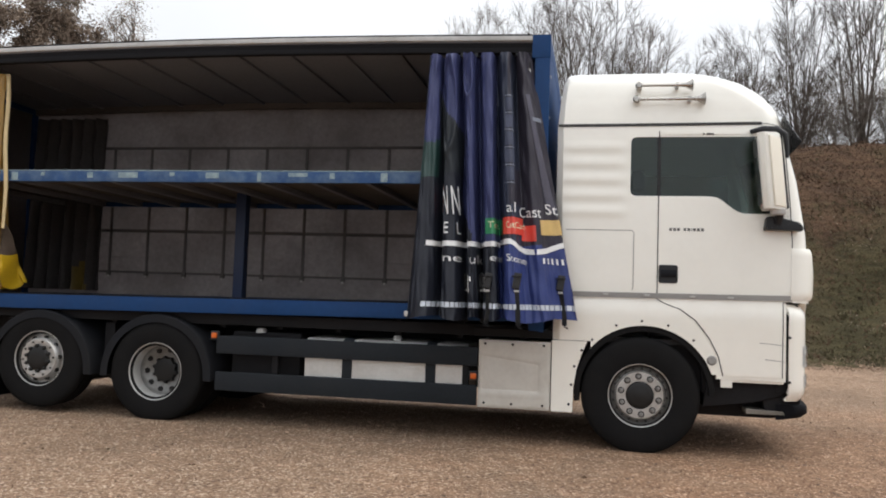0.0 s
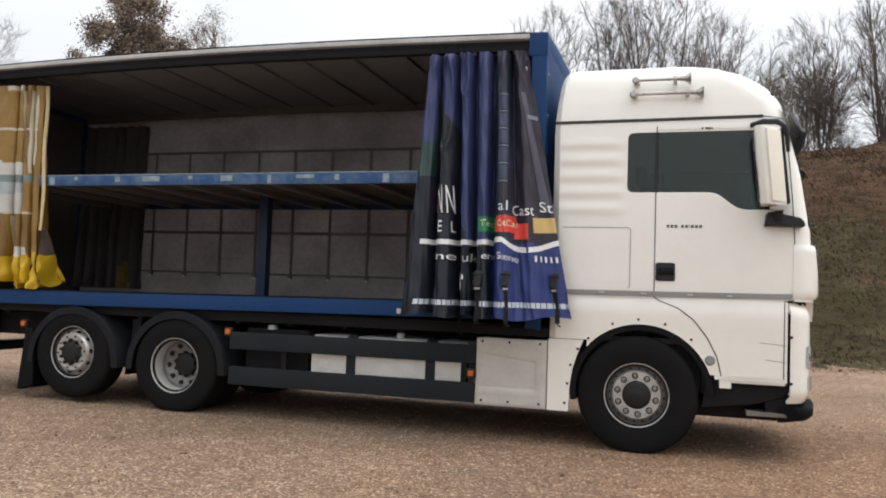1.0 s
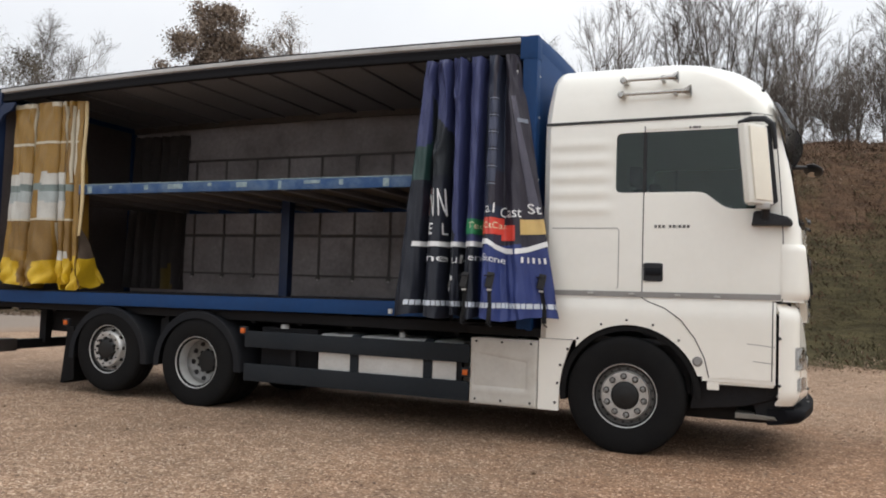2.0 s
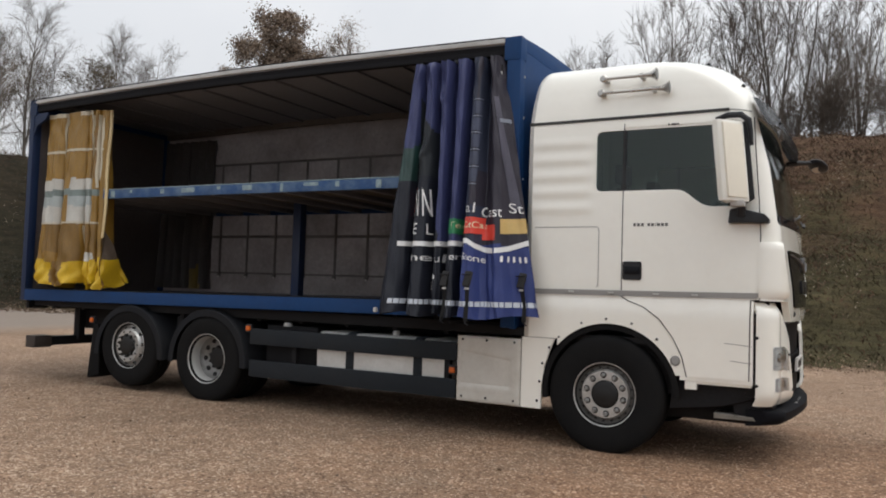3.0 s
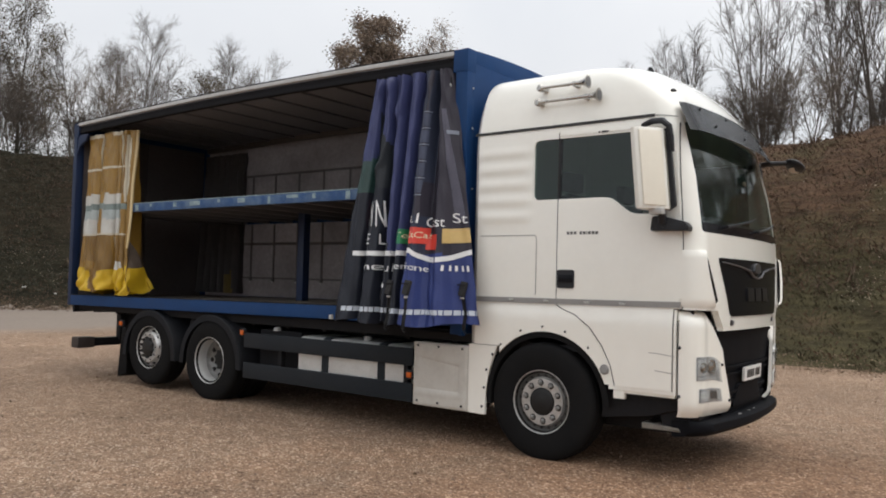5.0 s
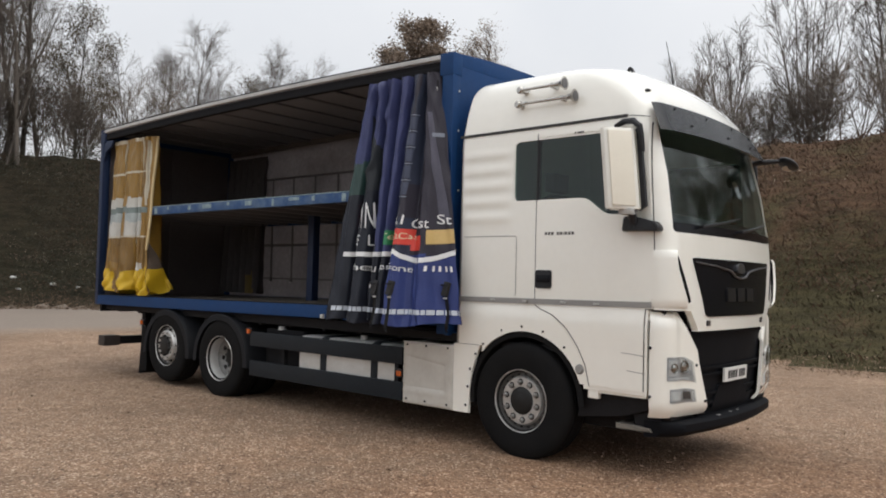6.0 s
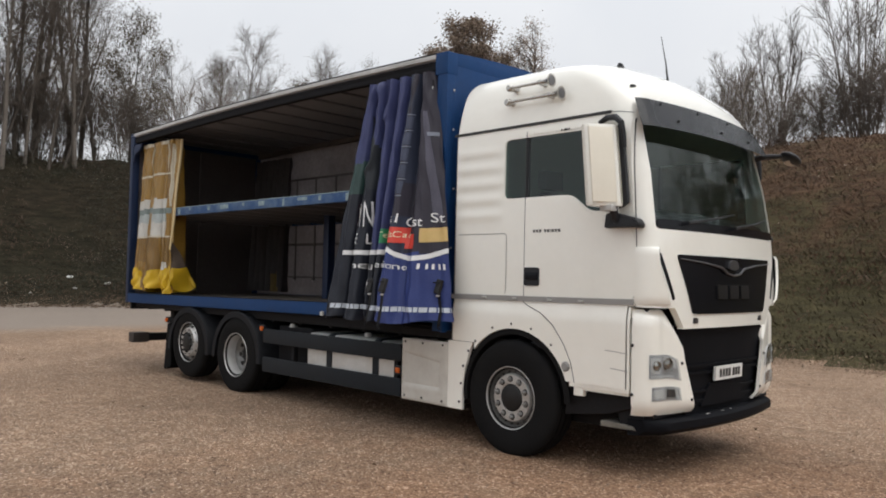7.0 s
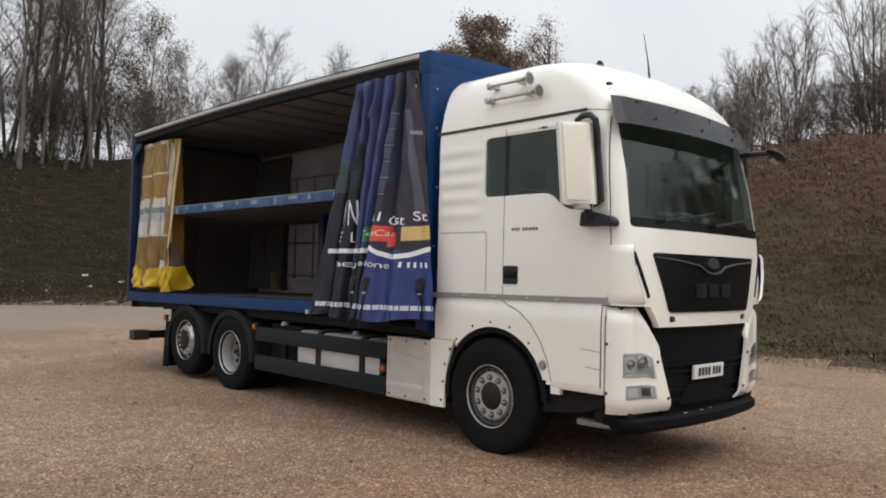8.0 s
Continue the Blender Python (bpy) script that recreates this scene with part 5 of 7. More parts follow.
# aluminium fuel tank with straps
tk = prism(rounded([(-1.155, 0.40), (-1.155, 0.90), (-0.50, 0.90), (-0.50, 0.40)], 0.10, 6), "x", -3.24, -1.60, 0.012)
tank = part("fuel_tank", tk, TANKM, lorry, "dull aluminium fuel tank with black straps", smooth=40)
for x in (-2.80, -1.96):
    part("tank_strap", prism(rounded([(-1.166, 0.39), (-1.166, 0.912), (-0.49, 0.912), (-0.49, 0.39)], 0.10, 6), "x", x - 0.05, x + 0.05, 0.004), GUARD, tank)
part("filler_cap", lathe([(0.0, -0.03), (0.04, -0.03), (0.045, 0.0), (0.045, 0.02)], 16, None, -2.35, 0.0, 0), SILVER, tank).matrix_basis = pose(0, -0.95, 0.915, -90, 0, 0)
part("valve_cap", tube([(-3.78, -1.0, 0.92), (-3.78, -1.0, 0.965)], [0.06, 0.045], 12), SILVER, lorry)
# side guard rails
for z0, z1 in ((0.705, 0.885), (0.335, 0.525)):
    part("guard_rail", box(-4.17, -1.50, -1.205, -1.165, z0, z1, 0.014), GUARD, lorry, "blue-grey side guard rail")
for x in (-3.55, -1.62):
    part("guard_post", box(x - 0.03, x + 0.03, -1.165, -1.10, 0.40, 0.84, 0.006), CHASSIS, lorry)
for x, z in ((-6.88, 0.85), (-4.19, 0.885), (-1.535, 0.615)):
    part("side_lamp", box(x - 0.027, x + 0.027, -1.228, -1.205, z - 0.027, z + 0.027, 0.008), ORANGE, lorry, "orange side marker lamp")
    part("lamp_holder", box(x - 0.045, x + 0.045, -1.208, -1.17, z - 0.045, z + 0.045, 0.006), BLACKP, lorry)


# white locker with a pressed panel
def locker():
    nx, nz = 40, 36
    x0, x1, z0, z1 = -1.49, -0.815, 0.325, 0.96
    vs, fs = [], []
    for j in range(nz + 1):
        for i in range(nx + 1):
            u, v = i / nx, j / nz
            d = 0.0
            ridge = 0.80 - 0.13 * u
            inside = min((u - 0.04) / 0.03, (0.86 - u) / 0.05, (v - 0.24) / 0.06, (ridge - v) / 0.05)
            d -= 0.016 * max(0.0, min(1.0, inside))
            d += 0.004 * math.exp(-((v - 0.20) / 0.03) ** 2) * (1 if u < 0.86 else 0.3)
            e = min(u, 1 - u, v, 1 - v)
            d -= 0.012 * max(0.0, 1 - e / 0.03) ** 2
            vs.append((x0 + (x1 - x0) * u, -1.205 - d, z0 + (z1 - z0) * v))
    for j in range(nz):
        for i in range(nx):
            k = j * (nx + 1) + i
            fs.append((k, k + 1, k + nx + 2, k + nx + 1))
    b = bmesh.new()
    bv = [b.verts.new(v) for v in vs]
    for f in fs:
        b.faces.new([bv[i] for i in f])
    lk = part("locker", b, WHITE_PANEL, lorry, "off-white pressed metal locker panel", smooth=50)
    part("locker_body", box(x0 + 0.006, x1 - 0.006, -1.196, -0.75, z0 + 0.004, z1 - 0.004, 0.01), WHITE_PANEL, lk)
    for x in (-1.43, -1.17, -0.88):
        for z in (0.37, 0.925):
            s = bmesh.new()
            bmesh.ops.create_uvsphere(s, u_segments=8, v_segments=6, radius=0.012, matrix=Matrix.Translation((x, -1.206, z)))
            part("stud", s, GREYP, lk)
    part("locker_edge", box(-0.812, -0.807, -1.19, -0.8, 0.33, 0.98), GASKET, lk)


locker()
part("cab_base", box(-0.78, 0.55, -1.05, -0.55, 0.55, 1.0, 0.02), CHASSIS, lorry)
part("cab_base", box(-0.78, 0.55, 0.55, 1.05, 0.55, 1.0, 0.02), CHASSIS, lorry)
part("deck_shadow_box", box(-1.55, -0.6, -1.15, 1.15, 0.99, 1.07, 0.01), CHASSIS, lorry)
# rear underrun bar
part("underrun_bar", box(-8.20, -8.06, -1.20, 1.20, 0.43, 0.555, 0.012), CHASSIS, lorry, "dark steel rear underrun bar")
part("underrun_end", box(-8.23, -8.03, -1.215, -0.95, 0.41, 0.575, 0.015), RUSTY, lorry)
for y in (-0.5, 0.5):
    part("underrun_arm", box(-8.12, -8.0, y - 0.05, y + 0.05, 0.5, 1.0, 0.01), CHASSIS, lorry)
part("tail_lamp", box(-8.36, -8.30, -1.15, -0.85, 0.95, 1.07, 0.01), CHASSIS, lorry)

# ---- the body ----
BX0, BX1, BY = -8.40, -0.89, 1.215
FAR = 1.27


def fallen(b):
    """Tilts a deck part down a little towards the rear, to fit the camera's view."""
    for v in b.verts:
        v.co.z += 0.011 * (v.co.x + 5.0)
    return b


def risen(x0, x1, y0, y1, z0, z1, bevel=0.0):
    """A long roof member, bent up a little in the middle to fit the camera's view."""
    b = box(x0, x1, y0, y1, z0, z1, bevel)
    for k in range(1, 20):
        bmesh.ops.bisect_plane(b, geom=list(b.verts) + list(b.edges) + list(b.faces), plane_co=(x0 + (x1 - x0) * k / 20, 0, 0), plane_no=(1, 0, 0))
    for v in b.verts:
        v.co.z += 0.058 * math.sin(math.pi * max(0.0, min(1.0, (v.co.x - BX0) / (BX1 - BX0)))) + 0.012
    return b


def cambered(x0, x1, y0, y1, z0, z1):
    """A cross rail whose top edge rises towards the middle of the roof."""
    ys = np.linspace(y0, y1, 13)
    mid, half = (y0 + y1) / 2, (y1 - y0) / 2
    return prism([(y, z1 + 0.055 * (1 - ((y - mid) / half) ** 2)) for y in ys] + [(y1, z0), (y0, z0)], "x", x0, x1, 0.006)


part("deck", fallen(box(BX0 + 0.06, BX1 - 0.05, -BY + 0.03, FAR - 0.02, 1.125, 1.245, 0.004)), DECK, lorry, "worn dark plywood load deck")
part("deck_rail", fallen(box(BX0, BX1 - 0.12, -BY, -BY + 0.05, 1.098, 1.25, 0.008)), BLUE, lorry, "blue painted deck edge rail")
part("deck_lip", fallen(box(BX0 + 0.1, BX1 - 0.2, -BY - 0.004, -BY + 0.05, 1.25, 1.260, 0.003)), FASCIA, lorry)
part("far_deck_rail", fallen(box(BX0, BX1 - 0.12, FAR - 0.05, FAR, 1.122, 1.25, 0.008)), BLUE, lorry)
part("roof_skin", risen(BX0, BX1, -BY + 0.02, FAR - 0.02, 3.80, 3.835, 0.006), ROOFIN, lorry, "grey translucent roof sheet")
part("roof_fascia", risen(BX0 + 0.05, BX1 - 0.17, -BY + 0.022, -BY + 0.07, 3.755, 3.812, 0.006), FASCIA, lorry)
part("roof_edge", risen(BX0 + 0.05, BX1 - 0.17, -BY - 0.004, -BY + 0.09, 3.862, 3.876, 0.004), FASCIA, lorry)
part("roof_rail", risen(BX0 + 0.05, BX1 - 0.17, -BY - 0.008, -BY + 0.09, 3.813, 3.861, 0.01), RAIL, lorry, "pale weathered aluminium roof rail")
part("curtain_track", risen(BX0 + 0.1, BX1 - 0.1, -BY + 0.012, -BY + 0.085, 3.70, 3.753, 0.008), FASCIA, lorry, "dark curtain track under the roof rail")
part("far_roof_rail", risen(BX0 + 0.05, BX1 - 0.05, FAR - 0.09, FAR, 3.72, 3.86, 0.01), WEB, lorry)
for x in np.arange(BX0 + 0.55, BX1 - 0.2, 0.60):
    lift = 0.058 * math.sin(math.pi * (x - BX0) / (BX1 - BX0)) + 0.012
    part("roof_bow", box(x - 0.022, x + 0.022, -BY + 0.09, FAR - 0.09, 3.772 + lift, 3.800 + lift, 0.006), BOWS, lorry)
# front wall and posts
part("bulkhead", box(BX1 - 0.05, BX1, -BY + 0.012, FAR - 0.012, 1.05, 3.85, 0.006), BLUE, lorry, "blue front bulkhead")
part("front_post", box(BX1 - 0.14, BX1 + 0.004, -BY - 0.002, -BY + 0.12, 1.06, 3.79, 0.012), BLUE, lorry, "blue front corner post")
part("front_cap", box(BX1 - 0.17, BX1 + 0.008, -BY - 0.008, -BY + 0.14, 3.66, 3.886, 0.012), BLUE, lorry)
part("front_top_rail", cambered(BX1 - 0.06, BX1 + 0.002, -BY + 0.02, FAR, 3.76, 3.880), BLUE, lorry)
part("far_front_post", box(BX1 - 0.14, BX1 + 0.004, FAR - 0.12, FAR, 1.06, 3.79, 0.012), BLUE, lorry)
for y, z in ((-1.12, 3.5), (-1.12, 3.1), (-1.1, 2.5), (-1.12, 1.9)):
    part("bolt_head", box(BX1 + 0.003, BX1 + 0.012, y - 0.01, y + 0.01, z - 0.01, z + 0.01, 0.003), SILVER, lorry)
part("rear_post", box(BX0, BX0 + 0.09, -BY - 0.002, -BY + 0.12, 1.06, 3.79, 0.012), SHADE_BLUE, lorry, "blue rear corner post, darkened for shade")
part("rear_cap", box(BX0 - 0.004, BX0 + 0.14, -BY - 0.008, -BY + 0.14, 3.66, 3.880, 0.012), SHADE_BLUE, lorry)
part("rear_gusset", prism(rounded([(BX0 + 0.05, 3.30), (BX0 + 0.05, 3.69), (BX0 + 0.38, 3.69), (BX0 + 0.33, 3.60), (BX0 + 0.15, 3.52)], 0.02), "y", -BY + 0.01, -BY + 0.05, 0.006), SHADE_BLUE, lorry)
part("far_rear_post", box(BX0, BX0 + 0.09, FAR - 0.12, FAR, 1.06, 3.79, 0.012), BLUE, lorry)
for y0, y1 in ((-BY + 0.12, 0.02), (0.03, FAR - 0.12)):
    part("rear_door", box(BX0 + 0.02, BX0 + 0.06, y0, y1, 1.12, 3.78, 0.006), DOORIN, lorry, "dark rear door seen from inside")
part("rear_top_rail", cambered(BX0 - 0.004, BX0 + 0.08, -BY + 0.1, FAR, 3.74, 3.874), BLUE, lorry)
# middle shelf
shelf = part("shelf_deck", box(BX0 + 0.60, BX1 - 0.2, -BY + 0.07, FAR - 0.1, 2.50, 2.545, 0.004), DECK, lorry, "second load deck of worn boards")
part("shelf_edge", box(BX0 + 1.60, BX1 - 0.2, -BY + 0.015, -BY + 0.07, 2.446, 2.560, 0.008), BLUEWORN, lorry, "worn blue painted shelf edge beam")
part("shelf_lip", box(BX0 + 1.60, BX1 - 0.2, -BY + 0.012, -BY + 0.07, 2.560, 2.570, 0.002), SCUFF, lorry)
for x in np.arange(BX0 + 0.7, BX1 - 0.3, 0.56):
    part("shelf_bearer", box(x - 0.03, x + 0.03, -BY + 0.07, FAR - 0.1, 2.44, 2.50, 0.006), BOWS, lorry)
rs = random.Random(8)
for x in np.arange(BX0 + 1.85, BX1 - 0.6, 0.45):
    wd = rs.choice((0.03, 0.05, 0.09, 0.13))
    x += rs.uniform(-0.2, 0.2)
    part("worn_patch", box(x - wd, x + wd * rs.uniform(0.3, 1), -BY + 0.011, -BY + 0.03, 2.456 + rs.choice((0.0, 0.03, 0.05)), 2.546, 0.002), SCUFF, shelf)
part("shelf_post", box(-4.625, -4.50, 0.04, 0.16, 1.24, 2.50, 0.01), SHADE_BLUE, lorry, "blue post under the shelf, darkened for shade")
part("shelf_post", box(-1.35, -1.22, 0.04, 0.16, 1.245, 2.50, 0.01), SHADE_BLUE, lorry)
part("shelf_far_edge", box(BX0 + 0.12, BX1 - 0.2, FAR - 0.10, FAR - 0.06, 2.44, 2.55, 0.006), BLUE, lorry)


# closed far curtain seen from inside, with its webbing
def far_curtain():
    xs, zs = np.arange(BX0 + 0.09, BX1 - 0.12, 0.05), np.linspace(1.16, 3.80, 26)
    vs, fs = [], []
    for z in zs:
        for x in xs:
            vs.append((x, FAR - 0.035 + 0.012 * math.sin(x * 5.2 + 0.6 * math.sin(z * 3)) + 0.006 * math.sin(x * 13 + z * 2), z))
    n = len(xs)
    for j in range(len(zs) - 1):
        for i in range(n - 1):
            k = j * n + i
            fs.append((k, k + 1, k + 1 + n, k + n))
    b = bmesh.new()
    bv = [b.verts.new(v) for v in vs]
    for f in fs:
        b.faces.new([bv[i] for i in f])
    bmesh.ops.solidify(b, geom=list(b.faces), thickness=0.004)
    fc = part("far_curtain", b, LINER, lorry, "closed grey side curtain seen from inside, with black webbing", smooth=60)
    for k in range(12):
        x = -7.594 + 0.564 * k
        if x < BX1 - 0.2:
            part("vertical_strap", box(x - 0.02, x + 0.02, FAR - 0.067, FAR - 0.060, 1.50, 3.24, 0.002), WEB, fc)
            part("buckle", box(x - 0.03, x + 0.03, FAR - 0.08, FAR - 0.06, 1.49, 1.54, 0.006), WEB, fc)
            part("buckle_tip", box(x - 0.012, x + 0.012, FAR - 0.085, FAR - 0.075, 1.47, 1.495, 0.003), SILVER, fc)
    for z, h in ((3.26, 0.018), (2.11, 0.022), (1.54, 0.014), (1.75, 0.006)):
        part("horizontal_strap", box(BX0 + 0.3, BX1 - 0.2, FAR - 0.058, FAR - 0.052, z - h, z + h, 0.002), WEB if z != 1.75 else LINER, fc)


far_curtain()


# ---- drawn side curtains ----
class Sheet:
    """A hanging folded sheet between a top and a bottom line of (x, y) places; u runs along the controls, z downwards."""

    def __init__(self, top, bottom, z_top, z_bottom, ease=1.0, sway=0.0, wander=0.0, crumple=0.0, swags=()):
        self.swags = swags
        self.top, self.bottom, self.z_top, self.z_bottom, self.ease, self.sway, self.wander, self.crumple = top, bottom, z_top, z_bottom, ease, sway, wander, crumple
        self.n = len(top) - 1

    def smooth(self, pts, u):
        i = min(int(u), self.n - 1)
        t = u - i
        p = [pts[max(0, min(self.n, k))] for k in (i - 1, i, i + 1, i + 2)]
        return [0.5 * (2 * p[1][a] + (p[2][a] - p[0][a]) * t + (2 * p[0][a] - 5 * p[1][a] + 4 * p[2][a] - p[3][a]) * t * t + (3 * p[1][a] - p[0][a] - 3 * p[2][a] + p[3][a]) * t ** 3) for a in (0, 1)]

    def zb(self, u):
        return self.z_bottom(u) if callable(self.z_bottom) else self.z_bottom

    def at(self, u, z):
        u = max(0.0, min(self.n, u))
        v = max(0.0, (self.z_top - z) / (self.z_top - self.zb(u)))
        w = v ** self.ease
        # the folds wander sideways on their way down
        hold = math.sin(math.pi * u / self.n) ** 0.5 if 0 < u < self.n else 0.0
        u = max(0.0, min(self.n, u + self.wander * hold * (math.sin(z * 2.3 + u * 0.8) + 0.5 * math.sin(z * 5.1 + u * 1.7))))
        a, b = self.smooth(self.top, u), self.smooth(self.bottom, u)
        s = self.sway * math.sin(v * 3.1) * math.sin(u * 1.9)
        # small creases
        c = 0.006 * math.sin(u * 7.3 + z * 9.0) * math.sin(z * 4.1 + u) + 0.004 * math.sin(z * 17 + u * 3)
        c += (0.3 + 0.7 * v) * (0.007 * math.sin(u * 11 + 2.0 * math.sin(z * 1.7 + u)) + 0.006 * math.sin(u * 3.1 + z * 7.0) * math.sin(z * 2.2 - u * 0.6))
        # pleats gather in pinches under the rail
        c += 0.02 * math.exp(-v * 7) * math.sin(u * 5.3) * math.sin(v * 40 + u)
        # loose pockets of cloth that hang in a loop from the rail
        for uc, hu, z0, z1 in self.swags:
            k = (z - z0) / (z1 - z0)
            kk = max(0.0, min(1.0, k))
            e = (abs(u - uc) - 1.75 * hu * kk ** 0.5 * (1 - kk) ** 0.6) / 0.3
            hang = math.exp(-(k / 0.07) ** 2) if k < 0 else 1.0 if k < 1 else 0.0
            c += hang * (0.02 * max(0.0, min(1.0, -e)) - 0.04 * math.exp(-e * e))
        low = self.crumple * max(0.0, (v - 0.8) / 0.2) ** 1.5
        c -= low * (math.sin(u * 2.9 + z * 11) + 0.7 * math.sin(u * 5.7 - z * 23))
        s += low * 0.8 * math.sin(u * 3.7 + z * 17 + 1)
        return Vector((a[0] + (b[0] - a[0]) * w + s, a[1] + (b[1] - a[1]) * w + c, z))

    def out(self, u, z, side):
        du = self.at(min(u + 0.03, self.n), z) - self.at(max(u - 0.03, 0), z)
        dz = self.at(u, z + 0.02) - self.at(u, z - 0.02)
        nrm = du.cross(dz)
        nrm = nrm.normalized() if nrm.length > 1e-9 else Vector((0, -1, 0))
        return nrm * side

    def mesh(self, name, material_at, materials, parent, per=7, rows=44, label=""):
        nu = self.n * per
        vs, fs, mi = [], [], []
        for j in range(rows + 1):
            for i in range(nu + 1):
                u = i / per
                z = self.z_top + (self.zb(u) - self.z_top) * j / rows
                vs.append(self.at(u, z))
        for j in range(rows):
            for i in range(nu):
                k = j * (nu + 1) + i
                fs.append((k, k + 1, k + nu + 2, k + nu + 1))
                u = (i + 0.5) / per
                z = self.z_top + (self.zb(u) - self.z_top) * (j + 0.5) / rows
                mi.append(material_at(u, z))
        ob = mesh_object(name, vs, fs, materials, parent, smooth=75, indices=mi)
        if label:
            ob["label"] = label
        return ob

    def patch(self, name, u0, u1, z0, z1, material, parent, side, off=0.004, label="", slope=0.0, slant=0.0):
        nu, nz = max(2, int(abs(u1 - u0) * 7) + 1), max(2, int(abs(z1 - z0) / 0.04) + 1)
        vs, fs = [], []
        for j in range(nz + 1):
            for i in range(nu + 1):
                u = u0 + (u1 - u0) * i / nu
                z = z0 + (z1 - z0) * j / nz + slope * (u - (u0 + u1) / 2)
                u += slant * (z - z1)
                vs.append(self.at(u, z) + self.out(u, z, side) * off)
        for j in range(nz):
            for i in range(nu):
                k = j * (nu + 1) + i
                fs.append((k, k + 1, k + nu + 2, k + nu + 1))
        ob = mesh_object(name, vs, fs, material, parent, smooth=75)
        if label:
            ob["label"] = label
        return ob

    def letters(self, text, u0, u1, z, size, material, parent, side, off=0.006, slope=0.0):
        """Lettering that follows the folds: the text's width is spread from u0 to u1."""
        cu = bpy.data.curves.new("lettering", 'FONT')
        cu.body, cu.size, cu.resolution_u = text, 1.0, 3
        tmp = bpy.data.objects.new("lettering", cu)
        scene.collection.objects.link(tmp)
        me = bpy.data.meshes.new_from_object(tmp.evaluated_get(bpy.context.evaluated_depsgraph_get()))
        bpy.data.objects.remove(tmp)
        bpy.data.curves.remove(cu)
        b = bmesh.new()
        b.from_mesh(me)
        bpy.data.meshes.remove(me)
        bmesh.ops.triangulate(b, faces=b.faces)
        width = max(v.co.x for v in b.verts)
        for k in range(1, 24):
            bmesh.ops.bisect_plane(b, geom=list(b.verts) + list(b.edges) + list(b.faces), plane_co=(width * k / 24, 0, 0), plane_no=(1, 0, 0))
        for v in b.verts:
            u, zz = u0 + (u1 - u0) * v.co.x / width, z + v.co.y * size + slope * v.co.x / width
            v.co = self.at(u, zz) + self.out(u, zz, side) * off
        return part("lettering", b, material, parent, smooth=0)


F_BOTTOM = [(-2.12, -1.36), (-2.10, -1.66), (-2.01, -1.83), (-1.88, -1.78), (-1.80, -1.60), (-1.75, -1.77), (-1.63, -1.75), (-1.57, -1.50), (-1.52, -1.71), (-1.44, -1.71), (-1.42, -1.48), (-1.37, -1.75), (-1.26, -1.84), (-1.235, -1.62), (-1.17, -1.85), (-1.07, -1.88), (-0.985, -1.705), (-0.85, -1.695), (-0.735, -1.475), (-0.57, -1.385)]
F_TOP = [(-2.06, -1.13), (-2.05, -1.23), (-2.01, -1.28), (-1.95, -1.25), (-1.93, -1.12), (-1.88, -1.26), (-1.79, -1.28), (-1.75, -1.12), (-1.71, -1.26), (-1.63, -1.28), (-1.59, -1.12), (-1.53, -1.27), (-1.44, -1.28), (-1.41, -1.12), (-1.35, -1.26), (-1.27, -1.28), (-1.235, -1.12), (-1.18, -1.27), (-1.12, -1.26), (-1.06, -1.16)]


def front_curtain_print(u, z):
    # 0 grey back, 1 navy, 2 blue, 3 violet blue, 4 plum, 5 slate
    if u < 1.2:
        return 0
    if z < 1.835:
        return 2 if u > 12.5 else 1
    if u < 3.4:
        return 3 if z > 2.84 + 0.05 * math.sin(u * 2.0) else 6 if z > 2.46 else 1
    if u < 7:
        # dark slate folds, violet only where they hang from the rail
        return 3 if z > 3.34 - 0.12 * (u - 3.4) else 0 if z > 2.5 else 1
    if u < 8.8:
        return 1 if z < 2.12 - 0.1 * (u - 7) else 3
    if u < 13:
        return 3
    if u < 14.6:
        return 5 if z > 2.1 else 4
    if u < 16:
        return 5 if (z > 2.55 and u > 15) or z < 2.2 else 4
    return 4


front = Sheet(F_TOP, F_BOTTOM, 3.705, lambda u: 1.165 - 0.02 * math.sin(u * 1.3), 1.0, 0.012, 0.19, 0.008, ((5.2, 1.25, 2.72, 3.70), (8.4, 0.8, 3.27, 3.78)))
curtain = front.mesh("side_curtain", front_curtain_print, [C_GREY, C_NAVY, C_BLUE, C_VIOLET, C_BROWN, C_SLATE, C_DARKGREEN], lorry, per=16, rows=90, label="blue and black printed side curtain drawn into folds")
S = -1 if front.out(17.5, 1.6, 1).y > 0 else 1
front.patch("white_band", 2.6, 12.95, 1.815, 1.862, C_WHITE, curtain, S, label="white printed band")
# the band sags along the front panel
nb = 30
vs, fs = [], []
for i in range(nb + 1):
    u = 12.95 + (19 - 12.95) * i / nb
    zc = 1.862 - 0.085 * math.sin(max(0.0, min(1, (u - 14.5) / 4.5)) * math.pi) ** 1.4
    for zz in (zc - 0.024, zc + 0.024):
        vs.append(front.at(u, zz) + front.out(u, zz, S) * 0.004)
    if i:
        fs.append((2 * i - 2, 2 * i, 2 * i + 1, 2 * i - 1))
mesh_object("white_band", vs, fs, C_WHITE, curtain, smooth=75)
# reflective tape, cut into blocks
k = 2.7
while k < 18.9:
    front.patch("reflective_block", k, k + 0.26, 1.262, 1.308, C_REFL, curtain, S)
    k += 0.31
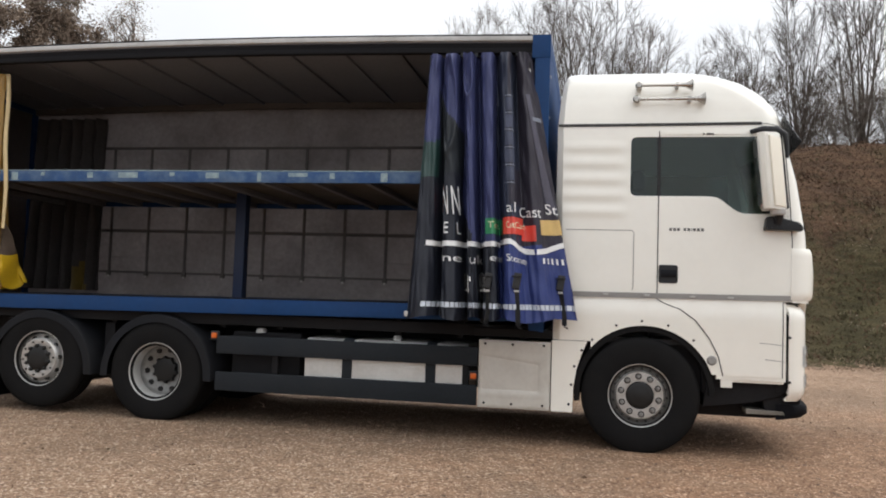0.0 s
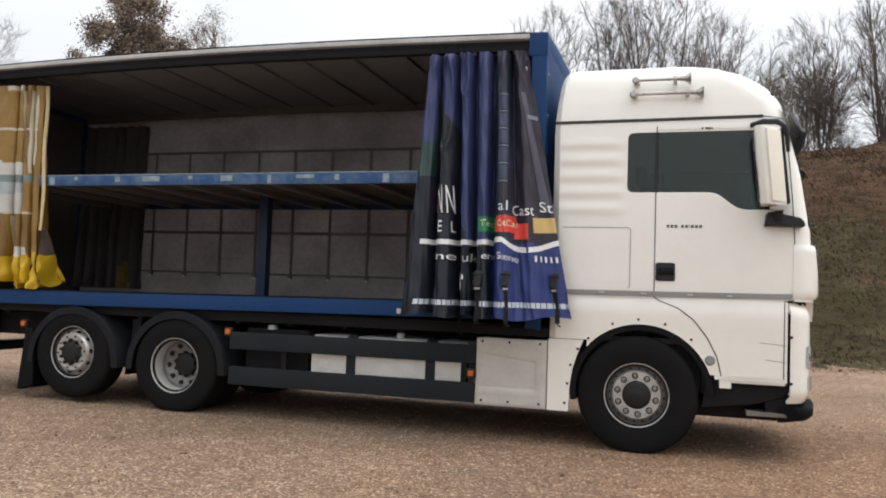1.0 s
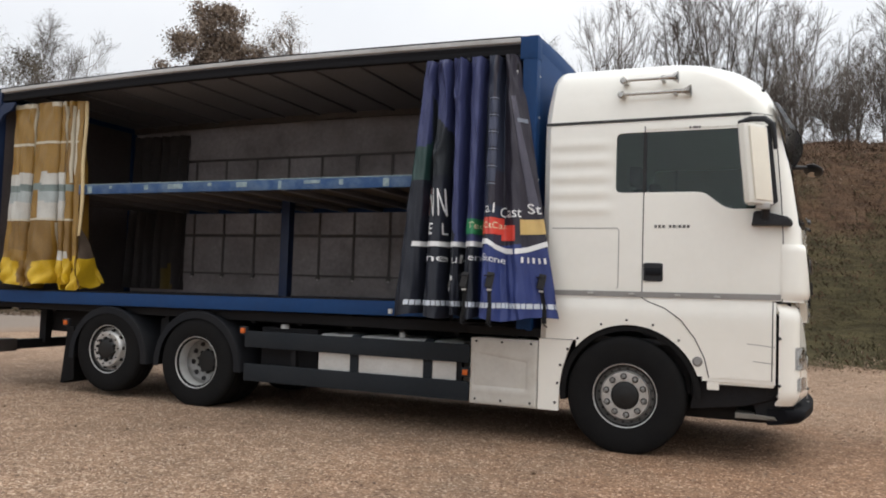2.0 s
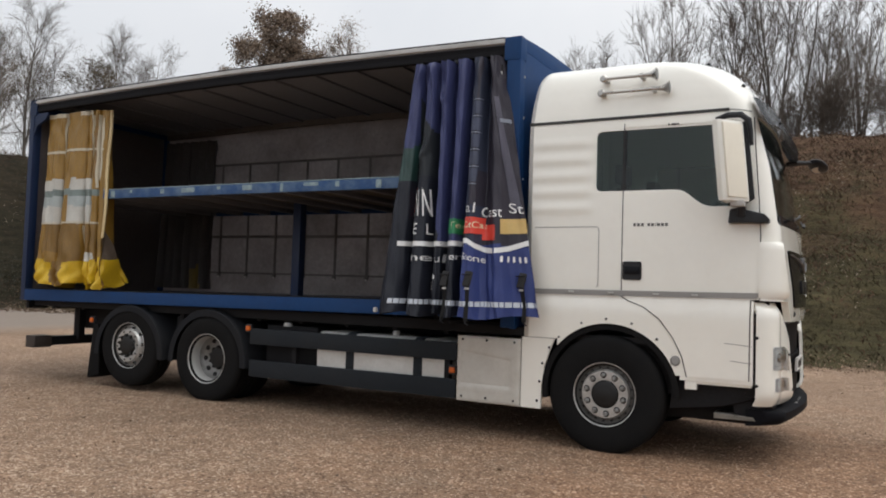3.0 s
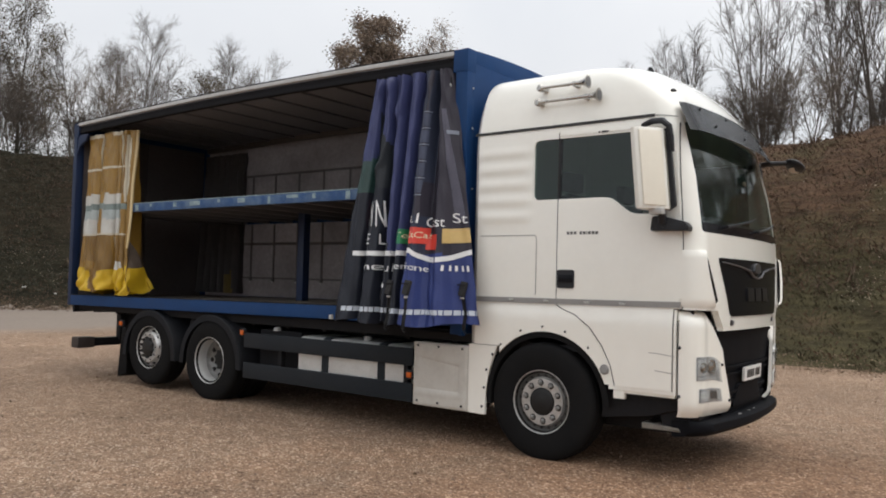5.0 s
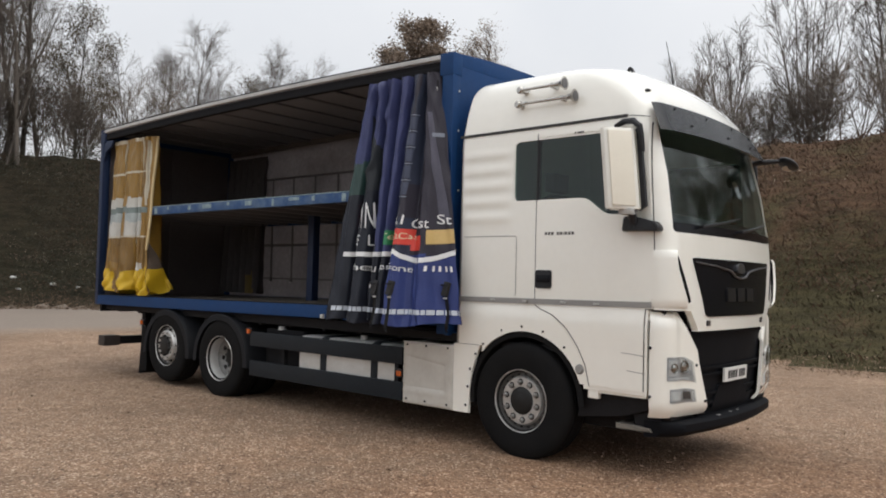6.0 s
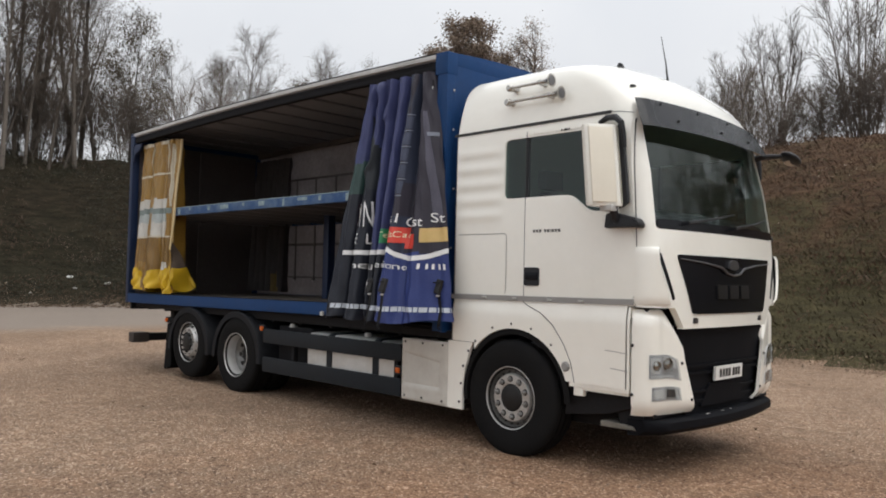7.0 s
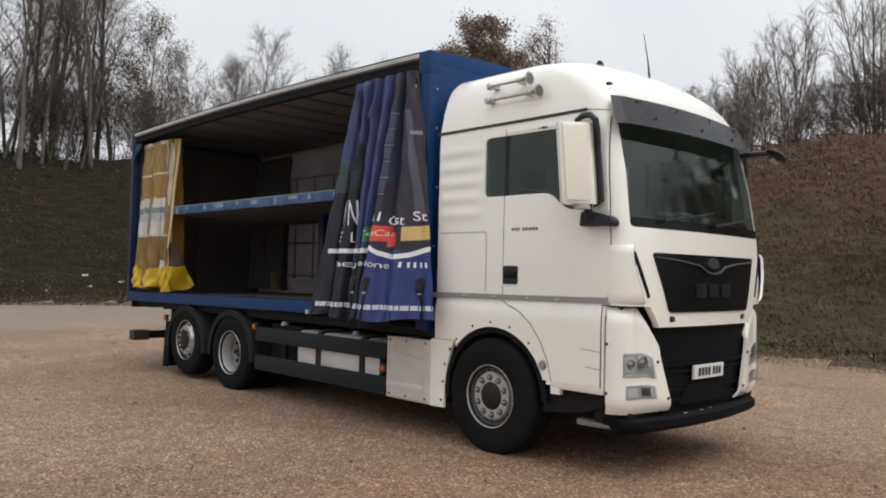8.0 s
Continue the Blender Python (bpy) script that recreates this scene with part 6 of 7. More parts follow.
# logo blocks
front.patch("green_block", 11.0, 13.42, 1.93, 2.075, C_GREEN, curtain, S, label="green printed block")
front.patch("red_block", 13.43, 16.1, 1.93, 2.085, C_RED, curtain, S, label="red printed block")
front.patch("red_block", 16.0, 16.95, 1.875, 2.02, C_RED, curtain, S)
front.patch("sand_block", 17.3, 18.98, 1.945, 2.085, C_SAND, curtain, S, label="sand-yellow printed block", slope=0.012)
front.letters("Tec", 11.3, 12.75, 1.985, 0.085, C_LEMON, curtain, S)
front.letters("CetCas", 14.05, 16.3, 1.985, 0.085, C_LEMON, curtain, S)
front.letters("al", 14.3, 15.35, 2.13, 0.135, C_WHITE, curtain, S)
front.letters("Cast", 15.75, 17.4, 2.095, 0.14, C_WHITE, curtain, S)
front.letters("St", 17.85, 18.85, 2.14, 0.135, C_WHITE, curtain, S)
# large capitals on the black folds
front.letters("N", 4.55, 5.4, 2.11, 0.39, C_WHITE, curtain, S)
front.letters("N", 5.65, 6.55, 2.11, 0.39, C_WHITE, curtain, S)
front.letters("E", 4.95, 5.35, 1.93, 0.155, C_WHITE, curtain, S)
front.letters("L", 6.0, 6.4, 1.93, 0.155, C_WHITE, curtain, S)
front.patch("red_mark", 4.35, 4.72, 2.12, 2.40, C_RED, curtain, S)
# the place name; the number beside it as plain bars
front.letters("ine", 4.5, 6.4, 1.675, 0.10, C_WHITE, curtain, S)
front.letters("uk", 8.5, 10.1, 1.66, 0.115, C_WHITE, curtain, S)
front.letters("ene", 11.45, 13.3, 1.685, 0.09, C_WHITE, curtain, S)
front.letters("Stone", 13.9, 16.3, 1.69, 0.09, C_WHITE, curtain, S, slope=-0.03)
for u0, u1 in ((17.3, 17.43), (17.62, 17.72), (17.92, 18.05), (18.24, 18.37), (18.56, 18.69)):
    front.patch("print_bar", u0, u1, 1.675, 1.728, C_WHITE, curtain, S, 0.006)
for u0, u1, z0, z1 in ((8.0, 8.12, 1.40, 1.56), (8.25, 8.5, 1.50, 1.54), (10.6, 10.72, 1.40, 1.55), (10.85, 11.1, 1.41, 1.44), (10.9, 11.15, 1.50, 1.55)):
    front.patch("print_stroke", u0, u1, z0, z1, C_WHITE, curtain, S, 0.006)
# pale window panes printed on the slate folds
for j in range(6):
    front.patch("print_pane", 14.2, 15.3, 2.40 + j * 0.17, 2.41 + j * 0.17, C_PANE, curtain, S, 0.006)
for j in range(5):
    front.patch("print_pane", 14.25, 15.25, 2.425 + j * 0.17, 2.555 + j * 0.17, C_DUSK, curtain, S, 0.005)
front.patch("print_pane", 17.6, 18.7, 3.02, 3.06, C_PANE, curtain, S, 0.006)
# a pale tower printed up the plum folds
front.patch("print_tower", 17.05, 17.7, 2.16, 3.28, C_MAUVE, curtain, S, 0.005, slant=-0.95)
# ratchet straps with buckles along the hem
for u in (6.9, 9.8, 11.4, 14.8, 18.3):
    p = front.at(u, 1.50) + front.out(u, 1.5, S) * 0.02
    st = bmesh.new()
    rows = []
    for z in np.linspace(1.56, 1.13, 12):
        c = front.at(u, max(z, 1.17)) + front.out(u, max(z, 1.17), S) * (0.012 + 0.02 * max(0, 1.25 - z))
        c.z = z
        rows.append([st.verts.new(c + Vector((d, 0.0, 0))) for d in (-0.022, 0.022)])
    for r0, r1 in zip(rows, rows[1:]):
        st.faces.new((r0[0], r0[1], r1[1], r1[0]))
    bmesh.ops.solidify(st, geom=list(st.faces), thickness=0.004)
    strap = part("strap", st, STRAP, curtain, "black curtain strap with buckle")
    bk = box(-0.032, 0.032, -0.028, 0.012, -0.065, 0.075, 0.010)
    bmesh.ops.transform(bk, matrix=Matrix.Translation(p) @ Matrix.Rotation(radians(8), 4, 'Y') @ Matrix.Rotation(radians(-12), 4, 'X'), verts=bk.verts)
    part("buckle", bk, STRAP, strap)
    part("buckle_plate", box(p.x - 0.022, p.x + 0.022, p.y - 0.022, p.y - 0.014, p.z - 0.09, p.z - 0.072, 0.003), SILVER, strap)
    part("buckle_pin", tube([p + Vector((-0.045, -0.035, 0.045)), p + Vector((0.045, -0.035, 0.045))], 0.006, 6), CHASSIS, strap)
    q = front.at(u, 1.17) + front.out(u, 1.17, S) * 0.02 + Vector((0, 0, 0.03))
    part("hook", tube([q + Vector((0, 0, -0.05)), q + Vector((0.0, -0.01, -0.085)), q + Vector((0.03, -0.01, -0.10))], 0.007, 6), CHASSIS, strap)
part("corner_clip", box(-2.08, -2.05, -1.84, -1.80, 1.17, 1.215, 0.006), SILVER, curtain)
for k in range(8):
    part("runner", box(-2.03 + k * 0.135, -1.99 + k * 0.135, -1.20, -1.15, 3.69, 3.74, 0.008), BLACKP, curtain)

pole = part("curtain_pole", tube([(-1.085, -1.17, 1.26), (-1.085, -1.17, 3.70)], 0.024, 10), CHASSIS, lorry, "dark steel curtain tensioning pole")
part("latch", box(-1.105, -1.065, -1.235, -1.195, 3.34, 3.62, 0.01), CHASSIS, pole)
part("latch_plate", box(-1.10, -1.07, -1.242, -1.236, 3.40, 3.55, 0.003), SILVER, pole)

# rear curtain pack, ochre and yellow
R_TOP = [(-8.13, -1.06), (-8.08, -1.12), (-7.86, -1.14), (-7.72, -1.12), (-7.70, -0.92), (-7.67, -1.12), (-7.45, -1.15), (-7.28, -1.12), (-7.265, -0.92), (-7.24, -1.11), (-7.17, -1.13), (-7.155, -0.95), (-7.13, -1.11), (-7.06, -1.12), (-7.045, -0.95), (-7.02, -1.10), (-6.92, -1.06)]
R_BOTTOM = [(-8.08, -1.10), (-8.06, -1.24), (-7.86, -1.28), (-7.66, -1.24), (-7.66, -0.90), (-7.60, -1.22), (-7.42, -1.34), (-7.21, -1.26), (-7.13, -0.80), (-7.05, -1.18), (-6.97, -1.27), (-6.97, -0.92), (-6.92, -1.22), (-6.84, -1.26), (-6.83, -0.95), (-6.76, -1.25), (-6.68, -1.28)]


def rear_curtain_print(u, z):
    # 0 ochre, 1 yellow, 2 pale blue, 3 cream, 4 off-white, 5 ochre brown, 6 teal
    f = u / 16
    pale = 0.02 < f < 0.21 or 0.385 < f < 0.48 or 0.57 < f < 0.64
    if z < 1.63 + 0.03 * math.sin(u * 1.7):
        # brown triangles paint the shaded gaps between the hem's folds
        return 5 if math.sin(u * 2.4 + 0.5) > 0.45 + 2.2 * abs(z - 1.45) else 1
    if z < 1.74 and (f < 0.2 or 0.6 < f < 0.8):
        return 4 if f > 0.5 else 0
    if z > 3.60:
        return 3 if pale else 0
    if 2.59 < z < 2.74:
        return 4 if pale else 0
    if 2.50 < z <= 2.59:
        return 6 if f < 0.9 else 0
    if 2.13 < z <= 2.50:
        return (2 if z > 2.36 else 4) if pale else 0
    if z <= 2.13:
        return 5 if int(f * 9) % 2 else 0
    return 5 if 0.62 < f < 0.66 or 0.78 < f < 0.82 else 0


rear = Sheet(R_TOP, R_BOTTOM, 3.665, lambda u: 1.285 + 0.035 * math.sin(u * 1.1) + 0.05 * math.exp(-((u - 8.3) / 0.9) ** 2), 1.0, 0.03, 0.12, 0.042)
rc = rear.mesh("rear_curtain", rear_curtain_print, [Y_OCHRE, Y_YELLOW, Y_PALE, Y_CREAM, Y_WHITE, Y_UMBER, Y_TEAL], lorry, per=10, rows=80, label="ochre and yellow printed side curtain bunched in folds")
R = -1 if rear.out(5.0, 2.0, 1).y > 0 else 1
for z0, z1, u0, u1 in ((3.10, 3.135, 0.3, 3.6), (3.115, 3.15, 5.1, 7.5), (3.115, 3.14, 9.0, 15.6), (2.115, 2.14, 0.2, 3.6), (2.12, 2.145, 5.0, 7.5), (2.115, 2.14, 9.0, 13.6)):
    rear.patch("print_line", u0, u1, z0, z1, Y_CREAM, rc, R)
for u0, u1, z0, z1 in ((3.1, 3.45, 2.74, 3.6), (5.0, 5.2, 2.78, 3.55), (3.2, 3.4, 1.74, 2.1), (7.2, 7.55, 2.74, 3.63), (7.25, 7.5, 1.76, 2.1), (10.0, 10.35, 2.74, 3.6), (13.0, 13.3, 2.6, 3.6), (15.2, 15.45, 2.7, 3.55)):
    rear.patch("print_line", u0, u1, z0, z1, Y_CREAM, rc, R, 0.005)
# the loose front flap: brown back above, yellow hem below, lying over the deck
cb_v, cb_f, cb_m = [], [], []
for j in range(25):
    t = j / 24
    z = 2.05 - 0.77 * t
    for i in range(19):
        q = i / 18
        x = -6.66 - 0.04 * t + 0.02 * q * t + 0.03 * math.sin(t * 9 + q * 5) * t
        y = -1.30 + 0.50 * q * t ** 0.9 + 0.04 * math.sin(q * 8 + t * 3) * (0.3 + t) + 0.02 * math.sin(q * 17 - t * 11) * t
        cb_v.append((x, y, z + 0.03 * math.sin(q * 9) * t * t + 0.05 * q * t))
for j in range(24):
    for i in range(18):
        k = j * 19 + i
        cb_f.append((k, k + 1, k + 20, k + 19))
        cb_m.append(0 if j < 13 else 1)
flap = mesh_object("loose_flap", cb_v, cb_f, [Y_BROWN, Y_YELLOW], rc, smooth=70, indices=cb_m)
flap["label"] = "loose brown-backed flap with a yellow hem"
edge = [Vector((-6.90, -1.05, 3.66)).lerp(Vector((-6.60, -1.33, 1.92)), k / 8) + Vector((0.012 * math.sin(k * 1.3), 0, 0)) for k in range(9)]
part("edge_webbing", tube(edge, [0.022] * 6 + [0.020, 0.018, 0.016], 6), Y_EDGE, rc, "cream-ochre webbed edge of the curtain")
# far rear curtain pack, inside: dark folds, shade put into the yellow hem's colour
FR_TOP = [(-8.25 + 0.09 * k, 1.17 - (0.10 if k % 2 else 0.0)) for k in range(14)]
FR_BOT = [(-8.28 + 0.095 * k, 1.15 - (0.20 if k % 2 else 0.02)) for k in range(14)]
fr = Sheet(FR_TOP, FR_BOT, 3.66, 1.27, 1.0, 0.01)
fr.mesh("far_rear_curtain", lambda u, z: 1 if z < 1.62 - 0.11 * (u - 9.5) ** 2 + 0.06 * math.sin(u * 2) and u > 7 else 0, [PACKBACK, Y_SHADED], lorry, per=4, rows=30, label="dark bunched far curtain, its yellow hem darkened for shade")
# model script on the doors, as plain bars
for x0, x1 in ((0.235, 0.26), (0.268, 0.295), (0.302, 0.33), (0.36, 0.385), (0.392, 0.42), (0.427, 0.435), (0.442, 0.47), (0.477, 0.505), (0.512, 0.54)):
    part("script_bar", on_side([(x0, 2.024), (x0, 2.050), (x1 - 0.003, 2.050), (x1 - 0.003, 2.024)], 0.009, 0.004), DISH, lorry)


# ---- trees ----
BARK = surface("grey_brown_bark", (0.122, 0.104, 0.089), 0.9, var=0.3, scale=3, bump=0.5, bscale=25, random_ob=0.3)
TWIG = surface("bare_twigs", (0.135, 0.112, 0.094), 0.9, var=0.2, scale=2, random_ob=0.3)
LEAF_BROWN = surface("dry_brown_leaves", (0.215, 0.160, 0.120), 0.8, var=0.2, island=0.5)
LEAF_OLIVE = surface("dull_brown_olive_leaves", (0.095, 0.075, 0.045), 0.8, var=0.2, island=0.5)
IVY = surface("ivy_leaves", (0.03, 0.03, 0.015), 0.7, var=0.2, island=0.5)


def stick(vs, fs, pts, radii, sides):
    """Adds a tapered round stick to lists of vertices and faces."""
    base, last = len(vs), None
    for i, p in enumerate(pts):
        d = (pts[min(i + 1, len(pts) - 1)] - pts[max(i - 1, 0)]).normalized()
        a = d.orthogonal().normalized() if last is None else (last - d * last.dot(d)).normalized()
        last, c = a, d.cross(a)
        for k in range(sides):
            t = k * math.tau / sides
            vs.append(p + (a * math.cos(t) + c * math.sin(t)) * radii[i])
    for i in range(len(pts) - 1):
        for k in range(sides):
            k2 = (k + 1) % sides
            fs.append((base + i * sides + k, base + i * sides + k2, base + (i + 1) * sides + k2, base + (i + 1) * sides + k))


def branch_line(rng, start, way, length, count, bend, lift):
    pts, d = [start], way.normalized()
    for _ in range(count):
        d = (d + Vector((rng.gauss(0, bend), rng.gauss(0, bend), rng.gauss(0, bend) + lift))).normalized()
        pts.append(pts[-1] + d * (length / count))
    return pts


def sway_out(rng, d, angle):
    """A way that leaves d by about the angle, to any side."""
    a = d.orthogonal().normalized()
    a.rotate(Matrix.Rotation(rng.uniform(0, math.tau), 3, d))
    return (d * math.cos(angle) + a * math.sin(angle)).normalized()


def tree(seed, tall, limbs, spread, stems=1, density=1.0, leaves=None, leaf_count=0, leaf_size=0.09, fan=0.0, low=0.16, steep=1.0, stout=1.0):
    """A tree at the origin: tapered trunk and limbs, a crown of twigs, leaves where it has kept them."""
    rng = random.Random(seed)
    root = new("tree")
    tv, tf, cv, cf, tips = [], [], [], [], []
    for s in range(stems):
        lean = Vector((rng.gauss(0, 0.06), rng.gauss(0, 0.06), 1)) if stems == 1 else Vector((rng.gauss(0, 0.16), rng.gauss(0, 0.16), 1))
        if fan:
            a = (s + rng.uniform(-0.3, 0.3)) * math.tau / stems
            lean = Vector((math.cos(a) * fan * rng.uniform(0.4, 1.2), math.sin(a) * fan * rng.uniform(0.4, 1.2), 1))
        h = tall * rng.uniform(0.72 if fan else 0.82, 1.0)
        trunk = branch_line(rng, Vector((rng.gauss(0, 0.15) * (stems > 1), rng.gauss(0, 0.15) * (stems > 1), -0.3)), lean, h, 9, 0.03, 0.06)
        r0 = stout * (0.0075 * tall + 0.015) / (stems ** 0.4)
        stick(tv, tf, trunk, [r0 * (1 - 0.92 * i / 9) + 0.005 for i in range(10)], 7)
        for k in range(limbs):
            f = low + (0.96 - low) * (k + rng.random()) / limbs
            i = min(8, int(f * 9))
            p = trunk[i].lerp(trunk[i + 1], f * 9 - i)
            d = (trunk[i + 1] - trunk[i]).normalized()
            ll = spread * (0.28 + 0.62 * math.sin(math.pi * min(1.0, (f - 0.02) / 0.98) ** 0.85)) * rng.uniform(0.7, 1.2) + 0.45
            limb = branch_line(rng, p, sway_out(rng, d, steep * rng.uniform(0.5, 0.95)), ll, 5, 0.08, 0.11)
            rl = r0 * (1 - 0.85 * f) * 0.42 + 0.004
            stick(tv, tf, limb, [rl * (1 - 0.8 * q / 5) + 0.003 for q in range(6)], 4)
            for m in range(int(rng.randint(7, 9) * density)):
                g = 0.15 + 0.85 * rng.random()
                i2 = min(4, int(g * 5))
                p2 = limb[i2].lerp(limb[i2 + 1], g * 5 - i2)
                d2 = (limb[i2 + 1] - limb[i2]).normalized()
                l2 = ll * (1.0 - 0.5 * g) * rng.uniform(0.3, 0.6) + 0.3
                br = branch_line(rng, p2, sway_out(rng, d2, steep * rng.uniform(0.4, 0.9)), l2, 2, 0.13, 0.08)
                stick(cv, cf, br, [0.0085, 0.0065, 0.004], 3)
                for q in range(int(rng.randint(6, 8) * density)):
                    g3 = 0.1 + 0.9 * rng.random()
                    i3 = min(1, int(g3 * 2))
                    p3 = br[i3].lerp(br[i3 + 1], g3 * 2 - i3)
                    d3 = (br[i3 + 1] - br[i3]).normalized()
                    tw = branch_line(rng, p3, sway_out(rng, d3, steep * rng.uniform(0.35, 0.95)), l2 * rng.uniform(0.35, 0.75) + 0.15, 1, 0.15, 0.06)
                    stick(cv, cf, tw, [0.0055, 0.0032], 3)
                    tips.append(tw[0].lerp(tw[1], 0.5))
                    tips.append(tw[1])
    mesh_object("trunk", tv, tf, BARK, root, smooth=60)
    mesh_object("crown", cv, cf, TWIG, root, smooth=60)
    if leaves and tips:
        lv, lf = [], []
        for _ in range(leaf_count):
            c = rng.choice(tips) + Vector((rng.gauss(0, 0.16), rng.gauss(0, 0.16), rng.gauss(0, 0.14)))
            a = Vector((rng.gauss(0, 1), rng.gauss(0, 1), rng.gauss(0, 1))).normalized() * leaf_size * rng.uniform(0.6, 1.3)
            b = a.orthogonal().normalized() * leaf_size * rng.uniform(0.4, 0.7)
            k = len(lv)
            lv += [c - a, c + b, c + a, c - b]
            lf.append((k, k + 1, k + 2, k + 3))
        mesh_object("leaves", lv, lf, leaves, root)
    return root


def leafy_tree(seed, tall, mid, wide, high, clumps, per, leaves, leaf_size):
    """A tree in leaf: limbs that run from the trunk to clumps of leaves spread through a domed crown with gaps."""
    rng = random.Random(seed)
    root = new("tree")
    tv, tf, cv, cf, lv, lf = [], [], [], [], [], []
    trunk = branch_line(rng, Vector((0, 0, -0.3)), Vector((0.02, 0.02, 1)), tall * 0.93, 9, 0.025, 0.05)
    stick(tv, tf, trunk, [0.17 * (1 - 0.92 * i / 9) + 0.01 for i in range(10)], 8)
    for _ in range(clumps):
        a, up, out = rng.uniform(0, math.tau), rng.uniform(-1, 1), rng.uniform(0.12, 1.0) ** 0.5
        flat = math.sqrt(1 - up * up) * (1.35 if up < -0.1 else 1.0)
        lump = 1 + 0.13 * math.sin(a * 3 + up * 4) + rng.gauss(0, 0.05)
        c = Vector((math.cos(a) * flat * wide * out * lump, math.sin(a) * flat * wide * out * lump, mid + up * high * out * lump))
        f = max(0.2, min(0.93, (c.z - 0.35 * math.hypot(c.x, c.y)) / tall))
        i = min(8, int(f * 9))
        p = trunk[i].lerp(trunk[i + 1], f * 9 - i)
        q = p.lerp(c, 0.5) + Vector((rng.gauss(0, 0.2), rng.gauss(0, 0.2), rng.gauss(0, 0.2) - 0.1))
        stick(tv, tf, [p, q, c], [0.045, 0.025, 0.01], 4)
        size = rng.uniform(0.22, 0.42)
        for _ in range(9):
            d = Vector((rng.gauss(0, 1), rng.gauss(0, 1), rng.gauss(0.3, 1))).normalized() * size * rng.uniform(0.8, 1.7)
            stick(cv, cf, [c.lerp(q, rng.uniform(0, 0.35)), c + d], [0.010, 0.004], 3)
        for _ in range(int(per * rng.uniform(0.6, 1.3))):
            m = c + Vector((rng.gauss(0, size), rng.gauss(0, size), rng.gauss(0, size * 0.8)))
            e = Vector((rng.gauss(0, 1), rng.gauss(0, 1), rng.gauss(0, 1))).normalized() * leaf_size * rng.uniform(0.5, 1.2)
            g = e.orthogonal().normalized() * leaf_size * rng.uniform(0.4, 0.7)
            k = len(lv)
            lv += [m - e, m + g, m + e, m - g]
            lf.append((k, k + 1, k + 2, k + 3))
    mesh_object("trunk", tv, tf, BARK, root, smooth=60)
    mesh_object("crown", cv, cf, TWIG, root, smooth=60)
    mesh_object("leaves", lv, lf, leaves, root)
    return root


def stand(x, y, turn, size, ob, first):
    m = pose(x, y, float(height(x, y)) - 0.05, 0, 0, turn) @ Matrix.Diagonal((size, size, size, 1))
    if first:
        ob.matrix_basis = m
        return ob
    c = copy_thing(ob, pose(x, y, float(height(x, y)) - 0.05, 0, 0, turn))
    c.scale = (size, size, size)
    return c


kinds = [tree(11, 9.0, 20, 2.6, 1, 1.1), tree(12, 9.5, 19, 2.2, 1, 1.15), tree(13, 8.5, 11, 2.1, 3, 1.0), tree(14, 10.0, 21, 2.7, 1, 1.0), tree(15, 9.0, 14, 1.9, 2, 1.05)]
slim = [tree(21, 14.0, 20, 2.4, 1, 1.0), tree(22, 13.0, 16, 2.6, 2, 0.85), tree(23, 14.5, 21, 2.2, 1, 1.0)]
vase = [tree(41, 8.0, 8, 1.5, 6, 0.85, fan=0.21, low=0.2, steep=0.7, stout=1.35), tree(42, 8.0, 9, 1.6, 5, 0.85, fan=0.19, low=0.18, steep=0.7, stout=1.3), tree(43, 8.0, 7, 1.3, 7, 0.85, fan=0.23, low=0.2, steep=0.68, stout=1.4)]
shrub = [tree(61, 2.6, 5, 0.9, 5, 0.75, fan=0.35, low=0.12), tree(62, 2.4, 5, 0.9, 4, 0.8, fan=0.4, low=0.1)]
oak = leafy_tree(31, 14.2, 9.0, 3.3, 5.1, 190, 230, LEAF_BROWN, 0.09)
tagged(stand(-35.0, 35.2, 0, 1.0, oak, True), "oak that has kept its dry brown leaves", "tree")
young_oak = leafy_tree(32, 10.6, 7.6, 1.7, 3.0, 60, 110, LEAF_BROWN, 0.07)
tagged(stand(-29.6, 35.3, 60, 1.16, young_oak, True), "thin young oak with some brown leaves", "tree")
holly = tree(33, 7.5, 16, 2.2, 1, 1.0, LEAF_OLIVE, 4500, 0.06)
tagged(stand(-40.6, 12.4, 60, 1.12, holly, True), "tree with sparse dull brown-olive leaves", "tree")
stand(-38.5, 22.4, 200, 0.93, holly, False)
used = set()
rt = random.Random(77)


def plant(pool, x, y, size, label, group):
    k = rt.randrange(len(pool))
    ob = pool[k]
    t = stand(x, y, rt.uniform(0, 360), size * rt.uniform(0.92, 1.08), ob, ob.name not in used)
    used.add(ob.name)
    tagged(t, label, "tree", group)


# along the bank behind and to the right of the lorry
ROW = "bare trees along the bank"
for x, y, size in ((-16.8, 31.0, 0.5), (-12.7, 30.5, 0.6), (-10.2, 30.0, 1.0), (-5.2, 25.5, 0.98), (-2.5, 26.5, 1.06), (-1.0, 25.5, 1.12), (0.4, 27.0, 1.0), (1.8, 26.0, 0.88), (3.9, 26.0, 0.78), (6.0, 27.5, 0.8), (7.9, 26.0, 1.06), (10.3, 26.0, 1.12), (13.4, 26.0, 1.2), (16.4, 26.5, 1.2), (20.0, 27.0, 1.2), (24.0, 27.5, 1.2)):
    plant(vase, x, y, size, "bare many-stemmed tree on the crest of the bank", ROW)
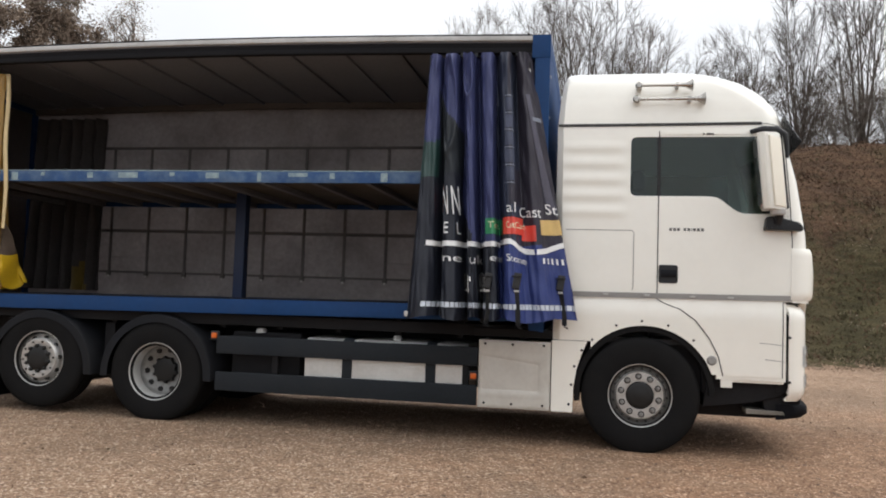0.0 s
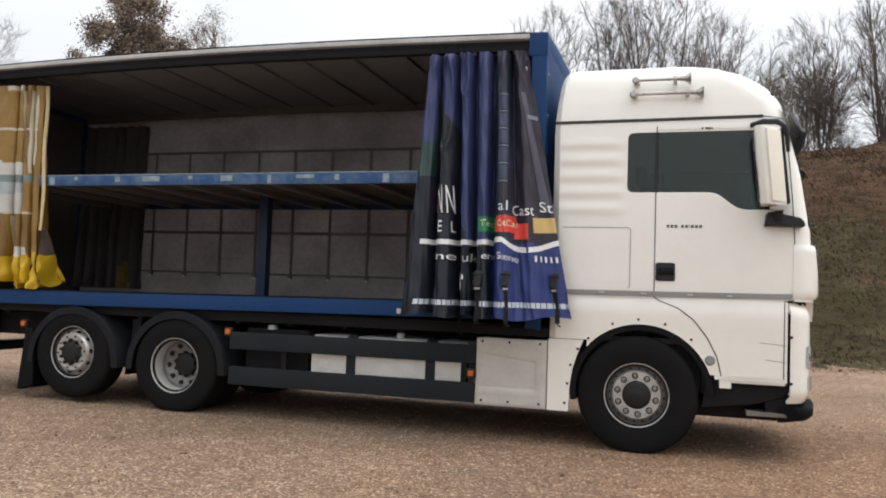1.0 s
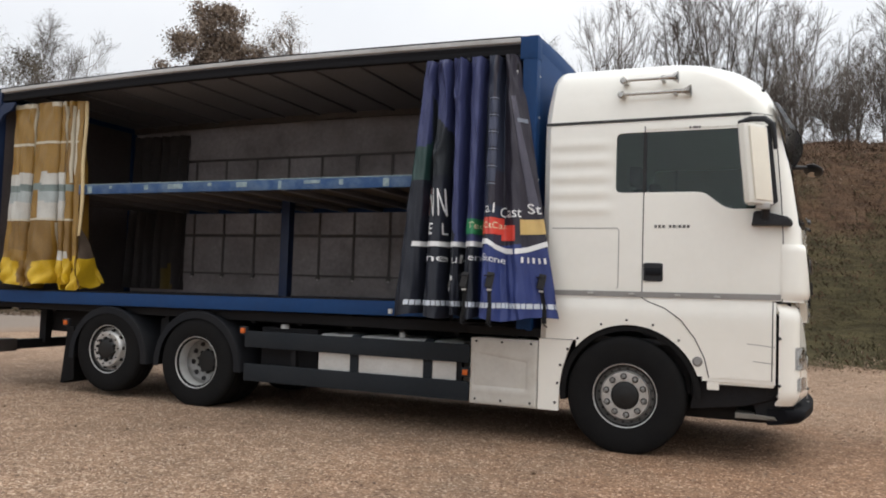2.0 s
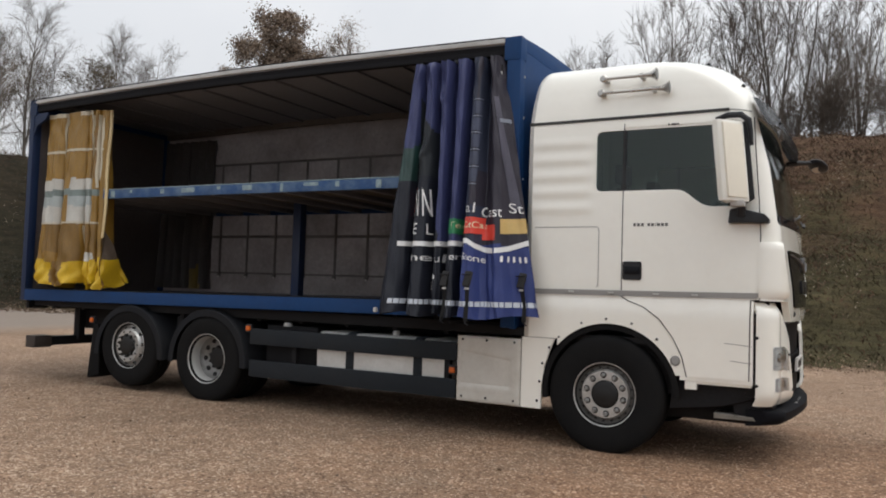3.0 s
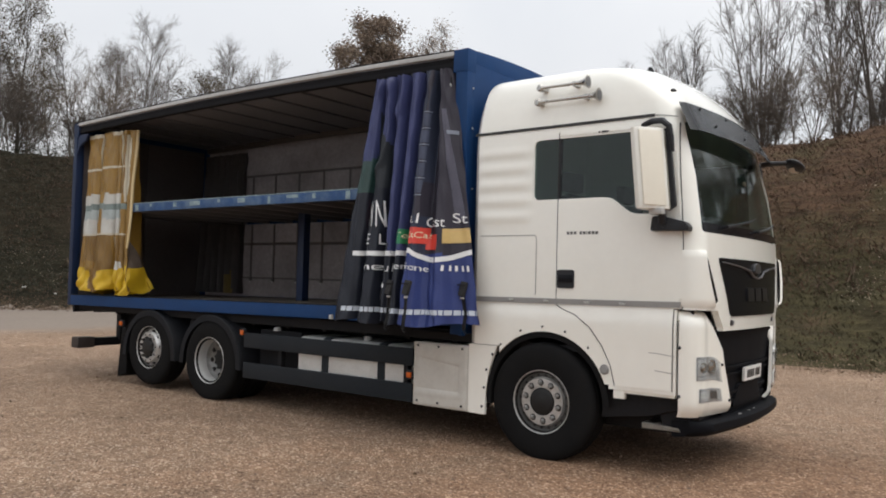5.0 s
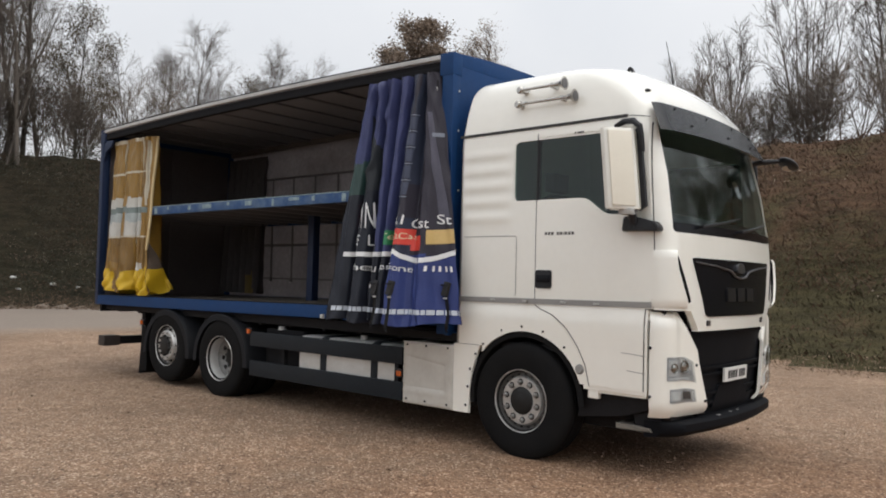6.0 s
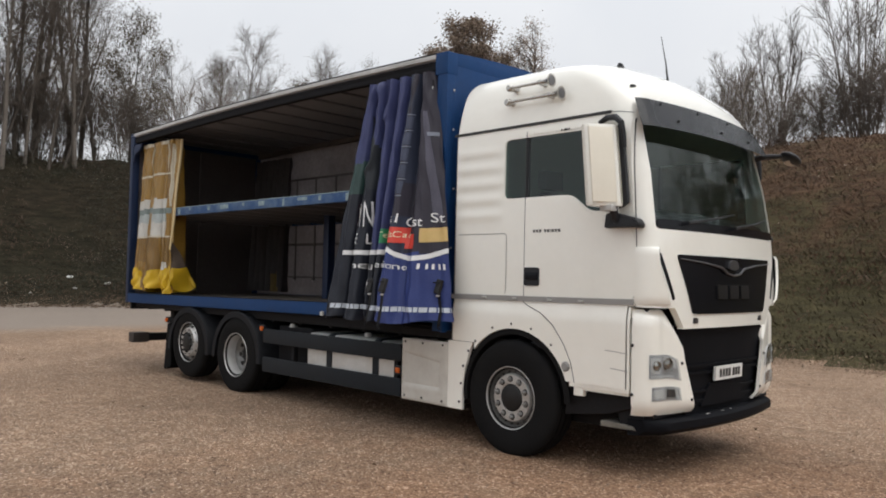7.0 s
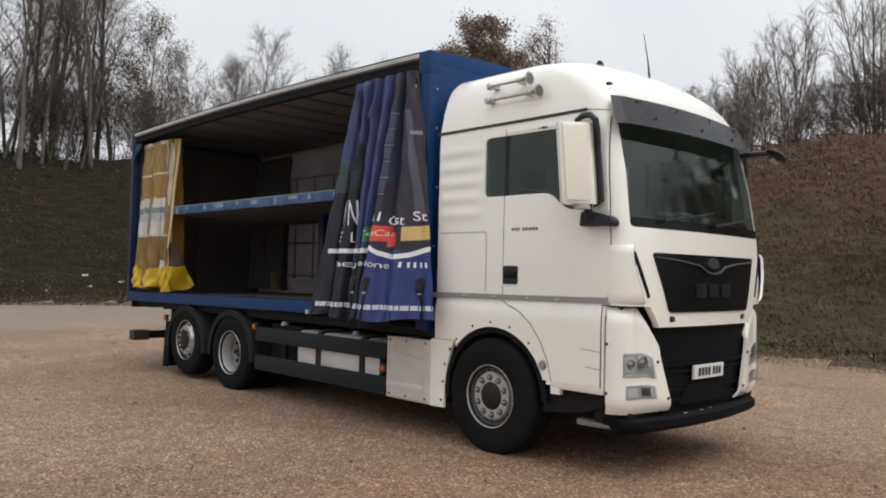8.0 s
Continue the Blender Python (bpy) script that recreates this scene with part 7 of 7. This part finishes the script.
for x in (-25.0, -22.5, -19.5, -7.8, -3.6, 3.0, 6.5, 12.0, 15.0, 18.5, 22.0):
    plant(kinds, x + rt.uniform(-0.6, 0.6), 34.0 + rt.uniform(-1.5, 3), lerp(x, [(-24, 0.34), (-15, 0.38), (-9, 0.45), (0, 0.6), (12, 0.8)]), "bare winter tree on the bank", ROW)
for x in np.arange(-14, 16, 0.75):
    plant(shrub, x + rt.uniform(-0.9, 0.9), 22.8 + rt.uniform(-0.8, 2.6), rt.uniform(0.6, 1.25), "low bare shrub on the crest of the bank", "shrubs on the crest")
# far corner: a tall tree among lower ones, a dense bushy crown beside them
for k, x, y, size in ((3, -42.0, 20.8, 1.04), (1, -42.0, 18.2, 0.93), (0, -42.0, 16.1, 0.85), (2, -42.0, 28.7, 1.18), (0, -40.5, 26.6, 0.85), (4, -43.0, 22.8, 0.9), (1, -45.0, 19.4, 0.9), (4, -45.0, 31.0, 0.95), (3, -44.0, 14.5, 0.85), (0, -48.0, 24.5, 0.9), (1, -47.0, 17.5, 0.8), (2, -36.0, 31.5, 0.62), (4, -41.0, 36.0, 0.6), (1, -44.0, 34.5, 0.7)):
    plant([kinds[k]], x, y, size, "bare winter tree beyond the bank", "bare trees along the bank")
# tall thin wood on the left bank
for i in range(30):
    y = -13 + i * 0.78
    plant(slim, -38.0 - rt.uniform(-1.2, 6.5), y + rt.uniform(-0.8, 0.8), 1.08 if y < 10 else 0.9, "tall slender bare tree", "tall wood on the far bank")
for y in np.arange(-11, 16, 1.0):
    plant(shrub, -38.6 - rt.uniform(-0.8, 3.0), y + rt.uniform(-0.6, 0.6), rt.uniform(1.1, 2.0), "low bare shrub on the crest of the bank", "shrubs on the crest")
# broad-crowned trees at the edge of the wood
edge = tree(24, 14.5, 20, 3.8, 1, 1.0, low=0.28)
for x, y, size in ((-39.0, 8.6, 1.0), (-40.5, 10.4, 0.92), (-38.5, 6.6, 1.05)):
    plant([edge], x, y, size, "tall broad bare tree at the edge of the wood", "tall wood on the far bank")
# leaning saplings along the crest of the far bank
SAPLINGS = ((-37.9, 4.2, 10.0), (-37.6, 4.6, 18.0), (-37.3, 5.8, 7.0), (-37.0, 6.8, 7.0), (-37.2, 7.6, 10.0))
lean_one = tree(71, 11.0, 9, 1.6, 1, 0.7, low=0.3)
for k, (x, y, lean) in enumerate(SAPLINGS):
    m = pose(x, y, float(height(x, y)) - 0.1, 0, 0, 0) @ pose(0, 0, 0, -lean, 0, 0) @ pose(0, 0, 0, 0, 0, 77 * k)
    if k:
        t = copy_thing(lean_one, m)
    else:
        t = lean_one
        t.matrix_basis = m
    tagged(t, "thin leaning sapling on the crest of the bank", "tree", "saplings on the bank")


for x, y, size in ((-10.6, 26.0, 0.68), (-11.7, 26.3, 0.53), (-12.2, 25.8, 0.47)):
    plant(vase, x, y, size, "small bare many-stemmed tree on the crest of the bank", ROW)
tagged(stand(-13.0, 26.0, 140, 0.39, young_oak, False), "low young oak with a few brown leaves", "tree")


# ---- undergrowth, leaf litter, stones ----
def scatter(name, count, seed, keep, shape, material, label):
    rng = np.random.RandomState(seed)
    vs, fs = [], []
    made = 0
    while made < count:
        xs, ys = rng.uniform(-46, 14, 4000), rng.uniform(-14, 30, 4000)
        d = past_foot(xs, ys)
        hs = height(xs, ys)
        ok = keep(xs, ys, d, rng)
        for x, y, z in zip(xs[ok], ys[ok], hs[ok]):
            shape(vs, fs, x, y, z, rng)
            made += 1
            if made >= count:
                break
    ob = mesh_object(name, vs, fs, material)
    return tagged(ob, label, name.replace("_", " "), kind="stuff")


def blade_tuft(vs, fs, x, y, z, rng, tall=0.3, n=6, wide=0.018, spread=0.18):
    for _ in range(n):
        a = rng.uniform(0, math.tau)
        h, lean = tall * rng.uniform(0.35, 1.0), rng.uniform(0.5, 2.2) * tall
        bx, by = x + rng.normal(0, spread), y + rng.normal(0, spread)
        w = wide * rng.uniform(0.6, 1.4)
        px, py = -math.sin(a) * w, math.cos(a) * w
        k = len(vs)
        vs += [(bx - px, by - py, z - 0.05), (bx + px, by + py, z - 0.05), (bx + math.cos(a) * lean * 0.4 + px * 0.7, by + math.sin(a) * lean * 0.4 + py * 0.7, z + h * 0.7), (bx + math.cos(a) * lean, by + math.sin(a) * lean, z + h)]
        fs.append((k, k + 1, k + 2))
        fs.append((k, k + 2, k + 3))


def leaf_flake(vs, fs, x, y, z, rng, size=0.05, lift=0.35, n=5, spread=0.25):
    for _ in range(n):
        c = np.array((x + rng.normal(0, spread), y + rng.normal(0, spread), z + abs(rng.normal(0, lift))))
        a, b = rng.normal(0, 1, 3), rng.normal(0, 1, 3)
        a *= size * rng.uniform(0.6, 1.4) / np.linalg.norm(a)
        b *= size * rng.uniform(0.4, 0.9) / np.linalg.norm(b)
        k = len(vs)
        vs += [tuple(c - a), tuple(c + b), tuple(c + a), tuple(c - b)]
        fs.append((k, k + 1, k + 2, k + 3))


def bramble_arc(vs, fs, x, y, z, rng):
    for _ in range(3):
        a, l, h = rng.uniform(0, math.tau), rng.uniform(0.3, 0.8), rng.uniform(0.12, 0.4)
        p = [np.array((x + math.cos(a) * l * t, y + math.sin(a) * l * t, z - 0.05 + h * math.sin(t * 2.6))) for t in (0, 0.3, 0.6, 1.0)]
        w = np.array((-math.sin(a), math.cos(a), 0.4)) * 0.007
        k = len(vs)
        for q in p:
            vs += [tuple(q - w), tuple(q + w)]
        fs += [(k, k + 1, k + 3, k + 2), (k + 2, k + 3, k + 5, k + 4), (k + 4, k + 5, k + 7, k + 6)]


GRASS_M = surface("rough_winter_grass", (0.078, 0.068, 0.040), 0.9, var=0.75, scale=0.9, island=0.06, spec=0.1)
STRAW_M = surface("dead_bracken", (0.108, 0.070, 0.049), 0.95, var=0.75, scale=0.9, island=0.08, spec=0.1)
LITTER_M = surface("fallen_leaves", (0.108, 0.076, 0.054), 0.9, var=0.7, scale=0.8, island=0.15, spec=0.1)
CANE_M = surface("bramble_canes", (0.105, 0.075, 0.056), 0.9, var=0.3, island=0.4, spec=0.1)
scatter("bank_grass", 8000, 1, lambda x, y, d, r: (d > 0.2) & (d < 9.5) & ((d < 5.0 + 1.6 * wavy(x, y, 0.5)) | (r.uniform(0, 1, len(x)) < 0.25)) & (x > -24), lambda *a: blade_tuft(*a, tall=0.055, n=5, wide=0.010, spread=0.22), GRASS_M, "rough olive grass on the bank")
scatter("dead_bracken", 9000, 2, lambda x, y, d, r: (d > 0.4) & (d < 11) & (x > -26) & ((d > 3.6 + 1.6 * wavy(x, y, 0.5)) | (r.uniform(0, 1, len(x)) < 0.3)), lambda *a: blade_tuft(*a, tall=0.07, n=4, wide=0.010, spread=0.28), STRAW_M, "dead brown bracken and weeds")
scatter("leaf_litter", 9000, 3, lambda x, y, d, r: (d > -0.2) & (d < 11) & ((x > -26) | (r.uniform(0, 1, len(x)) < 0.1)) & ((d > 3.0) | (r.uniform(0, 1, len(x)) < 0.35)), lambda *a: leaf_flake(*a, size=0.036, lift=0.05, n=4), LITTER_M, "fallen brown leaves over the bank")
scatter("bramble_thicket", 2600, 4, lambda x, y, d, r: (d > 2.5) & (d < 11) & (wavy(x, y, 0.8) > 0.0), bramble_arc, CANE_M, "tangled bramble canes on the bank")
scatter("ivy_scrub", 13000, 5, lambda x, y, d, r: (d > 0.8) & (d < 10.5) & (x < -24) & (wavy(x, y, 0.7) > -0.2), lambda *a: leaf_flake(*a, size=0.04, lift=0.35, n=5, spread=0.35), IVY, "dark ivy and scrub on the far bank")

PALE_M = surface("bleached_seed_heads", (0.30, 0.25, 0.20), 0.95, var=0.3, island=0.4, spec=0.1)
scatter("dead_weeds", 2200, 6, lambda x, y, d, r: (d > 3.0) & (d < 9.5) & (wavy(x + 3, y, 0.9) > 0.25), lambda *a: leaf_flake(*a, size=0.03, lift=0.30, n=9, spread=0.22), STRAW_M, "clumps of dead red-brown weeds")
scatter("seed_heads", 800, 7, lambda x, y, d, r: (d > 0.2) & (d < 7.5) & (wavy(x, y + 2, 1.3) > 0.35), lambda *a: leaf_flake(*a, size=0.028, lift=0.25, n=6, spread=0.16), PALE_M, "bleached seed heads among the weeds")
scatter("foot_debris", 8500, 8, lambda x, y, d, r: (d > -0.6) & (d < 0.9) & (r.uniform(0, 1, len(x)) < np.exp(-(d / 0.4) ** 2)), lambda *a: leaf_flake(*a, size=0.022, lift=0.02, n=4, spread=0.14), surface("pale_foot_litter", (0.26, 0.195, 0.145), 0.95, var=0.3, island=0.3, spec=0.1), "pale leaf debris along the foot of the bank")
scatter("foot_leaves", 5000, 10, lambda x, y, d, r: (d > -0.8) & (d < 2.2) & (x < -22), lambda *a: leaf_flake(*a, size=0.04, lift=0.05, n=4, spread=0.3), LITTER_M, "brown leaf litter at the foot of the far bank")

LEAF_YARD = surface("dead_leaves_on_gravel", (0.085, 0.055, 0.036), 0.9, var=0.3, island=0.4, spec=0.1)
scatter("yard_leaves", 650, 12, lambda x, y, d, r: (d < -0.5) & (x > -16) & (x < 10) & (y > -7) & (r.uniform(0, 1, len(x)) < 0.25 + 0.75 * (wavy(x, y, 0.9) > 0.1)), lambda *a: leaf_flake(*a, size=0.016, lift=0.008, n=2, spread=0.12), LEAF_YARD, "dead leaves blown over the gravel")

# rubbish at the foot of the far bank
PAPER = surface("dirty_white_plastic", (0.62, 0.62, 0.60), 0.6, var=0.15, scale=5)


def rubbish(x, y, size, seed):
    rng = random.Random(seed)
    b = bmesh.new()
    bmesh.ops.create_icosphere(b, subdivisions=2, radius=size)
    for v in b.verts:
        v.co *= rng.uniform(0.6, 1.25)
        v.co.z = max(v.co.z * 0.55, -size * 0.35)
    ob = new("rubbish")
    part("crumpled_bag", b, PAPER, ob, smooth=0)
    ob.matrix_basis = pose(x, y, float(height(x, y)) + size * 0.33, 0, 0, rng.uniform(0, 360))
    tagged(ob, "crumpled piece of dirty white plastic rubbish", "rubbish", "rubbish at the foot of the bank")


for k, (x, y, size) in enumerate(((-31.3, 6.0, 0.13), (-30.4, 5.9, 0.10), (-30.2, 7.2, 0.14), (-29.4, 7.9, 0.09), (-30.6, 4.2, 0.07), (-28.6, 8.8, 0.06))):
    rubbish(x, y, size, 300 + k)

STONE_M = surface("loose_gravel_stones", (0.31, 0.21, 0.147), 0.85, var=0.2, scale=9, island=0.6)


def gravel_stones(count, seed):
    rng = np.random.RandomState(seed)
    base = np.array([(1, 0, 0), (-1, 0, 0), (0, 1, 0), (0, -1, 0), (0, 0, 1), (0.6, 0.6, 0.55), (-0.6, 0.5, 0.5), (0.5, -0.6, 0.6), (-0.55, -0.6, 0.55)], float)
    tris = [(4, 5, 6), (4, 6, 8), (4, 8, 7), (4, 7, 5), (0, 2, 5), (2, 1, 6), (1, 3, 8), (3, 0, 7), (5, 2, 6), (6, 1, 8), (8, 3, 7), (7, 0, 5)]
    vs, fs = [], []
    made = 0
    while made < count:
        x, y = rng.uniform(-14, 9), rng.uniform(-6.2, 9.5)
        near = math.exp(-max(0.0, math.hypot(x - 1.5, y + 4.5) - 2) / 5)
        if rng.uniform() > 0.25 + 0.75 * near or past_foot(x, y) > -0.3:
            continue
        s = 0.006 + 0.012 * rng.uniform() ** 2.5
        a = rng.uniform(0, math.tau)
        sc = np.array((s * rng.uniform(0.8, 1.5), s * rng.uniform(0.7, 1.1), s * rng.uniform(0.5, 0.9)))
        p = base * rng.uniform(0.8, 1.15, (9, 1)) * sc
        c, d = math.cos(a), math.sin(a)
        q = np.stack([p[:, 0] * c - p[:, 1] * d + x, p[:, 0] * d + p[:, 1] * c + y, p[:, 2] + float(0.0)], -1)
        k = len(vs)
        vs += q.tolist()
        fs += [tuple(k + i for i in t) for t in tris]
        made += 1
    ob = mesh_object("gravel", vs, fs, STONE_M)
    tagged(ob, "loose reddish gravel stones lying on the yard", "gravel", kind="stuff")


gravel_stones(16000, 9)
